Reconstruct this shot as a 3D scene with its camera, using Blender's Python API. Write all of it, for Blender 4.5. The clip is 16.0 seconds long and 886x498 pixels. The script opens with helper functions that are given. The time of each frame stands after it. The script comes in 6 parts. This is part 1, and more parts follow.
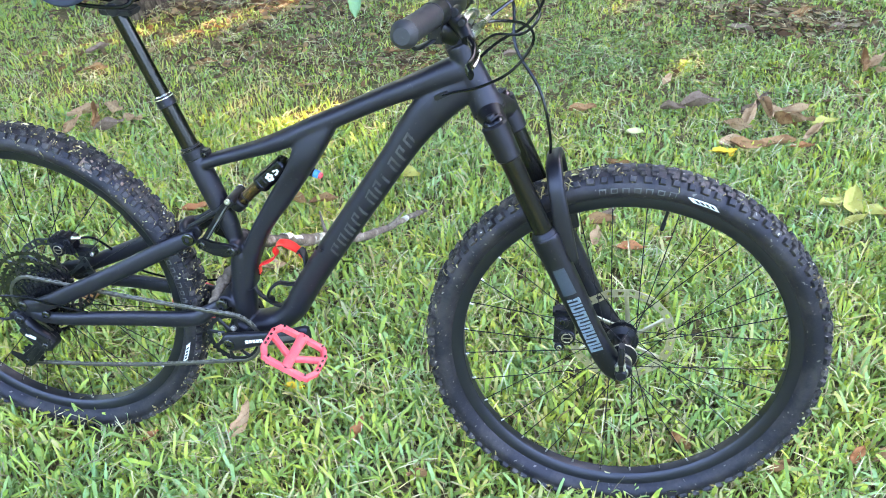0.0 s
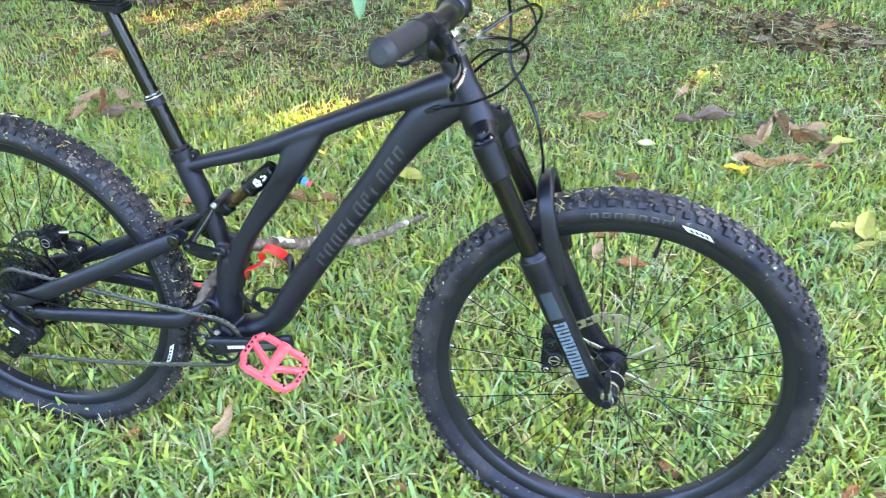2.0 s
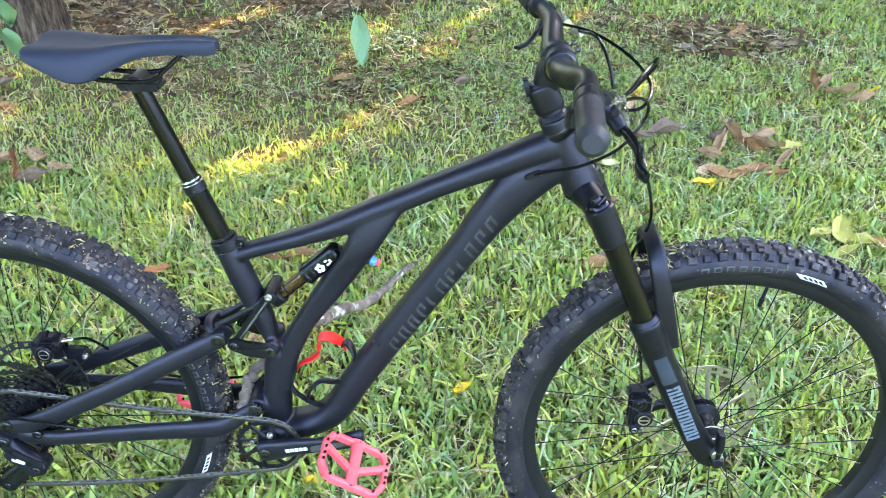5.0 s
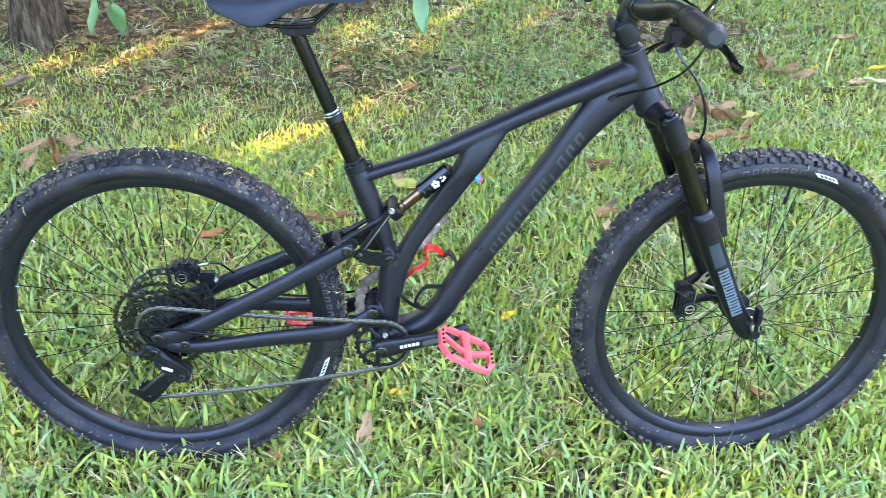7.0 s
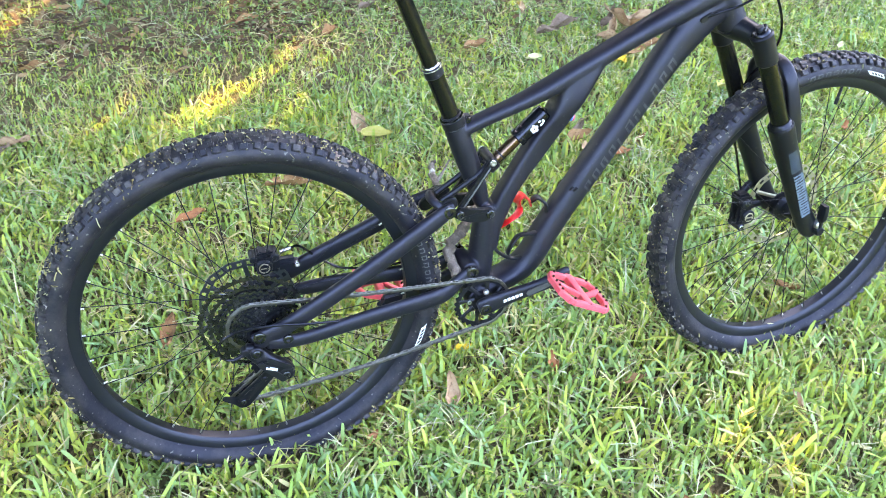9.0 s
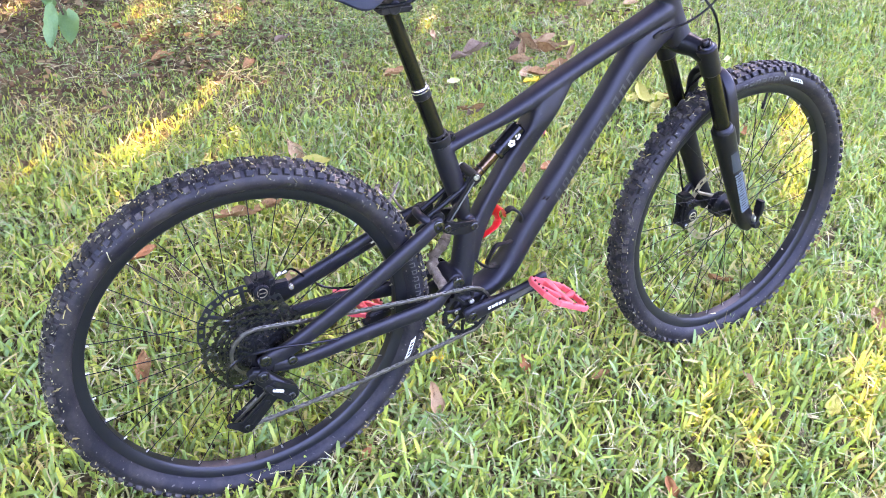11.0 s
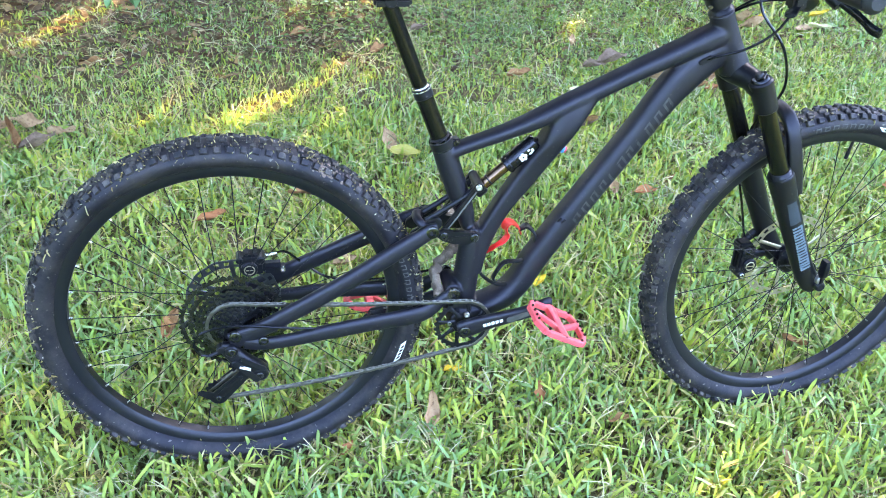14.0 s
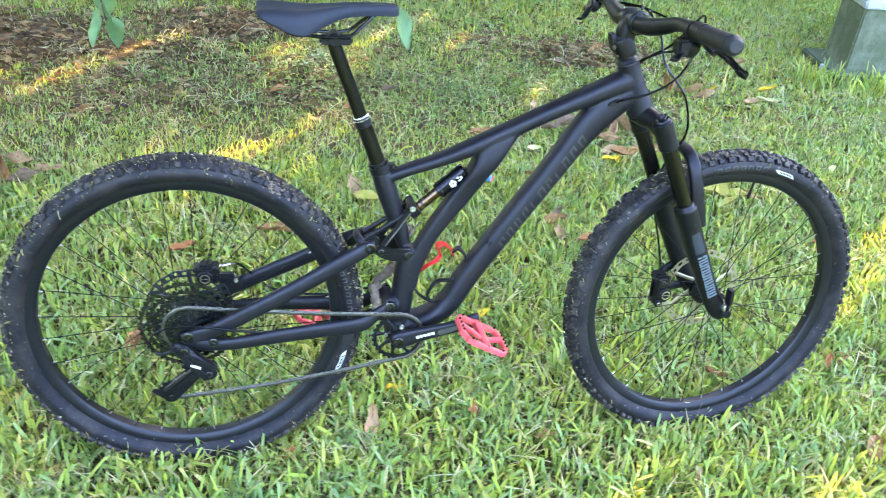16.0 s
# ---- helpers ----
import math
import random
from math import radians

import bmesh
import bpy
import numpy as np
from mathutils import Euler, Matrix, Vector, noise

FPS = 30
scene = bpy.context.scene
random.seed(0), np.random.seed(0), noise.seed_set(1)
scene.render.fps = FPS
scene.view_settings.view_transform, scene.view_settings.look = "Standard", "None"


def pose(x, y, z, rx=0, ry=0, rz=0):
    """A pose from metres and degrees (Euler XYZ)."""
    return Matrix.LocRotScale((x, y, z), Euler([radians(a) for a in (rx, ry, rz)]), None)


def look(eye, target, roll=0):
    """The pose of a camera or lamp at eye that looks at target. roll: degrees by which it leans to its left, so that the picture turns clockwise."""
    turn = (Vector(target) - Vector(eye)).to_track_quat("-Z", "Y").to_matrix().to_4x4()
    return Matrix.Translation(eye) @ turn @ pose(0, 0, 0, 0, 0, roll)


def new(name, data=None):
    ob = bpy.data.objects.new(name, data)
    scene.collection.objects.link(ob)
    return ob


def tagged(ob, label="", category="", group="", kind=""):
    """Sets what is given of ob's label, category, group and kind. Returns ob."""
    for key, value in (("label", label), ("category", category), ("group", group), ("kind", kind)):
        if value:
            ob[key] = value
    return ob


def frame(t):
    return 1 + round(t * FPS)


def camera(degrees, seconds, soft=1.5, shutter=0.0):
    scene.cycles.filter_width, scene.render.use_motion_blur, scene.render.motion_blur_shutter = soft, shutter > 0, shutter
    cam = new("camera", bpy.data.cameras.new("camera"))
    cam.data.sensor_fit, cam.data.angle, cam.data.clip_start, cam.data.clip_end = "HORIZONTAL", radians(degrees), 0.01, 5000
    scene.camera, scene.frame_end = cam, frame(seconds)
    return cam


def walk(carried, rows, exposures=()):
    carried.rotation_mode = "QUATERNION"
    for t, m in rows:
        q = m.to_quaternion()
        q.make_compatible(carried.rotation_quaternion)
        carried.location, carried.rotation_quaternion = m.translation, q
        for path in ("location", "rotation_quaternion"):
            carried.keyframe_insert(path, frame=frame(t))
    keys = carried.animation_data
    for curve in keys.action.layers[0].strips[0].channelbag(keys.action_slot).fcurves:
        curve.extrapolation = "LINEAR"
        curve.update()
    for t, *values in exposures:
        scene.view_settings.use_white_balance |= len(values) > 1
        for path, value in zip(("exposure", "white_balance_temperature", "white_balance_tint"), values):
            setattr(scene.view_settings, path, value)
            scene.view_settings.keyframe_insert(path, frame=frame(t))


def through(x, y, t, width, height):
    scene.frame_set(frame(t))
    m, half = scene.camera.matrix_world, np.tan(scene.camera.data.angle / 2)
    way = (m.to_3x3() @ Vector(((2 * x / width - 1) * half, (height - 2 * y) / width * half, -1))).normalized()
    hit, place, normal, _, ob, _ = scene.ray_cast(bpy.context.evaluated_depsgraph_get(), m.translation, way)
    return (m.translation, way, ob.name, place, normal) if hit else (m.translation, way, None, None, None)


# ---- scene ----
import itertools

cam = camera(52.7, 16.0, soft=1.0, shutter=0.3)
PATH = [
    (0, (0.050, 0.025, 1.544), (-0.279, 1.595, 0.350), -2.7),
    (0.5, (0.094, 0.053, 1.556), (-0.241, 1.619, 0.357), -2.4),
    (1, (0.183, 0.061, 1.569), (-0.160, 1.616, 0.360), -0.6),
    (1.5, (0.214, 0.064, 1.556), (-0.151, 1.616, 0.348), -0.4),
    (2, (0.095, 0.093, 1.554), (-0.275, 1.644, 0.345), -0.9),
    (2.5, (-0.000, 0.102, 1.554), (-0.318, 1.641, 0.318), -2.9),
    (3, (-0.027, 0.110, 1.561), (-0.246, 1.651, 0.306), -1.5),
    (3.5, (-0.073, 0.135, 1.556), (-0.243, 1.682, 0.300), -0.9),
    (4, (-0.130, 0.222, 1.549), (-0.288, 1.765, 0.286), -0.5),
    (4.2, (-0.144, 0.257, 1.556), (-0.294, 1.809, 0.304), -0.3),
    (6.3, (-0.601, 0.017, 1.567), (-0.465, 1.633, 0.396), 1.4),
    (6.5, (-0.601, -0.031, 1.566), (-0.477, 1.585, 0.393), 1.4),
    (7, (-0.661, -0.139, 1.575), (-0.511, 1.487, 0.420), 2.1),
    (7.5, (-0.814, -0.110, 1.561), (-0.638, 1.515, 0.408), 1.8),
    (8, (-1.015, -0.013, 1.553), (-0.656, 1.543, 0.350), 2.8),
    (8.2, (-1.055, 0.035, 1.549), (-0.651, 1.550, 0.308), 3.3),
    (10.3, (-1.431, 0.072, 1.563), (-0.648, 1.423, 0.313), 3.8),
    (10.5, (-1.441, 0.070, 1.567), (-0.643, 1.417, 0.323), 4.6),
    (11, (-1.458, 0.077, 1.561), (-0.615, 1.442, 0.366), 5.3),
    (11.5, (-1.421, 0.077, 1.571), (-0.598, 1.452, 0.373), 4.4),
    (12, (-1.311, 0.045, 1.562), (-0.609, 1.479, 0.358), 4.7),
    (12.5, (-1.138, -0.010, 1.553), (-0.615, 1.485, 0.333), 5.1),
    (13, (-1.067, -0.015, 1.557), (-0.563, 1.486, 0.334), 5.7),
    (13.5, (-1.055, -0.010, 1.564), (-0.546, 1.485, 0.337), 6.1),
    (14, (-1.057, -0.006, 1.564), (-0.635, 1.514, 0.334), 4.7),
    (14.5, (-1.064, -0.024, 1.568), (-0.632, 1.504, 0.352), 4.7),
    (15, (-1.105, -0.161, 1.592), (-0.675, 1.446, 0.481), 3.5),
    (15.5, (-1.143, -0.230, 1.584), (-0.648, 1.378, 0.504), 4.5),
    (16, (-0.991, -0.255, 1.583), (-0.542, 1.364, 0.498), 6.3),
]
EXPOSURE = 4.75
walk(cam, [(t, look(eye, target, roll)) for t, eye, target, roll in PATH],
     [(0, EXPOSURE, 7100, 16), (7.4, EXPOSURE, 7100, 17), (8.0, EXPOSURE + 0.13, 7100, 17), (8.2, EXPOSURE + 0.13, 7100, 17), (10.3, EXPOSURE + 0.16, 7300, 36), (11.5, EXPOSURE + 0.08, 7150, 42), (11.9, EXPOSURE - 0.22, 6850, 25), (12.15, EXPOSURE - 0.18, 6750, 20), (12.6, EXPOSURE, 6550, 17), (13.6, EXPOSURE + 0.03, 6600, 16), (14.4, EXPOSURE + 0.06, 6850, 17), (15.0, EXPOSURE, 7100, 15), (16, EXPOSURE, 7100, 15)])

# ---- light ----
SUN_AZ, SUN_EL = 47.0, 24.0      # degrees from +x towards +y, and above the horizon
world = bpy.data.worlds.new("sky")
scene.world = world
world.use_nodes = True
wn = world.node_tree
sky = wn.nodes.new("ShaderNodeTexSky")
sky.sky_type, sky.sun_disc = "NISHITA", False
sky.sun_elevation, sky.sun_rotation = radians(SUN_EL), radians(90 - SUN_AZ)
sky.air_density, sky.dust_density = 1.0, 1.0
back = wn.nodes["Background"]
back.inputs["Strength"].default_value = 0.15
wn.links.new(sky.outputs["Color"], back.inputs["Color"])
sun_to = Vector((math.cos(radians(SUN_AZ)) * math.cos(radians(SUN_EL)), math.sin(radians(SUN_AZ)) * math.cos(radians(SUN_EL)), math.sin(radians(SUN_EL))))
sun = new("sun", bpy.data.lights.new("sun", "SUN"))
sun.data.energy, sun.data.angle, sun.data.color = 2.2, radians(0.45), (1.0, 0.77, 0.32)
sun.matrix_world = look(sun_to * 30, (0, 0, 0))


# ---- materials ----
def nodes(name):
    m = bpy.data.materials.new(name)
    m.use_nodes = True
    return m, m.node_tree, m.node_tree.nodes["Principled BSDF"]


def ramp(t, fac, stops):
    r = t.nodes.new("ShaderNodeValToRGB")
    while len(r.color_ramp.elements) < len(stops):
        r.color_ramp.elements.new(0.5)
    for e, (p, c) in zip(r.color_ramp.elements, stops):
        e.position, e.color = p, (*c, 1)
    t.links.new(fac, r.inputs["Fac"])
    return r.outputs["Color"]


def noise_out(t, scale, detail=4.0, rough=0.6, coords="Object"):
    tc, n = t.nodes.new("ShaderNodeTexCoord"), t.nodes.new("ShaderNodeTexNoise")
    n.inputs["Scale"].default_value, n.inputs["Detail"].default_value, n.inputs["Roughness"].default_value = scale, detail, rough
    t.links.new(tc.outputs[coords], n.inputs["Vector"])
    return n.outputs["Fac"]


def mix(t, fac, a, b, mode="MIX"):
    m = t.nodes.new("ShaderNodeMix")
    m.data_type, m.blend_type = "RGBA", mode
    for sock, v in ((m.inputs[0], fac), (m.inputs[6], a), (m.inputs[7], b)):
        if isinstance(v, (int, float)):
            sock.default_value = v
        elif isinstance(v, tuple):
            sock.default_value = (*v, 1)
        else:
            t.links.new(v, sock)
    return m.outputs[2]


def bump(t, p, height, strength, dist):
    b = t.nodes.new("ShaderNodeBump")
    b.inputs["Strength"].default_value, b.inputs["Distance"].default_value = strength, dist
    t.links.new(height, b.inputs["Height"])
    t.links.new(b.outputs["Normal"], p.inputs["Normal"])


def surface(name, base, rough, metal=0.0, wear=(0.15, 0.12, 0.09), wear_from=0.62, wear_max=0.5, scale=14.0, grain=500.0, relief=0.0002, shine=0.5, flecks=0.0, tint=(1.0, 1.0, 1.0)):
    """A painted, rubber or metal surface with dusty wear in patches and a fine grain."""
    m, t, p = nodes(name)
    big, fine = noise_out(t, scale, 8.0, 0.7), noise_out(t, grain, 2.0)
    r = t.nodes.new("ShaderNodeMapRange")
    r.inputs[1].default_value, r.inputs[2].default_value, r.inputs[4].default_value = wear_from, wear_from + 0.2, wear_max
    t.links.new(big, r.inputs[0])
    col = mix(t, r.outputs[0], tuple(base), tuple(wear))
    if flecks:      # dried mud and grass clippings
        spot = noise_out(t, 150.0, 2.0, 0.4)
        col = mix(t, ramp(t, spot, [(0.69, (0, 0, 0)), (0.74, (flecks * 2, flecks * 2, flecks * 2))]), col, (0.42, 0.38, 0.32))
    t.links.new(mix(t, 0.25, col, ramp(t, fine, [(0.3, (0.35, 0.35, 0.35)), (0.7, (1, 1, 1))]), "MULTIPLY"), p.inputs["Base Color"])
    q = t.nodes.new("ShaderNodeMapRange")
    q.inputs[3].default_value, q.inputs[4].default_value = rough - 0.07, rough + 0.12
    t.links.new(big, q.inputs[0])
    t.links.new(q.outputs[0], p.inputs["Roughness"])
    p.inputs["Metallic"].default_value = metal
    p.inputs["Specular IOR Level"].default_value = shine
    p.inputs["Specular Tint"].default_value = (*tint, 1.0)
    if relief:
        bump(t, p, fine, 0.4, relief)
    return m


COOL = (0.80, 0.80, 1.0)      # the open sky's bluish sheen, put into the specular tint of black paint and rubber
PAINT = surface("satin_black_paint", (0.0045, 0.0041, 0.0072), 0.46, wear=(0.018, 0.018, 0.021), wear_max=0.25, shine=0.50, tint=COOL, flecks=0.02)
PAINT_LOWER = surface("fork_black_paint", (0.0042, 0.0040, 0.0056), 0.38, wear=(0.022, 0.021, 0.021), wear_max=0.25, shine=0.37, tint=COOL, flecks=0.02)
GHOST = surface("grey_ghost_lettering", (0.045, 0.044, 0.047), 0.42, wear=(0.011, 0.011, 0.012), wear_from=0.46, wear_max=0.8, scale=30, shine=0.5, tint=COOL)
CRANK_GREY = surface("worn_grey_crank", (0.06, 0.06, 0.062), 0.45, wear=(0.2, 0.19, 0.18), wear_from=0.5)
DECAL_GREY = surface("blue_grey_decal", (0.105, 0.135, 0.170), 0.45, wear_max=0.2)
# colour of the sky's reflection painted on the fork leg
LEG_SHEEN = surface("painted_leg_sheen", (0.028, 0.036, 0.047), 0.4, wear=(0.02, 0.024, 0.03), wear_from=0.4, wear_max=0.5, scale=18, tint=COOL)
RUBBER = surface("dusty_tyre_rubber", (0.0085, 0.0078, 0.0110), 0.52, wear=(0.050, 0.042, 0.039), wear_from=0.42, wear_max=0.6, scale=16, grain=700, relief=0.0006, shine=0.33, flecks=0.12, tint=COOL)
KNOB = surface("worn_tread_rubber", (0.009, 0.0085, 0.010), 0.50, wear=(0.12, 0.10, 0.088), wear_from=0.44, wear_max=0.6, scale=30, grain=600, relief=0.0006, shine=0.32, flecks=0.45, tint=COOL)
RIM = surface("matt_black_rim", (0.006, 0.0063, 0.008), 0.38, wear=(0.04, 0.036, 0.03), wear_max=0.35, scale=8, shine=0.45, tint=COOL)
GLOSS = surface("gloss_black_tube", (0.004, 0.004, 0.005), 0.17, wear_max=0.05, relief=0, shine=0.36, tint=COOL)
STANCHION = surface("smoky_black_stanchion", (0.0045, 0.0042, 0.004), 0.19, wear=(0.03, 0.028, 0.022), wear_max=0.2, relief=0, shine=0.28)
BLACK = surface("black_plastic", (0.0052, 0.0052, 0.0064), 0.38, wear=(0.040, 0.036, 0.032), wear_from=0.58, scale=30, shine=0.33, tint=COOL, flecks=0.06)
DARK_STEEL = surface("dark_steel", (0.075, 0.076, 0.082), 0.24, metal=0.95, wear=(0.22, 0.21, 0.19), wear_from=0.54, scale=50)
CHAIN_STEEL = surface("dusty_chain_steel", (0.15, 0.14, 0.13), 0.34, metal=0.9, wear=(0.12, 0.10, 0.08), wear_max=0.7, scale=60)
SILVER = surface("brushed_silver", (0.62, 0.6, 0.57), 0.25, metal=1.0, wear=(0.3, 0.28, 0.25))
DISC_STEEL = surface("disc_steel", (0.56, 0.50, 0.38), 0.42, metal=1.0, wear=(0.22, 0.18, 0.12), wear_from=0.5, scale=40)
DARK_DISC = surface("dark_disc_steel", (0.11, 0.12, 0.13), 0.35, metal=0.9, wear=(0.05, 0.05, 0.05), wear_from=0.5, scale=40)
BRONZE = surface("bronze_shock_shaft", (0.14, 0.085, 0.055), 0.16, metal=0.9, relief=0)
PINK = surface("coral_red_nylon", (0.80, 0.085, 0.105), 0.45, wear=(0.52, 0.16, 0.15), wear_from=0.5, wear_max=0.6, scale=45)
RED = surface("red_plastic", (0.75, 0.012, 0.012), 0.35, wear_max=0.15)
BLUE = surface("blue_dial", (0.05, 0.25, 0.7), 0.3)
WHITE = surface("white_print", (0.7, 0.7, 0.68), 0.5, wear=(0.4, 0.38, 0.35))
TYRE_PRINT = surface("raised_tyre_print", (0.070, 0.070, 0.076), 0.6, wear=(0.01, 0.01, 0.011), wear_from=0.48, wear_max=0.8, scale=55)
SADDLE = surface("slate_saddle_cover", (0.019, 0.0225, 0.035), 0.58, wear=(0.035, 0.036, 0.040), scale=25, grain=900, shine=0.3, tint=COOL)
MUD = surface("dried_tan_mud", (0.20, 0.14, 0.115), 0.9, wear=(0.10, 0.075, 0.065), wear_from=0.45, scale=120, grain=600, relief=0.001)
GRIP = surface("grey_rubber_grip", (0.013, 0.013, 0.0155), 0.55, wear=(0.07, 0.068, 0.068), wear_max=0.4, scale=40, shine=0.4, tint=COOL)
GRIP_END = surface("scuffed_grip_end", (0.020, 0.020, 0.024), 0.55, wear=(0.22, 0.215, 0.22), wear_from=0.60, scale=60, shine=0.35)
STONE = surface("weathered_concrete", (0.10, 0.12, 0.075), 0.85, wear=(0.23, 0.24, 0.19), wear_from=0.45, wear_max=0.7, scale=9, grain=90, relief=0.002)
STONE_LOW = surface("darker_concrete", (0.085, 0.105, 0.060), 0.9, wear=(0.12, 0.125, 0.095), wear_from=0.5, wear_max=0.6, scale=12, grain=90, relief=0.002)
STONE_TOP = surface("pale_concrete", (0.42, 0.44, 0.45), 0.8, wear=(0.30, 0.31, 0.29), scale=9, grain=90, relief=0.001)


def bark_material():
    """Brown-grey bark with furrows that run up the trunk."""
    m, t, p = nodes("grey_bark")
    tc, mp = t.nodes.new("ShaderNodeTexCoord"), t.nodes.new("ShaderNodeMapping")
    mp.inputs["Scale"].default_value = (1.0, 1.0, 0.16)
    t.links.new(tc.outputs["Object"], mp.inputs["Vector"])
    ridge = t.nodes.new("ShaderNodeTexNoise")
    ridge.inputs["Scale"].default_value, ridge.inputs["Detail"].default_value, ridge.inputs["Roughness"].default_value = 42.0, 8.0, 0.7
    t.links.new(mp.outputs[0], ridge.inputs["Vector"])
    patch = noise_out(t, 9.0, 6.0, 0.7)
    col = ramp(t, ridge.outputs[0], [(0.36, (0.018, 0.012, 0.008)), (0.48, (0.085, 0.058, 0.040)), (0.62, (0.20, 0.15, 0.11)), (0.75, (0.30, 0.245, 0.195))])
    t.links.new(mix(t, 0.6, col, ramp(t, patch, [(0.35, (0.6, 0.55, 0.5)), (0.65, (1.1, 1.05, 1.0))]), "MULTIPLY"), p.inputs["Base Color"])
    p.inputs["Roughness"].default_value = 0.9
    p.inputs["Specular IOR Level"].default_value = 0.2
    bump(t, p, ridge.outputs[0], 1.0, 0.03)
    return m


def branch_material():
    m, t, p = nodes("peeling_branch_bark")
    n = noise_out(t, 26.0, 8.0, 0.75)
    col = ramp(t, n, [(0.33, (0.045, 0.032, 0.024)), (0.52, (0.145, 0.105, 0.080)), (0.64, (0.27, 0.22, 0.175)), (0.72, (0.6, 0.56, 0.5))])
    pale = noise_out(t, 7.0, 5.0, 0.65)
    t.links.new(mix(t, ramp(t, pale, [(0.57, (0, 0, 0)), (0.62, (0.85, 0.85, 0.85))]), col, (0.62, 0.60, 0.54)), p.inputs["Base Color"])
    p.inputs["Roughness"].default_value = 0.85
    bump(t, p, n, 0.8, 0.004)
    return m


def blade_material(name, stops, through=0.35, gloss=0.14):
    """Blades and leaves: each island takes its own colour, and some light comes through."""
    m, t, p = nodes(name)
    geo = t.nodes.new("ShaderNodeNewGeometry")
    col = ramp(t, geo.outputs["Random Per Island"], stops)
    big = noise_out(t, 1.3, 3.0)
    col = mix(t, 0.6, col, ramp(t, big, [(0.35, (0.80, 0.92, 0.9)), (0.65, (1.12, 1.05, 0.85))]), "MULTIPLY")
    tuft = noise_out(t, 11.0, 3.0)
    col = mix(t, 0.75, col, ramp(t, tuft, [(0.36, (0.78, 0.92, 1.06)), (0.50, (1.0, 1.0, 1.0)), (0.64, (1.14, 1.04, 0.72))]), "MULTIPLY")
    fine = noise_out(t, 220.0, 2.0)
    col = mix(t, 0.35, col, ramp(t, fine, [(0.3, (0.7, 0.7, 0.7)), (0.7, (1.15, 1.15, 1.15))]), "MULTIPLY")
    t.links.new(col, p.inputs["Base Color"])
    p.inputs["Roughness"].default_value = 0.5
    p.inputs["Specular IOR Level"].default_value = gloss
    tr, add = t.nodes.new("ShaderNodeBsdfTranslucent"), t.nodes.new("ShaderNodeMixShader")
    t.links.new(mix(t, 1.0, col, (1.12, 1.04, 0.58), "MULTIPLY"), tr.inputs["Color"])
    add.inputs[0].default_value = through
    t.links.new(p.outputs[0], add.inputs[1])
    t.links.new(tr.outputs[0], add.inputs[2])
    t.links.new(add.outputs[0], t.nodes["Material Output"].inputs["Surface"])
    return m


GRASS = blade_material("lawn_grass_blades", [(0.0, (0.150, 0.205, 0.052)), (0.16, (0.245, 0.335, 0.085)), (0.32, (0.275, 0.385, 0.150)), (0.48, (0.325, 0.445, 0.200)), (0.60, (0.345, 0.450, 0.100)), (0.76, (0.415, 0.490, 0.098)), (0.90, (0.465, 0.480, 0.125)), (0.96, (0.52, 0.45, 0.21)), (1.0, (0.55, 0.46, 0.25))], 0.30, 0.17)
DEAD = blade_material("dead_grass_thatch", [(0.0, (0.16, 0.115, 0.060)), (0.4, (0.31, 0.245, 0.125)), (0.75, (0.47, 0.40, 0.22)), (1.0, (0.60, 0.53, 0.34))], 0.15)
STRAW = blade_material("pale_loose_straw", [(0.0, (0.28, 0.22, 0.11)), (0.5, (0.45, 0.38, 0.22)), (1.0, (0.62, 0.56, 0.38))], 0.15)
LITTER = blade_material("dry_leaf_litter", [(0.0, (0.040, 0.020, 0.010)), (0.4, (0.105, 0.052, 0.026)), (0.75, (0.19, 0.105, 0.052)), (1.0, (0.34, 0.22, 0.125))], 0.12)
WEED = blade_material("low_weed_leaves", [(0.0, (0.11, 0.155, 0.045)), (0.5, (0.18, 0.245, 0.085)), (1.0, (0.26, 0.32, 0.13))], 0.25)
FLOWER = blade_material("pale_flowers", [(0.0, (0.34, 0.36, 0.19)), (1.0, (0.62, 0.60, 0.42))], 0.3)
TREE_LEAF = blade_material("tree_leaves", [(0.0, (0.03, 0.09, 0.02)), (1.0, (0.09, 0.19, 0.05))], 0.2)
HANG_LEAF = blade_material("hanging_green_leaves", [(0.0, (0.20, 0.33, 0.17)), (1.0, (0.30, 0.44, 0.25))], 0.35)
BARK, BRANCH = bark_material(), branch_material()
BARE_WOOD = surface("pale_peeled_wood", (0.62, 0.59, 0.54), 0.85, wear=(0.20, 0.16, 0.13), wear_from=0.56, wear_max=0.8, scale=60, grain=300, relief=0.002)


def leaf_material(name, a, b, spot):
    m, t, p = nodes(name)
    n, s = noise_out(t, 35.0, 6.0, 0.7), noise_out(t, 110.0, 4.0, 0.7)
    col = ramp(t, n, [(0.35, a), (0.65, b)])
    col = mix(t, ramp(t, s, [(0.56, (0, 0, 0)), (0.66, (0.8, 0.8, 0.8))]), col, tuple(spot))
    t.links.new(col, p.inputs["Base Color"])
    p.inputs["Roughness"].default_value = 0.75
    p.inputs["Specular IOR Level"].default_value = 0.2
    bump(t, p, n, 0.6, 0.003)
    return m


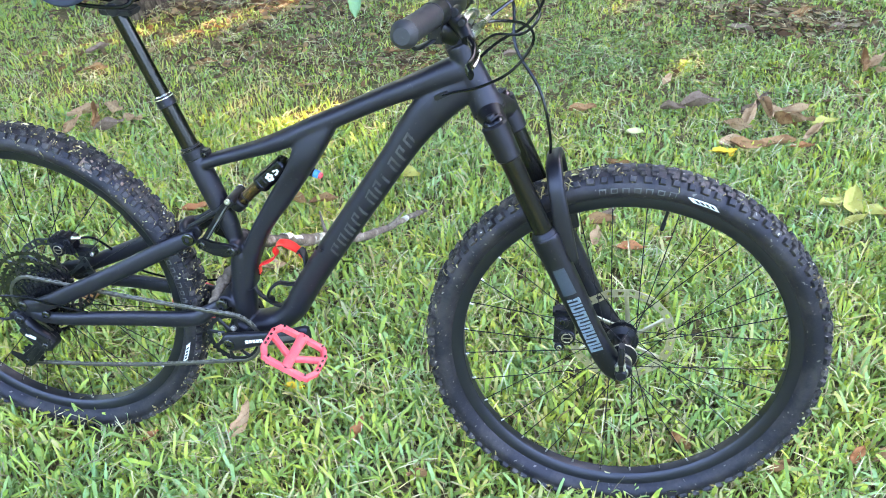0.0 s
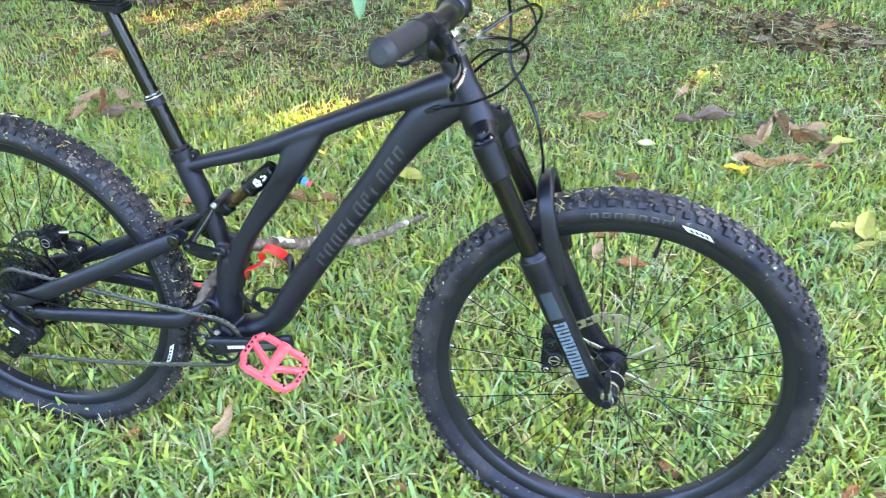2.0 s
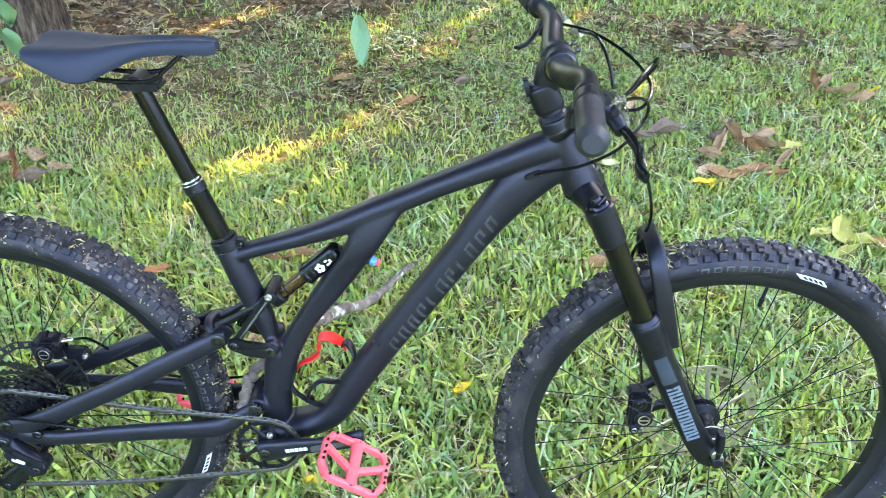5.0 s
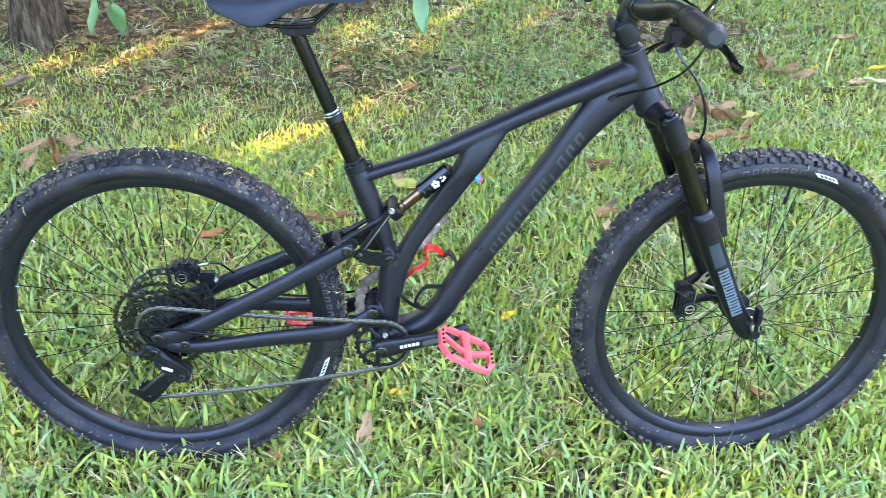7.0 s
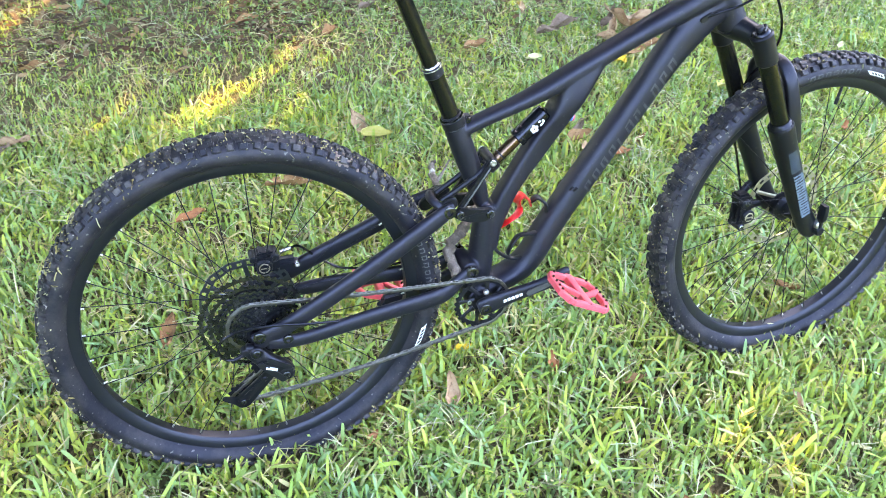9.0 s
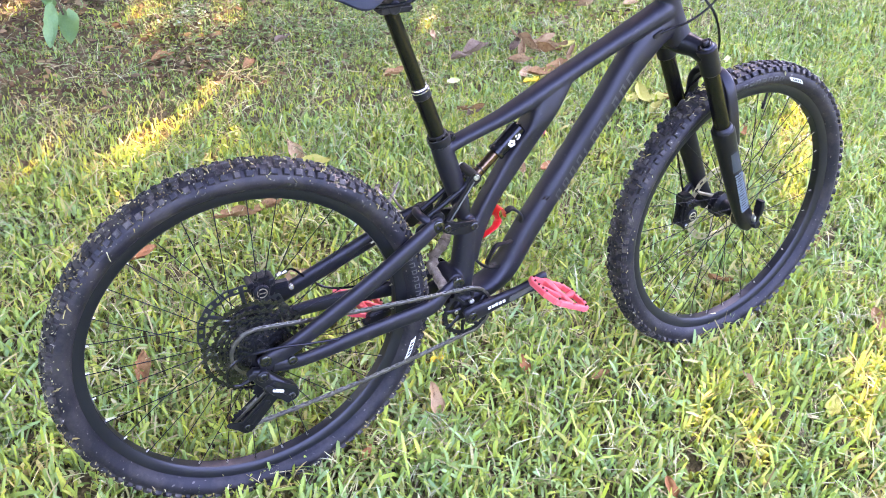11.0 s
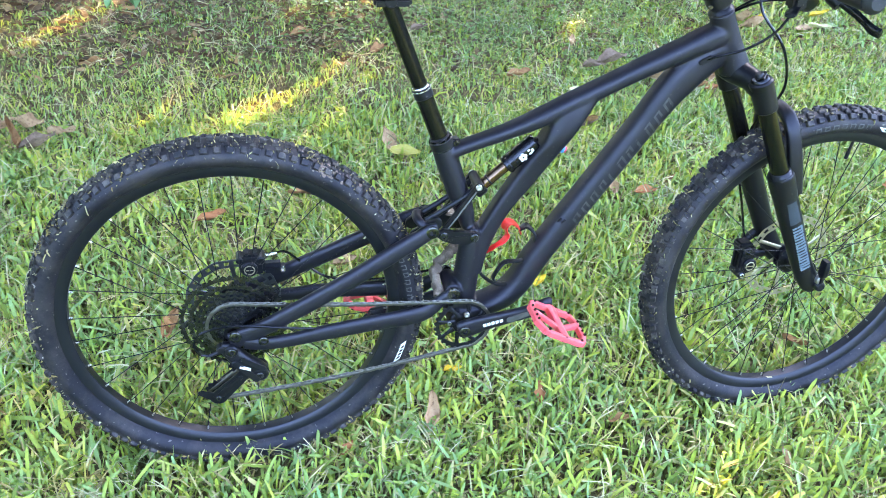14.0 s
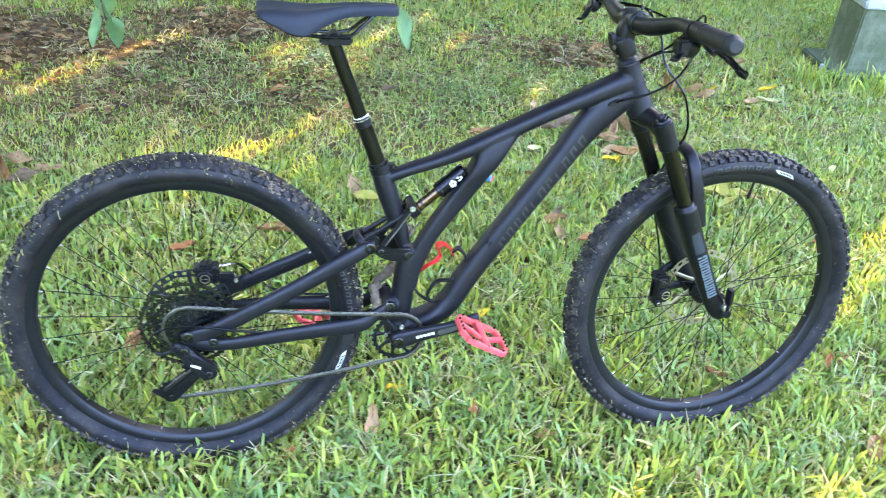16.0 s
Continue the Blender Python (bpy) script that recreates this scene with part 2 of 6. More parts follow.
LEAF = {
    "brown": leaf_material("dry_brown_leaf", (0.21, 0.098, 0.040), (0.35, 0.195, 0.088), (0.08, 0.04, 0.02)),
    "pale": leaf_material("pale_tan_leaf", (0.32, 0.185, 0.10), (0.46, 0.30, 0.175), (0.13, 0.07, 0.04)),
    "grey": leaf_material("grey_brown_leaf", (0.14, 0.09, 0.062), (0.23, 0.16, 0.115), (0.08, 0.05, 0.033)),
    "orange": leaf_material("orange_leaf", (0.29, 0.105, 0.04), (0.37, 0.165, 0.07), (0.18, 0.07, 0.03)),
    "yellow": leaf_material("yellow_leaf", (0.60, 0.38, 0.025), (0.70, 0.50, 0.05), (0.40, 0.20, 0.03)),
    "olive": leaf_material("yellow_green_leaf", (0.32, 0.28, 0.065), (0.41, 0.36, 0.10), (0.30, 0.22, 0.06)),
    "white": leaf_material("bleached_leaf", (0.46, 0.43, 0.19), (0.57, 0.53, 0.28), (0.50, 0.43, 0.26)),
}


def soil_material():
    m, t, p = nodes("soil_and_thatch")
    n, f, s = noise_out(t, 9.0, 8.0, 0.7), noise_out(t, 90.0, 6.0, 0.7), noise_out(t, 0.8, 3.0)
    near = ramp(t, f, [(0.28, (0.045, 0.032, 0.018)), (0.48, (0.125, 0.088, 0.048)), (0.7, (0.27, 0.20, 0.11))])
    near = mix(t, ramp(t, n, [(0.45, (0, 0, 0)), (0.6, (0.5, 0.5, 0.5))]), near, (0.07, 0.10, 0.03))
    ln = t.nodes.new("ShaderNodeVectorMath")
    ln.operation = "LENGTH"
    tc = t.nodes.new("ShaderNodeTexCoord")
    off = t.nodes.new("ShaderNodeVectorMath")
    off.operation = "SUBTRACT"
    off.inputs[1].default_value = (0.0, 2.6, 0.0)
    t.links.new(tc.outputs["Object"], off.inputs[0])
    t.links.new(off.outputs[0], ln.inputs[0])
    r = t.nodes.new("ShaderNodeMapRange")
    r.inputs[1].default_value, r.inputs[2].default_value = 2.6, 3.2
    t.links.new(ln.outputs["Value"], r.inputs[0])
    far = ramp(t, s, [(0.3, (0.085, 0.108, 0.036)), (0.7, (0.125, 0.150, 0.052))])
    t.links.new(mix(t, r.outputs[0], near, far), p.inputs["Base Color"])
    p.inputs["Roughness"].default_value = 0.95
    p.inputs["Specular IOR Level"].default_value = 0.1
    bump(t, p, f, 0.9, 0.01)
    return m


SOIL = soil_material()


# ---- building helpers ----
def to_mesh(name, verts, faces, smooth=True):
    me = bpy.data.meshes.new(name)
    me.from_pydata([tuple(v) for v in verts], [], [tuple(f) for f in faces])
    if smooth:
        me.polygons.foreach_set("use_smooth", [True] * len(me.polygons))
    me.update()
    if smooth:
        me.set_sharp_from_angle(angle=radians(38))
    return me


def joined(name, pieces, smooth=True):
    """One mesh from several (verts, faces)."""
    v, f = [], []
    for pv, pf in pieces:
        k = len(v)
        v += list(pv)
        f += [tuple(i + k for i in face) for face in pf]
    return to_mesh(name, v, f, smooth)


def obj(name, me, material, parent=None, m=None, label="", kind=""):
    ob = new(name, me)
    if material and not me.materials:
        me.materials.append(material)
    if parent:
        ob.parent = parent
    if m is not None:
        ob.matrix_basis = m
    return tagged(ob, label=label, kind=kind)


def spline(points, steps):
    """A smooth line through the points (each of any width of numbers), as rows."""
    p = np.array(points, float)
    p = np.vstack([2 * p[0] - p[1], p, 2 * p[-1] - p[-2]])
    out = []
    for i in range(1, len(p) - 2):
        a, b, c, d = p[i - 1 : i + 3]
        for s in np.linspace(0, 1, steps, endpoint=False):
            out.append(0.5 * (2 * b + (c - a) * s + (2 * a - 5 * b + 4 * c - d) * s**2 + (3 * b - a - 3 * c + d) * s**3))
    return np.array(out + [p[-2]])


def sweep(rows, seg=20, steps=6, ref=(0, 1, 0), power=2.0, caps=True):
    """A tube along rows of (x, y, z, across, sideways): half widths in the plane and along ref. power over 2 squares the section."""
    r = spline(rows, steps) if steps > 1 else np.array(rows, float)
    pts, wid = r[:, :3], r[:, 3:5]
    tan = np.gradient(pts, axis=0)
    tan /= np.linalg.norm(tan, axis=1)[:, None]
    side = np.array(ref, float) - tan * (tan @ np.array(ref, float))[:, None]
    side /= np.linalg.norm(side, axis=1)[:, None]
    norm = np.cross(tan, side)
    a = np.linspace(0, 2 * math.pi, seg, endpoint=False)
    ca, sa = np.sign(np.cos(a)) * np.abs(np.cos(a)) ** (2 / power), np.sign(np.sin(a)) * np.abs(np.sin(a)) ** (2 / power)
    v = pts[:, None] + norm[:, None] * (ca[None, :, None] * wid[:, 0, None, None]) + side[:, None] * (sa[None, :, None] * wid[:, 1, None, None])
    n = len(pts)
    f = [(i * seg + j, i * seg + (j + 1) % seg, (i + 1) * seg + (j + 1) % seg, (i + 1) * seg + j) for i in range(n - 1) for j in range(seg)]
    if caps:
        f += [tuple(range(seg))[::-1], tuple((n - 1) * seg + j for j in range(seg))]
    return v.reshape(-1, 3), f


def loft(rows, seg=24, steps=6, power=2.6):
    """A hollow-section member between two edge lines in the bike's plane: rows of (x, z, x, z, half thickness)."""
    r = spline(rows, steps)
    a = np.linspace(0, 2 * math.pi, seg, endpoint=False)
    ca, sa = np.sign(np.cos(a)) * np.abs(np.cos(a)) ** (2 / power), np.sign(np.sin(a)) * np.abs(np.sin(a)) ** (2 / power)
    v = []
    for x0, z0, x1, z1, h in r:
        v += [((x0 + x1) / 2 + (x1 - x0) / 2 * c, h * q, (z0 + z1) / 2 + (z1 - z0) / 2 * c) for c, q in zip(ca, sa)]
    n = len(r)
    f = [(i * seg + j, (i + 1) * seg + j, (i + 1) * seg + (j + 1) % seg, i * seg + (j + 1) % seg) for i in range(n - 1) for j in range(seg)]
    return v, f + [tuple(range(seg)), tuple((n - 1) * seg + j for j in range(seg))[::-1]]


def wire(points, r, seg=8, steps=8):
    """A round cable through the points, carried along without twist."""
    p = spline(points, steps)
    tan = np.gradient(p, axis=0)
    tan /= np.linalg.norm(tan, axis=1)[:, None]
    s = np.cross(tan[0], (0.3, 0.5, 0.8))
    v, n = [], len(p)
    for q, t in zip(p, tan):
        s = s - t * (s @ t)
        s /= np.linalg.norm(s)
        c = np.cross(t, s)
        v += [q + r * (math.cos(a) * s + math.sin(a) * c) for a in np.linspace(0, 2 * math.pi, seg, endpoint=False)]
    f = [(i * seg + j, i * seg + (j + 1) % seg, (i + 1) * seg + (j + 1) % seg, (i + 1) * seg + j) for i in range(n - 1) for j in range(seg)]
    return v, f + [tuple(range(seg))[::-1], tuple((n - 1) * seg + j for j in range(seg))]


def rod(a, b, r0, r1=None, seg=16, bevel=0.0):
    """A round bar from a to b, with softened ends."""
    a, b = np.array(a, float), np.array(b, float)
    r1 = r0 if r1 is None else r1
    d = (b - a) / np.linalg.norm(b - a)
    s = np.cross(d, (0.31, 0.52, 0.79))
    s /= np.linalg.norm(s)
    c = np.cross(d, s)
    rings = [(a, r0 - bevel), (a + d * bevel, r0), (b - d * bevel, r1), (b, r1 - bevel)] if bevel else [(a, r0), (b, r1)]
    v = [q + r * (math.cos(w) * s + math.sin(w) * c) for q, r in rings for w in np.linspace(0, 2 * math.pi, seg, endpoint=False)]
    n = len(rings)
    f = [(i * seg + j, i * seg + (j + 1) % seg, (i + 1) * seg + (j + 1) % seg, (i + 1) * seg + j) for i in range(n - 1) for j in range(seg)]
    return v, f + [tuple(range(seg))[::-1], tuple((n - 1) * seg + j for j in range(seg))]


def turned(profile, seg=48, closed=False, centre=(0, 0, 0), wobble=0.0):
    """A profile of (radius, y) turned round the y axis."""
    n, cx = len(profile), np.array(centre, float)
    v = []
    for i in range(seg):
        a = 2 * math.pi * i / seg
        for r, y in profile:
            v.append(cx + (r * math.cos(a), y, r * math.sin(a)))
    f = []
    for i in range(seg):
        for j in range(n if closed else n - 1):
            k = (j + 1) % n
            f.append((i * n + j, ((i + 1) % seg) * n + j, ((i + 1) % seg) * n + k, i * n + k))
    return v, f


def plate(outline, y0, y1, holes=None):
    """A flat plate: an outline of (x, z) between two sideways places, edges softened."""
    o = np.array(outline, float)
    c, n = o.mean(0), len(o)
    inner = c + (o - c) * (1 - 0.0012 / max(np.linalg.norm(o - c, axis=1).max(), 0.004))
    b = min(0.0012, abs(y1 - y0) / 3)
    s = 1 if y1 > y0 else -1
    v = [(x, y, z) for y, ring in ((y0, inner), (y0 + s * b, o), (y1 - s * b, o), (y1, inner)) for x, z in ring]
    f = [(i * n + j, i * n + (j + 1) % n, (i + 1) * n + (j + 1) % n, (i + 1) * n + j) for i in range(3) for j in range(n)]
    return v, f + [tuple(range(n))[::-1], tuple(3 * n + j for j in range(n))]


def block(lo, hi, m=None, b=0.0015):
    """A bevelled block between two corners."""
    bm = bmesh.new()
    bmesh.ops.create_cube(bm, size=1)
    lo, hi = np.array(lo, float), np.array(hi, float)
    for v in bm.verts:
        v.co = Vector((lo + hi) / 2 + (hi - lo) * np.array(v.co))
    bmesh.ops.bevel(bm, geom=bm.edges[:], offset=b, segments=2, affect="EDGES")
    if m is not None:
        bmesh.ops.transform(bm, matrix=m, verts=bm.verts[:])
    out = [tuple(v.co) for v in bm.verts], [tuple(v.index for v in f.verts) for f in bm.faces]
    bm.free()
    return out


def stadium(a, b, ra, rb, n=10):
    """The outline of a link between two round ends in the bike's plane."""
    a, b = np.array(a, float), np.array(b, float)
    w = math.atan2(b[1] - a[1], b[0] - a[0])
    out = [b + rb * np.array((math.cos(w + s), math.sin(w + s))) for s in np.linspace(-math.pi / 2, math.pi / 2, n)]
    return out + [a + ra * np.array((math.cos(w + s), math.sin(w + s))) for s in np.linspace(math.pi / 2, 1.5 * math.pi, n)]


def bolt(name, at, r, out, parent, material=None, label=""):
    """A socket-head bolt facing sideways, with its recess."""
    x, y, z = at
    s = -1 if out < 0 else 1
    prof = [(0.0001, y - s * 0.002), (r * 0.45, y - s * 0.002), (r * 0.5, y + s * 0.001), (r * 0.85, y + s * 0.001), (r, y), (r, y - s * 0.006)]
    return obj(name, joined(name, [turned(prof, 20, centre=(x, 0, z))]), material or DARK_STEEL, parent, label=label)


# ---- ground ----
def ground_height(x, y):
    return 0.008 * noise.noise(Vector((x * 1.7, y * 1.7, 0))) + 0.006 * noise.noise(Vector((x * 5, y * 5, 3)))


def build_ground():
    near = np.linspace(-4, 5.5, 96)
    xs = np.concatenate([[-400, -120, -40, -15, -7], near, [9, 18, 50, 130, 400]])
    ys = np.concatenate([[-400, -120, -40, -12, -4], np.linspace(-1, 8, 90), [11, 20, 50, 130, 400]])
    v = [(x, y, ground_height(x, y) if abs(x) < 8 and abs(y) < 9 else 0.0) for y in ys for x in xs]
    n = len(xs)
    f = [(j * n + i, j * n + i + 1, (j + 1) * n + i + 1, (j + 1) * n + i) for j in range(len(ys) - 1) for i in range(n - 1)]
    tagged(obj("ground", to_mesh("ground", v, f), SOIL), "brown soil and dead thatch under a green lawn", "ground", kind="structure")


build_ground()

# bare places in the lawn: centre, half axes, how bare
BARE = [(0.76, 3.80, 0.44, 0.24, 0.90), (0.34, 3.99, 0.27, 0.20, 0.6), (-0.76, 3.29, 0.14, 0.08, 0.9), (-0.61, 3.08, 0.12, 0.07, 0.6), (-1.40, 3.82, 0.44, 0.17, 0.85),
        (-1.96, 3.92, 0.58, 0.39, 0.95), (-0.99, 4.17, 0.53, 0.30, 0.9), (-0.58, 3.68, 0.28, 0.12, 0.55), (-1.54, 3.16, 0.17, 0.07, 0.6), (-0.18, 3.35, 0.25, 0.17, 0.35), (0.13, 3.25, 0.42, 0.30, 0.3), (-1.12, 3.45, 1.33, 0.50, 0.56), (0.04, 3.64, 0.73, 0.33, 0.4), (-2.06, 3.01, 0.61, 0.39, 0.3), (-0.36, 2.93, 0.44, 0.17, 0.3)]


def bareness(x, y):
    b = np.zeros_like(x)
    for cx, cy, rx, ry, k in BARE:
        d = np.sqrt(((x - cx) / rx) ** 2 + ((y - cy) / ry) ** 2)
        b = np.maximum(b, k * np.clip(1.5 - d, 0, 1))
    return b


def strips(name, base, az, length, reach, width, lift, material, label, category, blunt=(0.05, 0.3), stops=((0.0, 0.75), (0.45, 1.0), (0.82, 0.9), (1.0, None))):
    """Many bent blades as one mesh: base places, headings, lengths and widths."""
    n = len(base)
    d = np.stack([np.cos(az), np.sin(az), 0 * az], 1)
    rng = np.random.default_rng(len(base))
    turn = az + math.pi / 2 + rng.uniform(-0.7, 0.7, n)
    w = np.stack([np.cos(turn), np.sin(turn), rng.uniform(-0.5, 0.5, n)], 1)
    k2 = 2 * len(stops)
    v = np.zeros((n, k2, 3))
    tipw = rng.uniform(*blunt, n)
    for k, (s, ws) in enumerate(stops):
        p = base + d * (reach * s**1.7)[:, None]
        p[:, 2] += length * (lift[0] * s - lift[1] * s * s)
        half = (width * (tipw if ws is None else ws) / 2)[:, None]
        v[:, 2 * k], v[:, 2 * k + 1] = p - w * half, p + w * half
    v[:, k2 - 2, 2] += rng.uniform(-0.004, 0.004, n) * (length > 0.03)
    i = (np.arange(n) * k2)[:, None]
    quads = np.concatenate([i + [q, q + 1, q + 3, q + 2] for q in range(0, k2 - 2, 2)])
    me = bpy.data.meshes.new(name)
    me.vertices.add(n * k2)
    me.vertices.foreach_set("co", v.ravel())
    me.loops.add(quads.size)
    me.loops.foreach_set("vertex_index", quads.ravel().astype(np.int32))
    me.polygons.add(len(quads))
    me.polygons.foreach_set("loop_start", (np.arange(len(quads)) * 4).astype(np.int32))
    me.polygons.foreach_set("use_smooth", np.ones(len(quads), bool))
    me.update(calc_edges=True)
    me.validate()
    return tagged(obj(name, me, material), label, category, kind="stuff")


def lawn():
    rng = np.random.default_rng(7)

    def places(n, x0, x1, y0, y1, keep):
        x, y = rng.uniform(x0, x1, n), rng.uniform(y0, y1, n)
        clump = np.array([noise.noise(Vector((a * 6, b * 6, 1))) + 0.6 * noise.noise(Vector((a * 17, b * 17, 5))) for a, b in zip(x, y)])
        ok = (rng.uniform(0, 1, n) < keep(x, y) * np.clip(0.85 + 0.8 * clump, 0.38, 1)) & (rng.uniform(0, 1, n) > bareness(x, y))
        x, y = x[ok], y[ok]
        z = np.array([ground_height(a, b) for a, b in zip(x, y)])
        return np.stack([x, y, z], 1)

    short = ((0.0, 0.8), (0.62, 1.0), (1.0, None))
    for name, n, box, keep, grow, wide, stops, label in (
        ("lawn_grass", 138000, (-2.6, 1.9, 0.35, 2.7), lambda x, y: 1.0 + 0 * x, 1.0, (0.0036, 0.0098), ((0.0, 0.75), (0.45, 1.0), (0.86, 0.92), (1.0, None)), "thick green coarse-bladed lawn round the bicycle"),
        ("far_lawn_grass", 265000, (-3.6, 4.6, 2.7, 6.2), lambda x, y: np.clip(1.15 - 0.09 * (y - 2.7), 0.5, 1), 0.74, (0.0034, 0.0080), short, "shaded green lawn further off, with bare patches"),
        ("side_lawn_grass", 38000, (1.9, 3.6, 0.6, 2.7), lambda x, y: 1.0 + 0 * x, 0.95, (0.0050, 0.0100), short, "green lawn beyond the front wheel"),
    ):
        b = places(n, *box, keep)
        k = len(b)
        ln = np.clip(rng.gamma(7, 0.0063, k), 0.018, 0.088) * grow * np.interp(b[:, 1], (0.9, 1.5, 2.2), (1.26, 1.12, 0.95)) * (1 - 0.4 * bareness(b[:, 0], b[:, 1]))
        lean = rng.uniform(0.05, 0.70, k) + 0.50 * (rng.uniform(0, 1, k) < 0.20)
        strips(name, b, rng.uniform(0, 2 * math.pi, k), ln, ln * lean, rng.uniform(*wide, k) * np.interp(b[:, 0] - 2.0 * (b[:, 1] < 2.7), (-0.4, 0.5), (1.0, 1.4)), (1.0, 0.05 + 0.45 * lean), GRASS, label, "grass", (0.22, 0.60), stops)
    b = places(96000, -3.2, 4.2, 0.4, 6.2, lambda x, y: np.clip(1.3 - 0.18 * y, 0.3, 1) + 0 * x)
    k = len(b)
    ln = rng.uniform(0.02, 0.085, k)
    b[:, 2] += 0.004 + 0.036 * rng.uniform(0, 1, k) ** 2
    strips("dead_grass", b, rng.uniform(0, 2 * math.pi, k), ln, ln * rng.uniform(0.5, 1.2, k), rng.uniform(0.0014, 0.0042, k), (0.72, rng.uniform(0.05, 0.4, k)), DEAD, "dead straw-coloured grass tangled under the lawn", "dead grass")
    # pale straw that lies in tufts on top of the green
    n = 60000
    x, y = rng.uniform(-2.4, 2.4, n), rng.uniform(0.5, 4.4, n)
    thick = np.array([noise.noise(Vector((a * 7, c * 7, 9))) + 0.5 * noise.noise(Vector((a * 19, c * 19, 4))) for a, c in zip(x, y)])
    ok = rng.uniform(0, 1, n) < np.clip(1.6 * thick - 0.05, 0.02, 1)
    x, y = x[ok], y[ok]
    k = len(x)
    b = np.stack([x, y, 0.012 + 0.030 * rng.uniform(0, 1, k)], 1)
    ln = rng.uniform(0.03, 0.10, k)
    strips("loose_straw", b, rng.uniform(0, 2 * math.pi, k), ln, ln * rng.uniform(0.7, 1.2, k), rng.uniform(0.0011, 0.0026, k), (0.55, rng.uniform(0.2, 0.5, k)), STRAW, "pale loose straw lying in tufts on the lawn", "straw")
    # the rest of the lawn, out of the walk's sight
    x, y = np.concatenate([rng.uniform(-9, 9, 62000), rng.normal(-0.2, 2.4, 44000)]), np.concatenate([rng.uniform(-7, 9, 62000), 0.42 - np.abs(rng.normal(0, 1.1, 44000))])
    seen = ((x > -2.6) & (x < 3.6) & (y > 0.35) & (y < 2.8)) | ((x > -3.6) & (x < 4.6) & (y > 2.6) & (y < 6.6))
    x, y = x[~seen], y[~seen]
    k = len(x)
    ln = rng.uniform(0.03, 0.08, k)
    strips("outer_lawn_grass", np.stack([x, y, 0 * x], 1), rng.uniform(0, 2 * math.pi, k), ln, ln * rng.uniform(0.05, 0.5, k), rng.uniform(0.014, 0.028, k), (1.0, rng.uniform(0.05, 0.25, k)), GRASS, "rest of the green lawn behind the walk", "grass", (0.2, 0.6), short)
    # mulch and litter on the bare places
    n = 60000
    x, y = rng.uniform(-3.2, 1.8, n), rng.uniform(3.0, 6.0, n)
    ok = rng.uniform(0, 1, n) < 0.06 + 1.3 * np.clip(bareness(x, y) - 0.45, 0, 0.5)
    b = np.stack([x[ok], y[ok], 0.012 + 0.012 * rng.uniform(0, 1, ok.sum())], 1)
    k = len(b)
    ln = rng.uniform(0.02, 0.07, k)
    strips("leaf_litter", b, rng.uniform(0, 2 * math.pi, k), ln, ln, rng.uniform(0.008, 0.026, k), (0.22, rng.uniform(0.1, 0.4, k)), LITTER, "dry brown leaf litter and mulch on bare soil", "leaf litter")
    n = 70
    x, y = rng.normal(-0.63, 0.09, n), rng.normal(3.60, 0.06, n)
    b = np.stack([x, y, 0.045 + 0.035 * rng.uniform(0, 1, n)], 1)
    ln = rng.uniform(0.008, 0.018, n)
    strips("pale_weed_flowers", b, rng.uniform(0, 2 * math.pi, n), ln, ln, rng.uniform(0.006, 0.012, n), (0.3, rng.uniform(0.1, 0.4, n)), FLOWER, "patch of small pale flowers among the weeds", "flowers")
    n = 700
    b = np.stack([rng.uniform(1.76, 2.74, n), rng.normal(3.33, 0.06, n), rng.uniform(0, 0.01, n)], 1)
    b[:, 1] -= 0.36 * (b[:, 0] - 2.14)
    ln = rng.uniform(0.06, 0.15, n)
    strips("tall_grass_tuft", b, rng.uniform(0, 2 * math.pi, n), ln, ln * rng.uniform(0.1, 0.6, n), rng.uniform(0.005, 0.009, n), (1.0, rng.uniform(0.05, 0.4, n)), GRASS, "taller unmown grass at the foot of the pedestal", "grass", (0.05, 0.3))
    n = 5000
    side = rng.uniform(0, 1, n) < 0.75
    x, y = np.where(side, rng.normal(0.09, 0.50, n), rng.normal(-0.75, 0.6, n)), np.where(side, rng.normal(3.36, 0.27, n), rng.normal(3.50, 0.22, n))
    b = np.stack([x, y, 0.025 + 0.03 * rng.uniform(0, 1, n)], 1)
    ln = rng.uniform(0.008, 0.021, n)
    strips("low_weeds", b, rng.uniform(0, 2 * math.pi, n), ln, ln, rng.uniform(0.005, 0.011, n), (0.4, rng.uniform(0.1, 0.4, n)), WEED, "low small-leaved grey-green weeds in the lawn", "weeds")


lawn()


# ---- the bicycle: x forward from the rear axle, y away to its left side, z up from the axle ----
AXLE_UP = 0.370
UP = Matrix.Translation((0, 0, AXLE_UP))
LEAN_AWAY, YAW = 6.6, -1.6
BASE = pose(-1.0967, 1.333, 0.367, -LEAN_AWAY, 0, YAW) @ Matrix.Translation((0, 0, -AXLE_UP))
bike = new("bicycle")
bike.matrix_basis = BASE
bike.empty_display_size = 0.1
tagged(bike, "black full-suspension mountain bike with coral red pedals on grass", "bicycle")
WHEELBASE, FRONT_UP = 1.216, 0.004
STEERED = 3.8       # degrees that the bar and the front wheel are turned to the left


def steer(times=1.0):
    """A turn about the head tube's line."""
    on = Vector((0.930, 0, 0.523))
    return Matrix.Translation(on) @ Matrix.Rotation(radians(STEERED * times), 4, Vector((-0.424, 0, 0.906))) @ Matrix.Translation(-on)




def bpart(name, pieces, material, parent=None, label="", smooth=True, kind=""):
    """A part of the bicycle, or with parent a piece of a part."""
    me = joined(name, pieces, smooth)
    ob = obj(name, me, material, parent or bike, None if parent else UP, label, kind)
    return ob


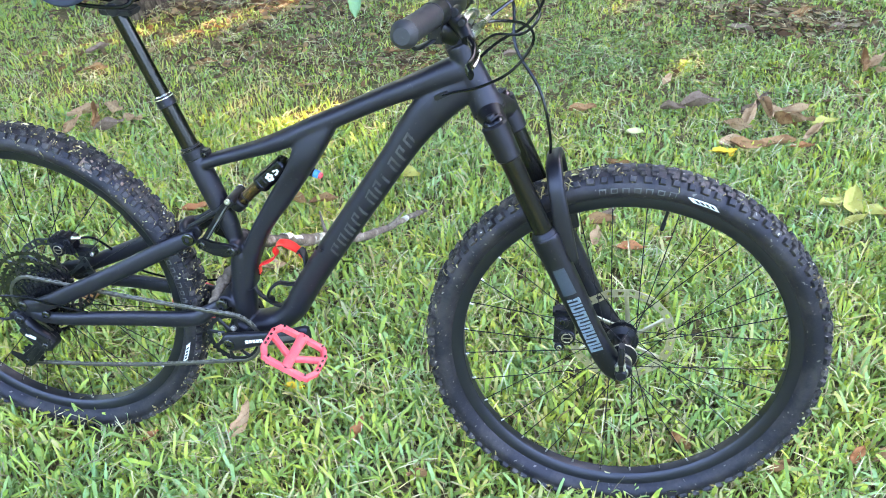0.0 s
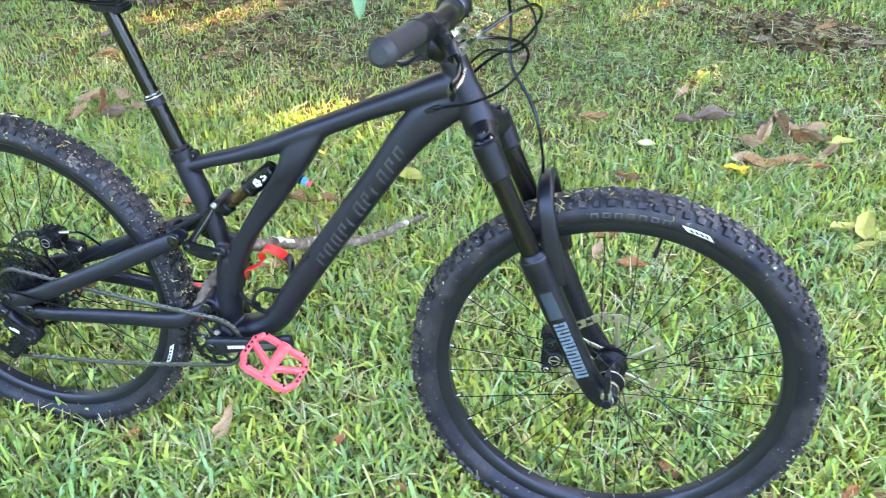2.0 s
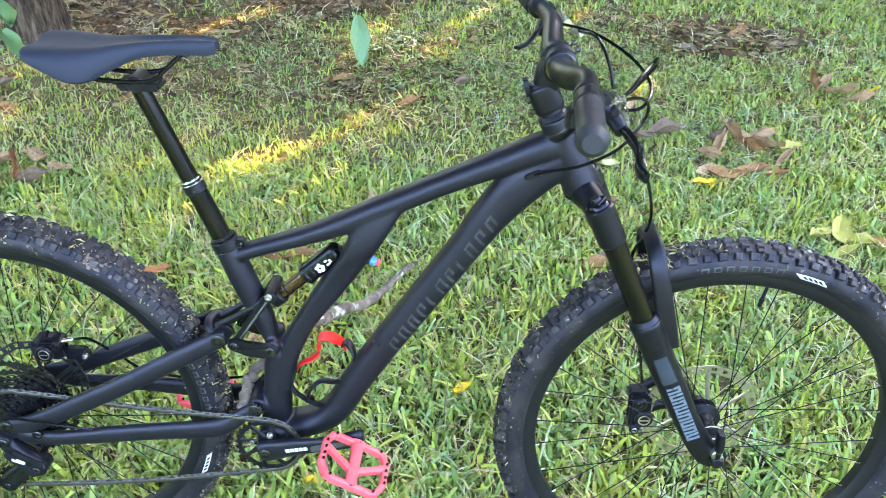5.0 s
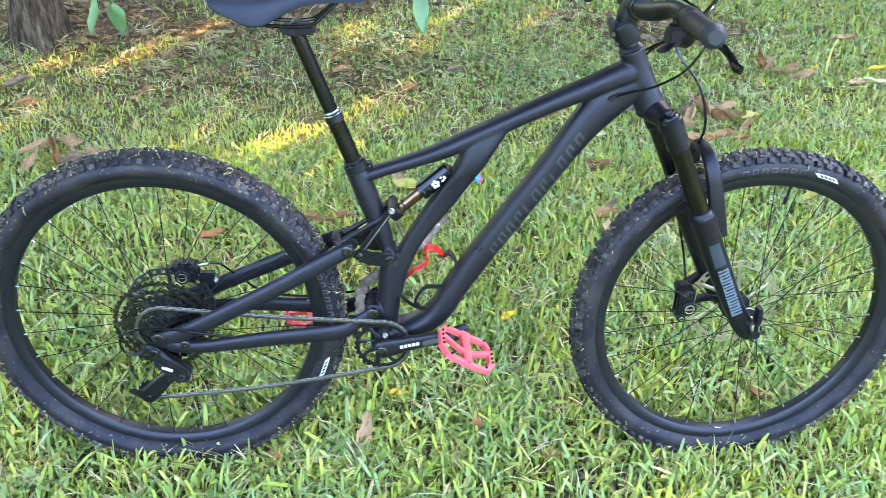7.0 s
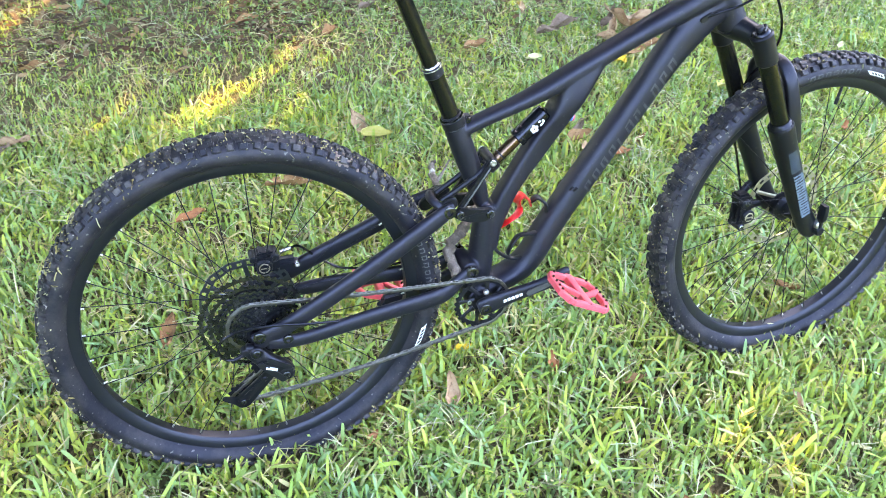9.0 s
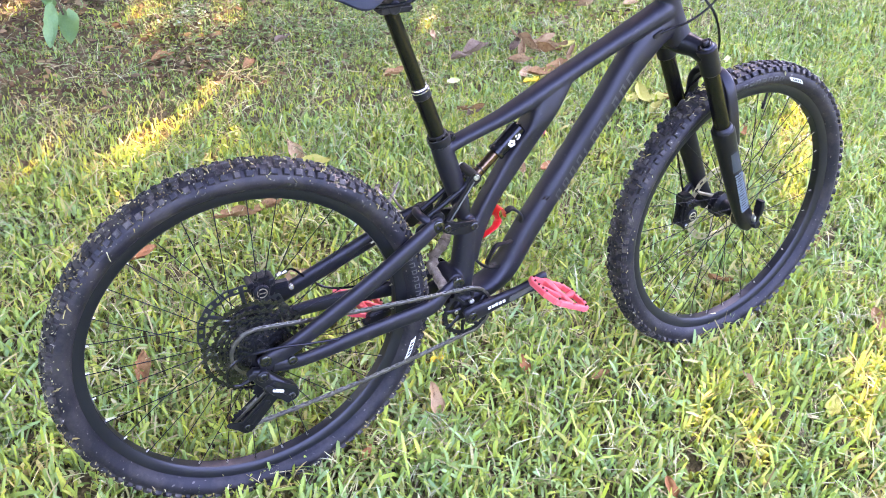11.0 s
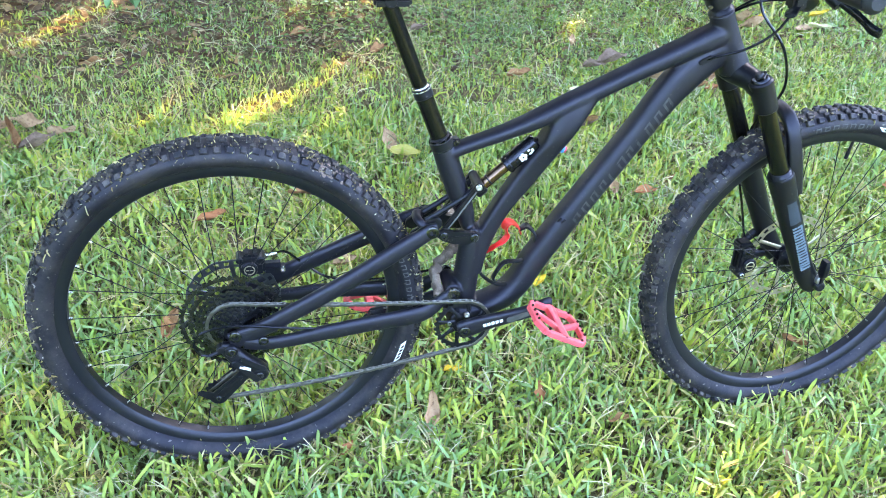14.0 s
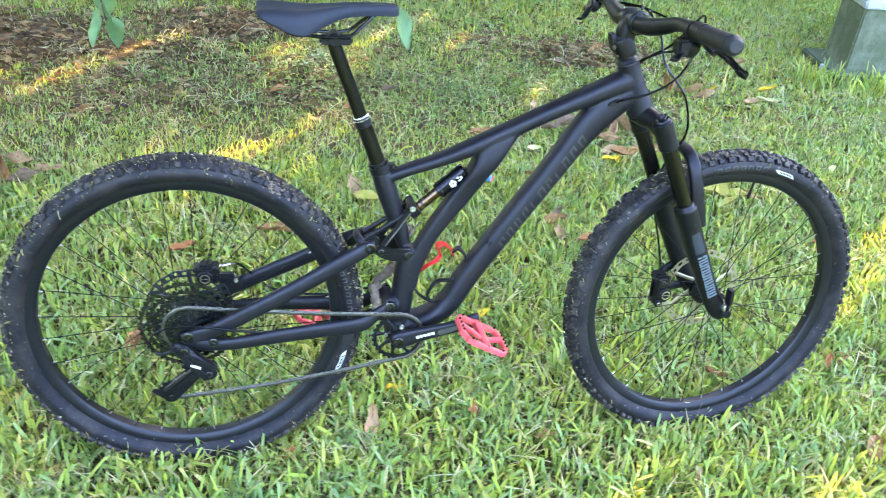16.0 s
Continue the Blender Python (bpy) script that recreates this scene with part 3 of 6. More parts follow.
def stuck_straw(w, seed):
    """Short bits of dry grass and grit that cling to the tyre."""
    rng = random.Random(seed)
    v, f = [], []
    n0 = 900 if seed == 11 else 300       # the rear tyre is the dustier one
    for i in range(n0 + (0 if seed == 11 else 40)):
        a, q = rng.uniform(0, 2 * math.pi), rng.triangular(-1.6, 1.1, -0.7)
        if i >= n0:        # a tangle of straw on the front tread, under the fork's arch
            a, q = rng.gauss(1.93, 0.09), rng.uniform(-1.2, 0.6)
        r, y = 0.3340 + 0.0285 * math.cos(q), 0.0312 * math.sin(q)
        m = Matrix.Rotation(-a, 4, "Y") @ Matrix.Translation((r, y, 0)) @ Matrix.Rotation(q, 4, "Z") @ Matrix.Rotation(rng.uniform(0, 3.14), 4, "X")
        ln = rng.choice((0.0008, 0.0008, 0.001, 0.0012, 0.0015, 0.002, 0.003, 0.007)) * rng.uniform(0.7, 1.3) if i < n0 else rng.uniform(0.004, 0.014)
        wd = rng.uniform(0.0004, 0.0008)
        k = len(v)
        v += [tuple(m @ Vector(p)) for p in ((0.0, -ln, -wd), (0.0, -ln, wd), (0.0035, 0, -wd), (0.0035, 0, wd), (0.0012, ln, -wd), (0.0012, ln, wd), (-0.001, 0, 0))]
        f += [(k, k + 1, k + 3, k + 2), (k + 2, k + 3, k + 5, k + 4), (k, k + 2, k + 6), (k + 2, k + 4, k + 6), (k + 1, k + 6, k + 3), (k + 3, k + 6, k + 5)]
    bpart("stuck_straw", [(v, f)], DEAD, w, "bits of dry grass stuck to the tyre", kind="stuff")


def wheel(name, label, at, rear):
    rim_prof = [(0.3165, -0.0165), (0.3165, -0.013), (0.309, -0.0125), (0.306, 0.0), (0.309, 0.0125), (0.3165, 0.013), (0.3165, 0.0165), (0.311, 0.0165), (0.298, 0.0145), (0.2935, 0.010), (0.2925, 0.0), (0.2935, -0.010), (0.298, -0.0145), (0.311, -0.0165)]
    me = joined(name, [turned(rim_prof, 96, True)])
    w = obj(name, me, RIM, bike, UP @ Matrix.Translation(at), label)
    # tyre carcass
    prof = []
    for s in np.linspace(-2.55, 2.55, 27):
        wide = 0.0305 * math.sin(s) if abs(s) < 1.57 else math.copysign(0.0305 - 0.0165 * ((abs(s) - 1.57) / 0.98) ** 1.6, s)
        prof.append((0.3335 + 0.0270 * math.cos(s) * (1.0 if abs(s) < 1.57 else 0.90), wide))
    tyre = bpart("tyre", [turned(prof, 128)], RUBBER, w, "dusty black knobbly mountain bike tyre")
    # tread: centre pairs, edge rows and a low row between
    pieces = []
    n = 104 if rear else 94
    rng = random.Random(3 if rear else 4)
    for i in range(n):
        a0 = 2 * math.pi * i / n
        long = 0.0066 if i % 2 else 0.0054
        rows = [(sd * 0.0243, 0.0, 0.0054, long, 0.3512) for sd in (-1, 1)]
        rows += [(sd * 0.0068, 0.5, 0.0046, 0.0056, 0.3595) for sd in (-1, 1)]
        rows += [(sd * 0.0158, 0.3 if i % 2 else 0.62, 0.0034, 0.0046, 0.3562) for sd in (-1, 1)]
        for y, ph, wy, wl, r in rows:
            a = a0 + 2 * math.pi * (ph + rng.uniform(-0.05, 0.05)) / n
            tilt = 0.95 * y / 0.0243 if abs(y) > 0.02 else 0.45 * y / 0.0155
            h = (0.0062 if abs(y) > 0.02 else 0.0050) * rng.uniform(0.8, 1.12) * (0.80 if rear else 1.0)
            m = Matrix.Rotation(-a, 4, "Y") @ Matrix.Translation((r, y, 0)) @ Matrix.Rotation(tilt, 4, "Z") @ Matrix.Rotation(rng.uniform(-0.12, 0.12), 4, "X")
            v = []
            for up, k in ((-0.004, 1.18), (h * 0.82, 0.98), (h, 0.80)):
                for sy, sz in ((-1, -1), (1, -1), (1, 1), (-1, 1)):
                    v.append(tuple(m @ Vector((up, sy * wy * k, sz * wl * k))))
            f = [(k * 4 + j, k * 4 + (j + 1) % 4, (k + 1) * 4 + (j + 1) % 4, (k + 1) * 4 + j) for k in range(2) for j in range(4)] + [(8, 9, 10, 11)]
            pieces.append((v, f))
    bpart("tread", pieces, KNOB, w, "rows of worn rubber tread knobs", smooth=False, kind="stuff")
    # hub, spokes, nipples
    fl = 0.026
    hub = [(0.006, -0.052), (0.015, -0.050), (0.016, -0.040), (0.013, -0.034), (0.0125, -0.031), (0.026, -0.0285), (0.026, -0.0250), (0.017, -0.020), (0.0155, 0.0), (0.018, 0.02), (0.031, 0.0245), (0.031, 0.0285), (0.02, 0.033), (0.02, 0.046), (0.012, 0.05), (0.006, 0.052)]
    bpart("hub", [turned(hub, 40)], BLACK, w, "black hub shell")
    bpart("hub_ring", [turned([(0.0155, -0.0470), (0.0172, -0.0465), (0.0172, -0.0435), (0.0155, -0.0430)], 28, True), turned([(0.0265, -0.0280), (0.0272, -0.0275), (0.0272, -0.0258), (0.0265, -0.0253)], 32, True)], DISC_STEEL, w, "grey metal ring on the hub")
    spokes = {}
    for side in (-1, 1):
        for cross in (-1, 1):
            a = 0.75 * cross
            start, end = (0.0275 * math.cos(a), side * fl, 0.0275 * math.sin(a)), (0.2935, side * 0.004, 0.0)
            spokes[side, cross] = joined("spoke", [rod(start, end, 0.0009, seg=6)])
            spokes[side, cross].materials.append(BLACK)
    nip = joined("nipple", [rod((0.2945, 0, 0), (0.2860, 0, 0), 0.0018, 0.0016, seg=8, bevel=0.0006)])
    nip.materials.append(SILVER)
    for i in range(32):
        side, cross = (-1, 1)[i % 2], (-1, 1)[(i // 2) % 2]
        m = Matrix.Rotation(2 * math.pi * (i + 0.3) / 32, 4, "Y")
        obj("spoke", spokes[side, cross], None, w, m)
        obj("nipple", nip, None, w, m)
    if not rear:
        valve_at = Matrix.Rotation(-1.39, 4, "Y")
        bpart("valve", [([tuple(valve_at @ Vector(q)) for q in v], f) for v, f in (rod((0.294, 0, 0), (0.262, 0, 0), 0.0030, seg=10), rod((0.268, 0, 0), (0.252, 0, 0), 0.0042, 0.0036, 10, 0.0008))], BLACK, w, "black tyre valve")
    # brake disc on the far side: a pierced ring with a wavy edge, on curved arms
    rad = 0.090 if rear else 0.100
    v, f = [], []
    n = 168
    for i in range(n):
        a = 2 * math.pi * i / n
        wave = 0.0010 * math.sin(i * math.pi / 6)
        for y in (0.0436, 0.0454):
            for r in (rad - 0.0155 + wave, rad - 0.0115 + wave, rad - 0.0040 + wave, rad + wave):
                v.append((r * math.cos(a), y, r * math.sin(a)))
    for i in range(n):
        k, l = i * 8, ((i + 1) % n) * 8
        for b in range(3):
            if b == 1 and i % 6 in (1, 2, 3):        # holes
                continue
            f += [(k + b, k + b + 1, l + b + 1, l + b), (k + b + 4, l + b + 4, l + b + 5, k + b + 5)]
        f += [(k + 3, k + 7, l + 7, l + 3), (k, l, l + 4, k + 4)]
    pieces = [(v, f)]
    for i in range(6):
        a = 2 * math.pi * i / 6
        p, q = np.array((0.022 * math.cos(a), 0.0445, 0.022 * math.sin(a))), np.array(((rad - 0.014) * math.cos(a + 0.5), 0.0445, (rad - 0.014) * math.sin(a + 0.5)))
        bpart("disc_arm", [sweep([(*p, 0.005, 0.0011), (*((p + q) / 2), 0.004, 0.0011), (*q, 0.0045, 0.0011)], 8, 3)], DARK_DISC if rear else DISC_STEEL, w)
    bpart("disc_carrier", [turned([(0.018, 0.0432), (0.03, 0.0432), (0.03, 0.0458), (0.018, 0.0458)], 24, True)], BLACK, w)
    bpart("brake_disc", pieces, DARK_DISC if rear else DISC_STEEL, w, "pierced steel brake disc")
    stuck_straw(w, 11 if rear else 12)
    if rear:        # a few clods of dried mud pressed between the edge knobs
        pieces = []
        for _ in range(26):
            a, q = rng.gauss(1.00, 0.05), rng.uniform(-1.25, -0.45)
            m = Matrix.Rotation(-a, 4, "Y") @ Matrix.Translation((0.3338 + 0.0280 * math.cos(q), 0.0308 * math.sin(q), 0)) @ Matrix.Rotation(q, 4, "Z") @ Matrix.Rotation(rng.uniform(0, 3), 4, "X")
            ring = [(rng.uniform(0.6, 1.3) * math.cos(k * 0.9), rng.uniform(0.6, 1.3) * math.sin(k * 0.9)) for k in range(7)]
            size = rng.uniform(0.0025, 0.0055)
            v = [tuple(m @ Vector((0.0, size * y, size * z))) for y, z in ring] + [tuple(m @ Vector((0.0020, 0.6 * size * y, 0.6 * size * z))) for y, z in ring]
            pieces.append((v, [(k, (k + 1) % 7, 7 + (k + 1) % 7, 7 + k) for k in range(7)] + [tuple(range(7, 14))]))
        bpart("dried_mud", pieces, MUD, w, "tan dried mud on the tyre's shoulder", kind="stuff")
    return w, tyre


def arc_patch(r0, r1, a0, a1, y, thick, n=14, skew=0.0, k=5):
    """A thin printed patch that follows the tyre's round wall, on the side that faces -y."""
    v, f = [], []
    for i in range(n + 1):
        for j in range(k + 1):
            r = r0 + (r1 - r0) * j / k
            a = a0 + (a1 - a0) * i / n + skew * (2 * j / k - 1)
            for o in (-thick, thick):
                v.append((r * math.cos(a), y(r) + o, r * math.sin(a)))
    w = 2 * (k + 1)
    for i in range(n):
        for j in range(k):
            p = i * w + 2 * j
            f += [(p, p + 2, p + w + 2, p + w), (p + 1, p + w + 1, p + w + 3, p + 3)]
        for p in (i * w, i * w + 2 * k):
            f.append((p, p + w, p + w + 1, p + 1))
    return v, f


def sidewall(r):
    """How far out the tyre's wall stands at a radius."""
    c = max(-1.0, min(1.0, (r - 0.3335) / (0.0270 if r > 0.3335 else 0.0243)))
    if r > 0.3335:
        return -0.0305 * math.sqrt(1 - c * c) - 0.0003
    s = math.acos(c)
    return -(0.0305 - 0.0165 * ((s - 1.57) / 0.98) ** 1.6) - 0.0003


def prints(w, words, label_at):
    """Moulded lettering kept as plain bars, and a pale rectangular mark with a dark bar in it."""
    a = words[0]
    for k, width in enumerate(words[1:]):
        w0 = width * 0.78
        for r0, r1, b0, b1 in ((0.3280, 0.3378, 0, 0.16), (0.3362, 0.3378, 0.1, 0.9), (0.3280, 0.3378, 0.84, 1.0)) + (((0.3280, 0.3296, 0.1, 0.9),) if k % 2 else ()):
            bpart("print_mark", [arc_patch(r0, r1, a - w0 * b0, a - w0 * b1, sidewall, 0.0004, 3, 0.0, 3)], TYRE_PRINT, w)
        a -= width + 0.012
    bpart("tyre_label", [arc_patch(0.3284, 0.3360, label_at, label_at - 0.140, sidewall, 0.0006, 12, 0.018)], WHITE, w, "white label printed on the tyre wall")
    for k in range(4):
        a = label_at - 0.024 - 0.027 * k
        bpart("label_bar", [arc_patch(0.3300, 0.3344, a, a - 0.018, lambda r: sidewall(r) - 0.0007, 0.0003, 3, 0.010)], BLACK, w)


rear_wheel, _ = wheel("rear_wheel", "rear wheel with matt black rim and dusty knobbly tyre", (0, 0, 0), True)
rear_wheel.matrix_basis = UP @ Matrix.Scale(1.030, 4)
front_wheel, _ = wheel("front_wheel", "front wheel with matt black rim and dusty knobbly tyre", (WHEELBASE, 0, FRONT_UP), False)
front_wheel.matrix_basis = UP @ steer() @ Matrix.Translation((WHEELBASE, 0, FRONT_UP)) @ Matrix.Scale(1.0255, 4)
prints(front_wheel, (1.77, 0.045, 0.045, 0.045, 0.045, 0.045, 0.045, 0.045), 1.32)
prints(rear_wheel, (0.41, 0.042, 0.038, 0.042, 0.038, 0.042, 0.038, 0.042, 0.042), -0.245)
for piece in rear_wheel.children:       # the rear tyre is the fatter one
    if piece.name.split(".")[0] in ("tyre", "tread", "print_mark", "tyre_label", "label_bar", "stuck_straw"):
        piece.scale[1] = 1.08


# frame
def fused(pieces, voxel, rounds):
    """Overlapping closed pieces melted into one smooth skin: places, normals and faces."""
    tmp = new("melt", joined("melt", pieces, False))
    m = tmp.modifiers.new("melt", "REMESH")
    m.mode, m.voxel_size = "VOXEL", voxel
    soft = tmp.modifiers.new("soften", "SMOOTH")
    soft.factor, soft.iterations = 0.5, rounds
    me = bpy.data.meshes.new_from_object(tmp.evaluated_get(bpy.context.evaluated_depsgraph_get()))
    co, no = np.zeros(len(me.vertices) * 3), np.zeros(len(me.vertices) * 3)
    me.vertices.foreach_get("co", co)
    me.vertex_normals.foreach_get("vector", no)
    faces = [tuple(p.vertices) for p in me.polygons]
    old = tmp.data
    bpy.data.objects.remove(tmp)
    bpy.data.meshes.remove(old)
    bpy.data.meshes.remove(me)
    return co.reshape(-1, 3), no.reshape(-1, 3), faces


def skin(name, co, no, faces):
    """Some faces of a melted skin as a mesh that keeps the whole skin's shading."""
    used = sorted({i for f in faces for i in f})
    at = {i: k for k, i in enumerate(used)}
    me = bpy.data.meshes.new(name)
    me.from_pydata(co[used].tolist(), [], [tuple(at[i] for i in f) for f in faces])
    me.polygons.foreach_set("use_smooth", [True] * len(me.polygons))
    me.normals_split_custom_set_from_vertices(no[used].tolist())
    me.update()
    return me


def build_frame():
    seat = [(0.395, 0, 0.352, 0.0195, 0.0195), (0.402, 0, 0.332, 0.0205, 0.0205), (0.415, 0, 0.296, 0.0220, 0.0220), (0.435, 0, 0.240, 0.0210, 0.0210), (0.449, 0, 0.200, 0.019, 0.020), (0.458, 0, 0.165, 0.014, 0.019)]
    lower = [(0.474, 0, 0.150, 0.009, 0.016), (0.470, 0, 0.140, 0.018, 0.024), (0.466, 0, 0.115, 0.023, 0.026), (0.462, 0, 0.06, 0.0245, 0.028), (0.456, 0, 0.0, 0.026, 0.031), (0.449, 0, -0.042, 0.028, 0.034)]
    top = [(0.405, 0, 0.319, 0.0125, 0.0175), (0.45, 0, 0.3365, 0.0126, 0.0175), (0.52, 0, 0.3600, 0.0138, 0.0190), (0.575, 0, 0.3815, 0.0165, 0.0215), (0.645, 0, 0.4145, 0.0185, 0.0228), (0.70, 0, 0.4420, 0.0170, 0.0222), (0.77, 0, 0.4755, 0.0175, 0.0230), (0.84, 0, 0.5065, 0.0200, 0.0245), (0.90, 0, 0.5325, 0.0235, 0.025), (0.928, 0, 0.543, 0.022, 0.020)]
    strut = [(0.617, 0.4145, 0.709, 0.4590, 0.0165), (0.611, 0.402, 0.704, 0.4460, 0.0202), (0.604, 0.386, 0.692, 0.427, 0.0236), (0.598, 0.366, 0.679, 0.406, 0.0268), (0.589, 0.344, 0.664, 0.380, 0.0288), (0.578, 0.325, 0.649, 0.354, 0.0278), (0.559, 0.297, 0.625, 0.318, 0.0226), (0.528, 0.248, 0.587, 0.263, 0.0198), (0.488, 0.178, 0.534, 0.190, 0.0205), (0.459, 0.110, 0.502, 0.118, 0.0225), (0.448, 0.06, 0.490, 0.062, 0.024)]
    down = [(0.938, 0, 0.514, 0.026, 0.020), (0.902, 0, 0.4985, 0.0310, 0.024), (0.860, 0, 0.464, 0.0335, 0.0265), (0.822, 0, 0.4165, 0.0295, 0.027), (0.782, 0, 0.355, 0.0262, 0.0275), (0.7065, 0, 0.241, 0.0258, 0.028), (0.6425, 0, 0.1445, 0.0256, 0.0285), (0.598, 0, 0.073, 0.0256, 0.0295), (0.571, 0, 0.024, 0.0250, 0.031), (0.543, 0, -0.005, 0.024, 0.032), (0.508, 0, -0.022, 0.0215, 0.0325), (0.465, 0, -0.034, 0.022, 0.033)]
    head = [(0.9045, 0, 0.578, 0.0235, 0.0235), (0.912, 0, 0.561, 0.0228, 0.0228), (0.930, 0, 0.523, 0.0238, 0.0238), (0.948, 0, 0.484, 0.0278, 0.0278), (0.956, 0, 0.4665, 0.0292, 0.0292)]
    co, no, faces = fused([
        sweep(seat, 24), sweep(lower, 24), sweep(top, 28, power=2.5), loft(strut, 40, 6, 4.0), sweep(down, 28, power=2.5), sweep(head, 32, 6),
        rod((0.449, -0.0365, -0.043), (0.449, 0.0365, -0.043), 0.0265, seg=28, bevel=0.002),
        rod((0.464, -0.028, 0.157), (0.464, 0.028, 0.157), 0.0135, seg=20, bevel=0.002),
        rod((0.429, -0.032, 0.032), (0.429, 0.032, 0.032), 0.0155, seg=20, bevel=0.002),
        sweep([(0.452, 0, 0.02, 0.02, 0.028), (0.440, 0, 0.028, 0.017, 0.03), (0.429, 0, 0.031, 0.014, 0.028)], 16),
    ], 0.0024, 9)
    # each face belongs to the tube whose line it lies nearest to, counted in that tube's width
    mid = np.array([co[list(f)].mean(0) for f in faces])
    lines = {"frame": np.vstack([spline(seat, 8), spline(lower, 8)]), "top_tube": spline(top, 8), "down_tube": spline(down, 8), "head_tube": spline(head, 8),
             "strut": np.array([((a + c) / 2, 0, (b + d) / 2, math.hypot(c - a, d - b) / 2, w) for a, b, c, d, w in spline(strut, 8)])}
    near = np.stack([(np.linalg.norm(mid[:, None, (0, 2)] - r[None, :, (0, 2)], axis=2) / r[None, :, 3]).min(1) for r in lines.values()], 1).argmin(1)
    frame_ob = None
    for k, name in enumerate(lines):
        me = skin(name, co, no, [f for f, n in zip(faces, near) if n == k])
        if k == 0:
            frame_ob = obj(name, me, PAINT, bike, UP, "satin black frame with sloping tubes and a side strut")
        else:
            obj(name, me, PAINT, frame_ob)
    bpart("headset_ring", [rod((0.9045, 0, 0.578), (0.901, 0, 0.5855), 0.0235, 0.0205, 28, 0.002)], BLACK, frame_ob)
    bpart("crown_race", [rod((0.956, 0, 0.4665), (0.9585, 0, 0.461), 0.0292, 0.0285, 28, 0.001)], BLACK, frame_ob)
    bpart("cable_port", [plate(stadium((0.872, 0.491), (0.888, 0.499), 0.0050, 0.0050), -0.0225, -0.0275)], BLACK, frame_ob, "black rubber cable port")
    for z in (0, 1):
        bpart("cable_guide", [rod((0.6335 + 0.009 * z, -0.0255, 0.175 - 0.004 * z), (0.6375 + 0.009 * z, -0.0300, 0.183 - 0.004 * z), 0.0022, seg=8)], BLACK, frame_ob)
    # lettering on the down tube, kept as plain slanted bars
    a, b = np.array((0.6645, 0.1735)), np.array((0.8300, 0.4275))
    d = (b - a) / np.linalg.norm(b - a)
    nrm = np.array((d[1], -d[0]))
    total = np.linalg.norm(b - a)
    for i, wdt in enumerate((0.018, 0.018, 0.017, 0.017, 0.0055, 0.019, 0.016, 0.0055, 0.017, 0.017, 0.018)):
        s0 = total * i / 11
        for u0, u1, h0, h1 in ((0, 0.0048, -1, 1), (0, wdt, -1, -0.62), (wdt - 0.0048, wdt, -1, 1 if i % 3 else 0.2)) if wdt > 0.01 else ((0, wdt, -1, 1),):
            v, f, n = [], [], 6
            for k in range(n + 1):
                hh = h0 + (h1 - h0) * k / n
                o = 0.0040 + 0.0125 * hh
                side = (0.0284 - 0.0012 * s0 / total) * (1 - (abs(o) / 0.0258) ** 2.5) ** 0.4 - 0.0002
                for uu in (u0, u1):
                    q = a + d * (s0 + uu - 0.0035 * hh) + nrm * o
                    v += [(q[0], -side, q[1]), (q[0], -side + 0.002, q[1])]
            for k in range(n):
                e = 4 * k
                f += [(e, e + 2, e + 6, e + 4), (e, e + 4, e + 5, e + 1), (e + 2, e + 3, e + 7, e + 6)]
            f += [(0, 1, 3, 2), (4 * n, 4 * n + 2, 4 * n + 3, 4 * n + 1)]
            bpart("lettering_bar", [(v, f)], GHOST, frame_ob)
    return frame_ob


build_frame()


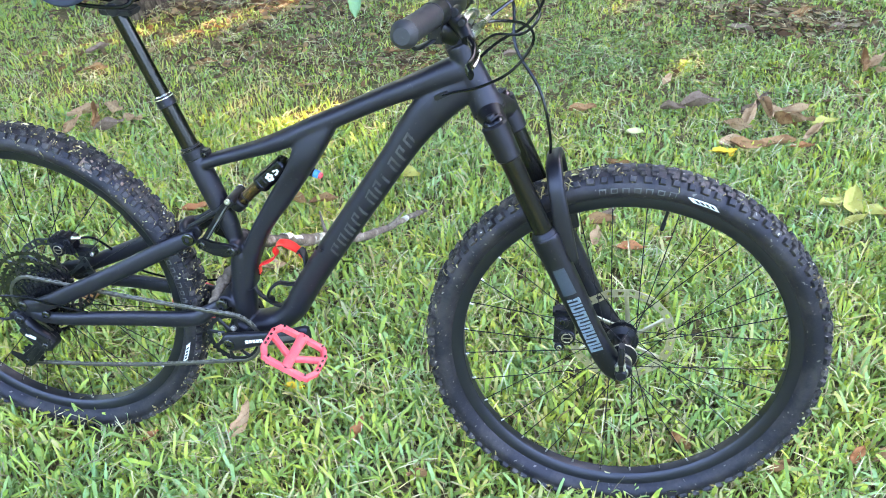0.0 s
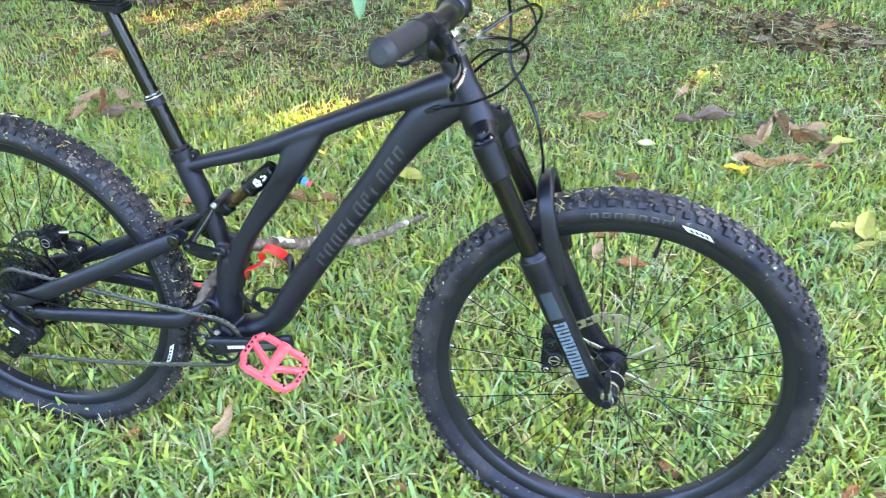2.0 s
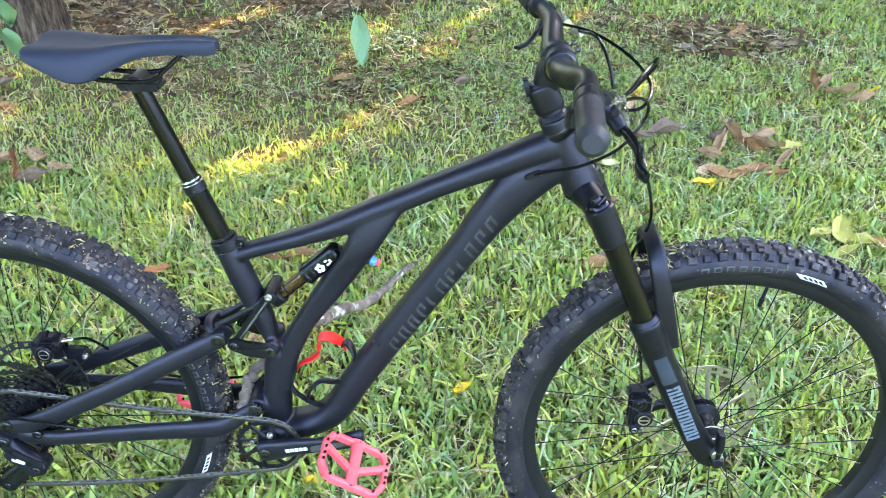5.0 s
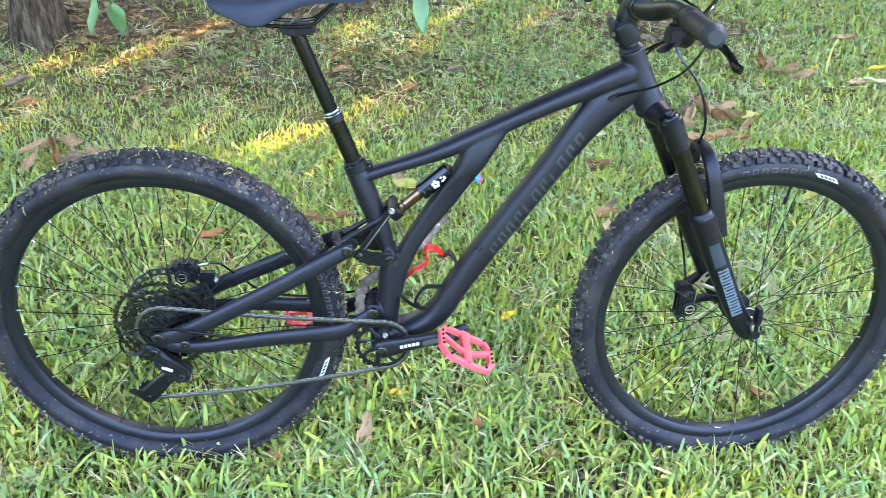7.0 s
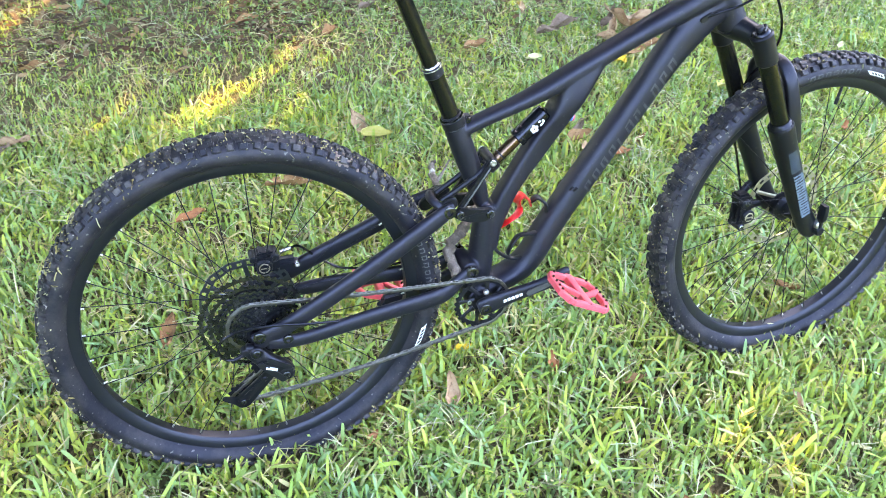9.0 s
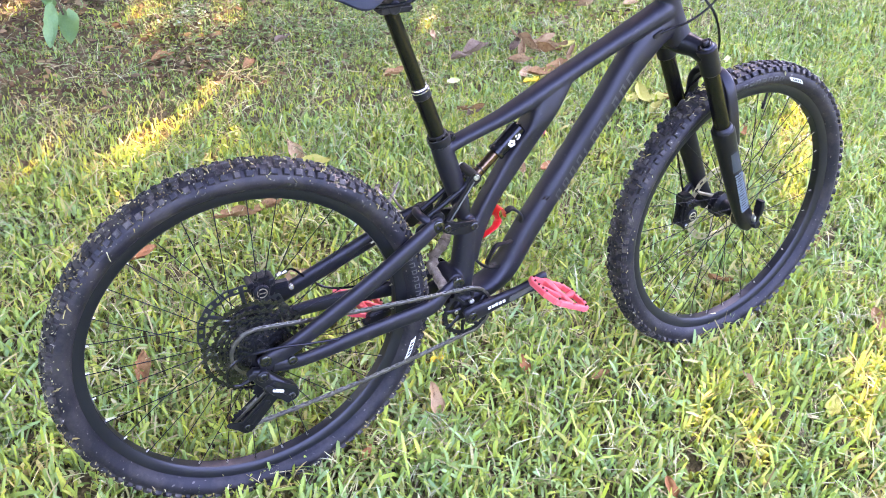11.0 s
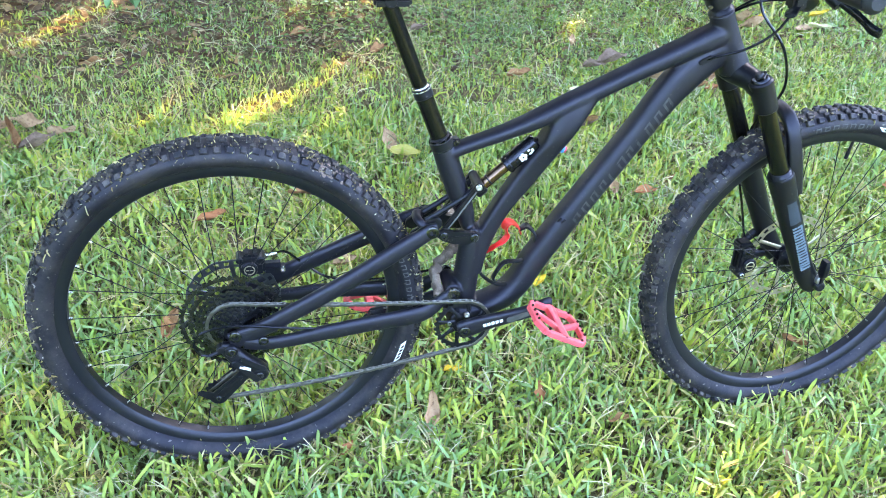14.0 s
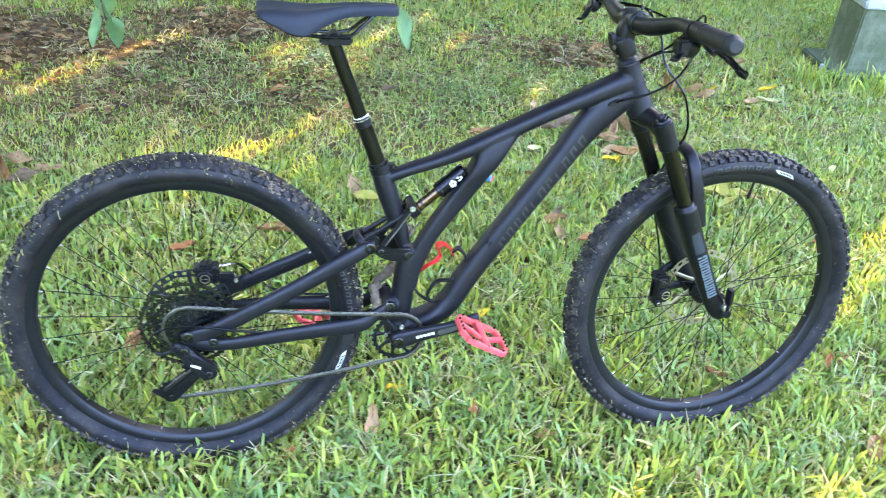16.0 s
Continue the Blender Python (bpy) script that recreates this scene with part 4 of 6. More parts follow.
def build_rear():
    for s in (-1, 1):
        ch = bpart("chainstay", [
            sweep([(0.018, s * 0.080, -0.014, 0.014, 0.007), (0.050, s * 0.080, -0.020, 0.0135, 0.008), (0.10, s * 0.078, -0.019, 0.0140, 0.009), (0.18, s * 0.071, -0.0120, 0.0160, 0.0095), (0.27, s * 0.060, -0.008, 0.0170, 0.010), (0.342, s * 0.052, -0.006, 0.0185, 0.010), (0.374, s * 0.045, -0.001, 0.0175, 0.010), (0.403, s * 0.039, 0.017, 0.0135, 0.009), (0.429, s * 0.036, 0.032, 0.0135, 0.008)], 20, power=2.4)], PAINT, label="satin black chainstay")
        bolt("pivot_bolt", (0.429, s * 0.0455, 0.033), 0.0125, s, ch)
        bolt("dropout_bolt", (0.054, s * 0.0885, -0.010), 0.0095, s, ch)
        st = bpart("seatstay", [
            sweep([(0.392, s * 0.034, 0.182, 0.012, 0.007), (0.376, s * 0.036, 0.176, 0.0155, 0.0085), (0.33, s * 0.046, 0.154, 0.0172, 0.0105), (0.22, s * 0.062, 0.096, 0.0172, 0.0112), (0.12, s * 0.073, 0.046, 0.0170, 0.010), (0.055, s * 0.077, 0.014, 0.0165, 0.009), (0.015, s * 0.079, -0.002, 0.0195, 0.0075), (-0.008, s * 0.079, -0.008, 0.0165, 0.006)], 20, power=2.6)], PAINT, label="satin black seatstay")
        bolt("pivot_bolt", (0.380, s * 0.0455, 0.178), 0.0125, s, st)
        bolt("axle_bolt", (0.003, s * 0.088, 0.004), 0.0115, s, st)
        bpart("pivot_fork", [plate(stadium((0.352, 0.164), (0.388, 0.187), 0.0125, 0.0135), s * 0.020, s * 0.029)], BLACK, st, "black forged fork round the pivot")
    bpart("stay_bridge", [wire([(0.372, -0.030, 0.178), (0.360, -0.018, 0.188), (0.356, 0.0, 0.190), (0.360, 0.018, 0.188), (0.372, 0.030, 0.178)], 0.0085, 14, 5)], PAINT, label="bridge between the seatstays")
    for s in (-1, 1):
        link = bpart("rocker_link", [
            plate([(0.392, 0.172), (0.404, 0.179), (0.424, 0.172), (0.466, 0.168), (0.475, 0.160), (0.470, 0.148), (0.452, 0.141), (0.424, 0.144), (0.402, 0.153), (0.391, 0.162)], s * 0.028, s * 0.036),
            plate([(0.410, 0.160), (0.460, 0.164), (0.466, 0.157), (0.440, 0.150), (0.412, 0.154)], s * 0.036, s * 0.0375),
            plate(stadium((0.403, 0.166), (0.468, 0.262), 0.0062, 0.0066), s * 0.023, s * 0.029),
        ], BLACK, label="black forged suspension link")
        bpart("link_edge", [rod((0.408, s * 0.0292, 0.168), (0.464, s * 0.0292, 0.252), 0.0016, seg=8)], CRANK_GREY, link, "thin grey strip along the edge of the link")
        bolt("link_bolt", (0.464, s * 0.0395, 0.157), 0.0085, s, link)
        bolt("link_bolt", (0.403, s * 0.0395, 0.165), 0.0080, s, link)
        bolt("link_bolt", (0.468, s * 0.0330, 0.262), 0.0060, s, link, SILVER)
    yoke = bpart("shock_yoke", [
        sweep([(0.372, -0.016, 0.190, 0.006, 0.005), (0.41, -0.017, 0.214, 0.0055, 0.005), (0.448, -0.018, 0.240, 0.006, 0.006), (0.472, -0.014, 0.256, 0.010, 0.008)], 14),
        sweep([(0.372, 0.016, 0.190, 0.006, 0.005), (0.41, 0.017, 0.214, 0.0055, 0.005), (0.448, 0.018, 0.240, 0.006, 0.006), (0.472, 0.014, 0.256, 0.010, 0.008)], 14),
        rod((0.470, -0.030, 0.259), (0.470, 0.030, 0.259), 0.0095, seg=16, bevel=0.001)], BLACK, label="black shock yoke")
    a, b = np.array((0.478, 0, 0.247)), np.array((0.580, 0, 0.339))
    at = lambda s: tuple(a + (b - a) * s)
    d = (b - a) / np.linalg.norm(b - a)
    up = np.array((-d[2], 0, d[0]))
    shock = bpart("shock", [rod(at(0.50), at(1.0), 0.0172, seg=28, bevel=0.003), rod(at(0.46), at(0.54), 0.0185, seg=28, bevel=0.002), rod(at(0.60), at(0.63), 0.0180, seg=28, bevel=0.001)], GLOSS, label="black rear shock with a bronze shaft")
    bpart("shock_shaft", [rod(at(0.0), at(0.47), 0.0112, seg=24)], BRONZE, shock, "bronze shock shaft")
    bpart("shaft_ring", [rod(at(0.15), at(0.17), 0.0120, seg=24)], BLACK, shock, "black travel ring on the shaft")
    bpart("shock_eyelet", [rod(at(-0.1), at(0.06), 0.0160, seg=20, bevel=0.002)], BLACK, shock)
    # a small white flower-like mark of plain petals, and pale bars beside it
    c0 = a + d * 0.100 + up * -0.001
    for k in range(5):
        w = 2 * math.pi * k / 5
        q = c0 + d * (0.0052 * math.cos(w)) + up * (0.0052 * math.sin(w))
        v = [tuple(q + d * (0.0034 * math.cos(g)) + up * (0.0034 * math.sin(g)) + np.array((0, y, 0))) for y in (-0.0178, -0.0150) for g in np.linspace(0, 2 * math.pi, 8, endpoint=False)]
        bpart("shock_print", [(v, [tuple(range(8)), tuple(range(15, 7, -1))] + [(m, 8 + m, 8 + (m + 1) % 8, (m + 1) % 8) for m in range(8)])], WHITE, shock, smooth=False)
    for sd, o, w2, h in ((0.116, -0.004, 0.007, 0.0016), (0.116, 0.003, 0.005, 0.0016), (0.122, -0.001, 0.004, 0.0030)):
        q = a + d * sd + up * o
        v = [tuple(q + d * dx + up * dz + np.array((0, y, 0))) for y in (-0.0178, -0.0150) for dx, dz in ((-w2 / 2, -h), (w2 / 2, -h), (w2 / 2, h), (-w2 / 2, h))]
        bpart("shock_print", [(v, [(0, 1, 2, 3), (7, 6, 5, 4), (0, 4, 5, 1), (1, 5, 6, 2), (2, 6, 7, 3), (3, 7, 4, 0)])], WHITE, shock, smooth=False)
    bpart("shock_reservoir", [rod((0.560, 0.010, 0.330), (0.606, 0.010, 0.326), 0.012, seg=20, bevel=0.003), rod((0.598, 0.008, 0.328), (0.630, 0.008, 0.318), 0.009, seg=14, bevel=0.001)], BLACK, shock, "black shock reservoir")
    bpart("rebound_dial", [rod((0.640, 0.008, 0.3145), (0.645, 0.006, 0.3125), 0.0062, seg=14, bevel=0.001)], PINK, shock, "pink rebound dial")
    bpart("lever_dial", [rod((0.630, 0.008, 0.318), (0.640, 0.007, 0.3145), 0.0078, seg=14, bevel=0.001)], BLUE, shock, "blue compression dial")
    # seat post and saddle
    c, d = np.array((0.398, 0, 0.346)), np.array((-0.0365, 0, 0.0945)) / math.hypot(0.0365, 0.0945)
    on = lambda s: tuple(c + d * s)
    post = bpart("seatpost", [rod(on(-0.01), on(0.108), 0.0160, seg=28, bevel=0.001)], STANCHION, label="black dropper seatpost")
    bpart("post_collar", [rod(on(0.095), on(0.115), 0.0178, 0.0172, 28, 0.0012)], BLACK, post)
    bpart("post_ring", [rod(on(0.1100), on(0.1120), 0.0181, 0.0181, 28, 0.0005), rod(on(0.115), on(0.1175), 0.0165, 0.0158, 28, 0.0005)], SILVER, post, "silver ring of the dropper post")
    bpart("inner_post", [rod(on(0.11), on(0.278), 0.0136, seg=28)], STANCHION, post, "gloss black sliding post")
    bpart("post_head", [rod((0.300, -0.020, 0.611), (0.300, 0.020, 0.611), 0.0125, seg=20, bevel=0.002), block((0.272, -0.019, 0.600), (0.335, 0.019, 0.614), None, 0.004)], BLACK, post, "black saddle clamp")
    cl = bpart("seat_clamp", [rod(on(-0.012), on(0.006), 0.0225, seg=28, bevel=0.0015), rod(on(0.0085), on(0.0125), 0.0190, seg=28, bevel=0.001), block((0.4155, -0.010, 0.338), (0.432, 0.010, 0.353), Matrix.Identity(4), 0.003)], BLACK, label="black seat clamp ring")
    bpart("clamp_edge", [rod(on(0.0055), on(0.0068), 0.0222, seg=28, bevel=0.0004), rod(on(-0.0128), on(-0.0115), 0.0222, seg=28, bevel=0.0004)], DARK_STEEL, cl, "bright edge of the seat clamp")
    bolt("clamp_bolt", (0.424, -0.0115, 0.3455), 0.005, -1, cl)
    # saddle: a loft of cross sections from tail to nose
    rows = [(0.156, 0.046, 0.667, 0.664), (0.164, 0.060, 0.669, 0.657), (0.190, 0.066, 0.670, 0.645), (0.222, 0.066, 0.669, 0.630), (0.250, 0.056, 0.669, 0.629), (0.282, 0.040, 0.672, 0.645), (0.315, 0.029, 0.675, 0.659), (0.350, 0.023, 0.677, 0.664), (0.388, 0.0205, 0.678, 0.665), (0.412, 0.0175, 0.677, 0.665), (0.422, 0.010, 0.675, 0.667)]
    r = spline(rows, 4)
    v, n = [], 26
    for x, w, top, low in r:
        for j in range(n):
            t = j / (n - 1) * 2 - 1
            side = math.copysign(abs(math.sin(t * math.pi / 2)) ** 0.85, t)
            drop = abs(t) ** 3.2
            dip = -0.004 * math.exp(-(t * 3.5) ** 2) * (1 if x < 0.36 else 0.5)
            v.append((x, w * side, top + dip - (top - low) * drop))
    m = len(r)
    f = [(i * n + j, (i + 1) * n + j, (i + 1) * n + j + 1, i * n + j + 1) for i in range(m - 1) for j in range(n - 1)]
    k = len(v)
    v += [(x, y * 0.93, z - 0.004 - 0.006 * (1 - min(1, abs(y) / 0.05))) for x, y, z in v]
    f += [(k + i * n + j, k + i * n + j + 1, k + (i + 1) * n + j + 1, k + (i + 1) * n + j) for i in range(m - 1) for j in range(n - 1)]
    edge = [j for j in range(n)] + [i * n + n - 1 for i in range(1, m)] + [(m - 1) * n + j for j in range(n - 2, -1, -1)] + [i * n for i in range(m - 2, 0, -1)]
    f += [(a1, b1, b1 + k, a1 + k) for a1, b1 in zip(edge, edge[1:] + edge[:1])]
    sad = bpart("saddle", [(v, f)], SADDLE, label="slate grey short-nosed saddle")
    for s in (-1, 1):
        bpart("saddle_rail", [wire([(0.210, s * 0.030, 0.648), (0.235, s * 0.025, 0.624), (0.27, s * 0.022, 0.617), (0.325, s * 0.022, 0.619), (0.350, s * 0.018, 0.636), (0.385, s * 0.010, 0.667)], 0.0036, 8, 6)], GLOSS, sad, "dark metal saddle rail")


build_rear()


def build_fork():
    top, low = np.array((0.977, 0, 0.453)), np.array((1.190, 0, -0.008 + FRONT_UP))
    d = (low - top) / np.linalg.norm(low - top)
    nrm = np.array((-d[2], 0, d[0]))
    at = lambda s, y, f=0.0: tuple(top + d * s + nrm * f + np.array((0, y, 0)))
    crown = bpart("fork_crown", [
        sweep([(*at(0.005, -0.066), 0.023, 0.022), (*(np.array(at(-0.004, -0.036)) + (-0.006, 0, 0.003)), 0.021, 0.023), (*(np.array(at(-0.008, 0)) + (-0.016, 0, 0.005)), 0.026, 0.025), (*(np.array(at(-0.004, 0.036)) + (-0.006, 0, 0.003)), 0.021, 0.023), (*at(0.005, 0.066), 0.023, 0.022)], 22, 5, ref=tuple(d)),
        *[rod(at(-0.016, s * 0.066), at(0.050, s * 0.066), 0.0222, 0.0212, 28, 0.003) for s in (-1, 1)],
    ], PAINT_LOWER, label="black forged fork crown")
    for s in (-1, 1):
        bpart("fork_top_cap", [rod(at(-0.016, s * 0.066), at(-0.022, s * 0.066), 0.0180, 0.0165, 24, 0.0015)], GLOSS, crown)
        bpart("fork_dial", [rod(at(-0.022, s * 0.066), at(-0.031, s * 0.066), 0.0085, 0.0075, 10, 0.001), wire([at(-0.024, s * 0.066 - 0.013), at(-0.026, s * 0.066, 0.013), at(-0.024, s * 0.066 + 0.013)], 0.0022, 6, 4)], BLACK, crown)
        bpart("stanchion", [rod(at(0.03, s * 0.066), at(0.22, s * 0.066), 0.0175, seg=28)], STANCHION, crown, "smoky black fork stanchion")
    lower = bpart("fork_lower", [
        *[sweep([(*at(0.200, s * 0.066), 0.0235, 0.0235), (*at(0.206, s * 0.066), 0.0250, 0.0248), (*at(0.225, s * 0.066), 0.0250, 0.0245), (*at(0.26, s * 0.066), 0.0238, 0.0230), (*at(0.33, s * 0.066, 0.001), 0.0230, 0.0215), (*at(0.42, s * 0.066, 0.003), 0.0215, 0.0195), (*at(0.475, s * 0.066, 0.008), 0.0225, 0.0160), (*at(0.505, s * 0.066, 0.014), 0.0215, 0.0125), (*at(0.520, s * 0.066, 0.016), 0.014, 0.0105)], 24, 5, power=2.3) for s in (-1, 1)],
        *[rod((WHEELBASE, s * 0.052, FRONT_UP), (WHEELBASE, s * 0.076, FRONT_UP), 0.0165, seg=22, bevel=0.002) for s in (-1, 1)],
    ], PAINT_LOWER, label="satin black fork lower legs")
    arch_at = lambda s, y, f: tuple(top + d * s + nrm * f + np.array((0, y, 0)))
    arch = [(0.262, 0.0640, 0.019, 0.010, 0.017), (0.215, 0.0635, 0.030, 0.0090, 0.0160), (0.165, 0.0600, 0.041, 0.0080, 0.0145), (0.128, 0.0520, 0.049, 0.0080, 0.0140), (0.108, 0.0360, 0.054, 0.0085, 0.0140), (0.100, 0.0150, 0.056, 0.0080, 0.0130)]
    bpart("fork_arch", [sweep([(*arch_at(q, -y, f), a, b) for q, y, f, a, b in arch] + [(*arch_at(q, y, f), a, b) for q, y, f, a, b in arch[::-1]], 16, 6, ref=tuple(nrm), power=4.0)], PAINT_LOWER, lower, "satin black fork arch")
    for s in (-1, 1):
        bpart("wiper_seal", [rod(at(0.192, s * 0.066), at(0.203, s * 0.066), 0.0200, 0.0235, 28, 0.001), rod(at(0.2035, s * 0.066), at(0.2052, s * 0.066), 0.0256, 0.0256, 28, 0.0003)], BLACK, lower)
    # lettering on the near leg, kept as plain bars in blue grey
    v, f, n = [], [], 8
    for k in range(n + 1):
        q = k / n
        a1, b1 = 0.0236 - 0.0006 * q, 0.0226 - 0.0012 * q
        for j in range(n + 1):
            df = (0.0105 + 0.0015 * q) * (2 * j / n - 1)
            v.append(tuple(np.array(at(0.262 + 0.055 * q, -0.066, df + 0.0006)) - (0, b1 * (1 - (abs(df) / a1) ** 2.3) ** (1 / 2.3) + 0.0005, 0)))
    f = [(k * (n + 1) + j, k * (n + 1) + j + 1, (k + 1) * (n + 1) + j + 1, (k + 1) * (n + 1) + j) for k in range(n) for j in range(n)]
    # this blue-grey patch paints in the sky's reflection on the leg
    bpart("fork_decal", [(v, f)], LEG_SHEEN, lower, "blue-grey sky sheen painted on the fork leg")
    for i in range(8):
        s0 = 0.326 + 0.0150 * i
        for u0, u1, f0, f1 in ((0, 0.0042, -0.0110, 0.0110), (0.0080, 0.0122, -0.0110, 0.0110), (0.0036, 0.0088, -0.0110, -0.0068) if i % 2 else (0.0036, 0.0088, 0.0068, 0.0110)):
            v = []
            for off in (0.0, 0.0035):
                for ds, df in ((u0, f0), (u1, f0), (u1, f1), (u0, f1)):
                    p = np.array(at(s0 + ds, -0.066, df + 0.002))
                    p[1] -= 0.0214 * (1 - 0.085 * (s0 - 0.330) / 0.1) - off
                    v.append(tuple(p))
            bpart("fork_lettering_bar", [(v, [(0, 1, 2, 3), (7, 6, 5, 4), (0, 4, 5, 1), (1, 5, 6, 2), (2, 6, 7, 3), (3, 7, 4, 0)])], DECAL_GREY, lower, smooth=False)
    ax = bpart("front_axle", [rod((WHEELBASE, -0.083, FRONT_UP), (WHEELBASE, 0.078, FRONT_UP), 0.0095, seg=20, bevel=0.001)], SILVER, label="silver front axle")
    bpart("axle_lever", [sweep([(1.2110, -0.086, 0.012, 0.0040, 0.005), (1.2105, -0.087, 0.026, 0.0045, 0.006), (1.2095, -0.088, 0.036, 0.0060, 0.0105), (1.2090, -0.089, 0.054, 0.0060, 0.0115), (1.2085, -0.089, 0.070, 0.0050, 0.0100)], 14, 5, power=4.5), rod((1.2120, -0.078, 0.004), (1.2120, -0.092, 0.004), 0.0120, 0.0105, 20, 0.002)], BLACK, ax, "black quick-release axle lever")
    bpart("axle_nut", [rod((WHEELBASE - 0.006, -0.074, FRONT_UP + 0.014), (WHEELBASE - 0.006, -0.088, FRONT_UP + 0.014), 0.0105, 0.0095, 18, 0.001), rod((WHEELBASE - 0.004, -0.074, FRONT_UP + 0.030), (WHEELBASE - 0.004, -0.086, FRONT_UP + 0.030), 0.0055, 0.0050, 14, 0.001)], SILVER, ax)
    # front brake caliper on the far leg
    cal = bpart("front_brake_caliper", [
        block((1.086, 0.028, -0.022), (1.124, 0.040, 0.048), None, 0.005), block((1.088, 0.049, -0.020), (1.126, 0.064, 0.046), None, 0.005), block((1.082, 0.030, 0.036), (1.116, 0.062, 0.056), None, 0.005),
        rod((1.112, 0.022, 0.002), (1.112, 0.066, 0.002), 0.0165, seg=22, bevel=0.002), rod((1.102, 0.024, 0.034), (1.102, 0.064, 0.034), 0.0125, seg=18, bevel=0.002), rod((1.098, 0.024, -0.022), (1.098, 0.064, -0.022), 0.0095, seg=16, bevel=0.002),
        sweep([(1.108, 0.060, 0.046, 0.008, 0.006), (1.135, 0.066, 0.060, 0.010, 0.007), (1.160, 0.068, 0.066, 0.010, 0.006)], 12, 4, power=3.0), sweep([(1.112, 0.060, -0.010, 0.008, 0.006), (1.150, 0.066, 0.004, 0.009, 0.007), (1.192, 0.064, 0.010, 0.010, 0.007)], 12, 4, power=3.0)], BLACK, label="black front brake caliper")
    bpart("piston_ring", [turned([(0.0085, 0.0212), (0.0105, 0.0208), (0.0112, 0.0218), (0.0085, 0.0225)], 22, True, (1.112, 0, 0.002)), block((1.1045, 0.0208, 0.0008), (1.1195, 0.0216, 0.0032), None, 0.0002)], DISC_STEEL, cal, "grey ring printed on the caliper")
    bolt("caliper_bolt", (1.098, 0.0235, -0.022), 0.0055, -1, cal, SILVER)
    bolt("caliper_bolt", (1.102, 0.0235, 0.036), 0.0060, -1, cal, DARK_STEEL)
    # steerer, stem and bar
    head_d = np.array((0.424, 0, -0.906))
    h = lambda s: tuple(np.array((0.9045, 0, 0.578)) - head_d * s)
    stem = bpart("stem", [sweep([(*h(0.014), 0.0215, 0.0195), (*h(0.020), 0.0225, 0.0205), (*h(0.046), 0.0225, 0.0205), (*h(0.053), 0.0210, 0.0190)], 24, 3, power=3.0),
                          sweep([(0.868, 0, 0.618, 0.019, 0.013), (0.861, 0, 0.616, 0.019, 0.011)], 14, 1, power=3.5),
                          sweep([(*h(0.034), 0.018, 0.019), (0.892, 0, 0.640, 0.019, 0.020), (0.902, 0, 0.654, 0.021, 0.0245)], 18, 5, power=3.0),
                          rod((0.906, -0.027, 0.659), (0.906, -0.008, 0.659), 0.0245, seg=28, bevel=0.003), rod((0.906, 0.008, 0.659), (0.906, 0.027, 0.659), 0.0245, seg=28, bevel=0.003), rod((0.906, -0.012, 0.659), (0.906, 0.012, 0.659), 0.0210, seg=28)], BLACK, label="black handlebar stem")
    bpart("steerer_spacer", [rod(h(0.006), h(0.0145), 0.0175, seg=24, bevel=0.001)], PAINT, stem)
    for q in (0.024, 0.044):
        bpart("stem_pinch_bolt", [rod((h(q)[0] - 0.022, -0.0125, h(q)[2] - 0.010), (h(q)[0] - 0.022, -0.0165, h(q)[2] - 0.010), 0.0042, seg=12, bevel=0.0006)], DARK_STEEL, stem)
    for s in (-1, 1):
        for z in (-0.016, 0.016):
            bpart("stem_bolt", [rod((0.926, s * 0.017, 0.665 + z), (0.9315, s * 0.017, 0.667 + z), 0.004, seg=10, bevel=0.0005)], DARK_STEEL, stem)
    bpart("top_cap", [rod(h(0.053), h(0.059), 0.0185, 0.0165, 24, 0.0015)], BLACK, stem)
    for s in (-1, 1):
        bpart("bar_clamp", [rod((0.906, s * 0.028, 0.659), (0.906, s * 0.031, 0.659), 0.0220, seg=24, bevel=0.001)], DARK_STEEL, stem)
    bar_y = lambda s: [(0.906, s * 0.0, 0.659, 0.0173, 0.0173), (0.909, s * 0.05, 0.660, 0.0173, 0.0173), (0.920, s * 0.095, 0.670, 0.0166, 0.0166), (0.930, s * 0.145, 0.686, 0.0135, 0.0135), (0.927, s * 0.20, 0.692, 0.0115, 0.0115), (0.921, s * 0.29, 0.699, 0.0111, 0.0111), (0.9145, s * 0.384, 0.706, 0.0111, 0.0111)]
    turned_to = {-1: Matrix.Identity(4), 1: steer(3)}
    swung = lambda s, q: ([tuple(turned_to[s] @ Vector(p)) for p in q[0]], q[1])
    bar = bpart("handlebar", [swung(s, sweep(bar_y(s), 20, 6, ref=(1, 0, 0))) for s in (-1, 1)], BLACK, label="black riser handlebar")
    for s in (-1, 1):
        bpart("grip", [swung(s, sweep([(0.9217, s * 0.271, 0.6976, 0.0168, 0.0168), (0.9205, s * 0.290, 0.6992, 0.0164, 0.0164), (0.9175, s * 0.335, 0.7028, 0.0162, 0.0162), (0.9150, s * 0.378, 0.7062, 0.0167, 0.0167)], 24, 5, ref=(1, 0, 0)))], GRIP, bar, "grey rubber handlebar grip")
        bpart("grip_end", [swung(s, rod((0.9150, s * 0.377, 0.7062), (0.9140, s * 0.395, 0.7075), 0.0182, 0.0165, 28, 0.006))], GRIP_END, bar, "scuffed grey grip end")
        bpart("grip_collar", [swung(s, rod((0.9243, s * 0.236, 0.6945), (0.9216, s * 0.272, 0.6977), 0.0182, 0.0178, 22, 0.0015))], BLACK, bar)
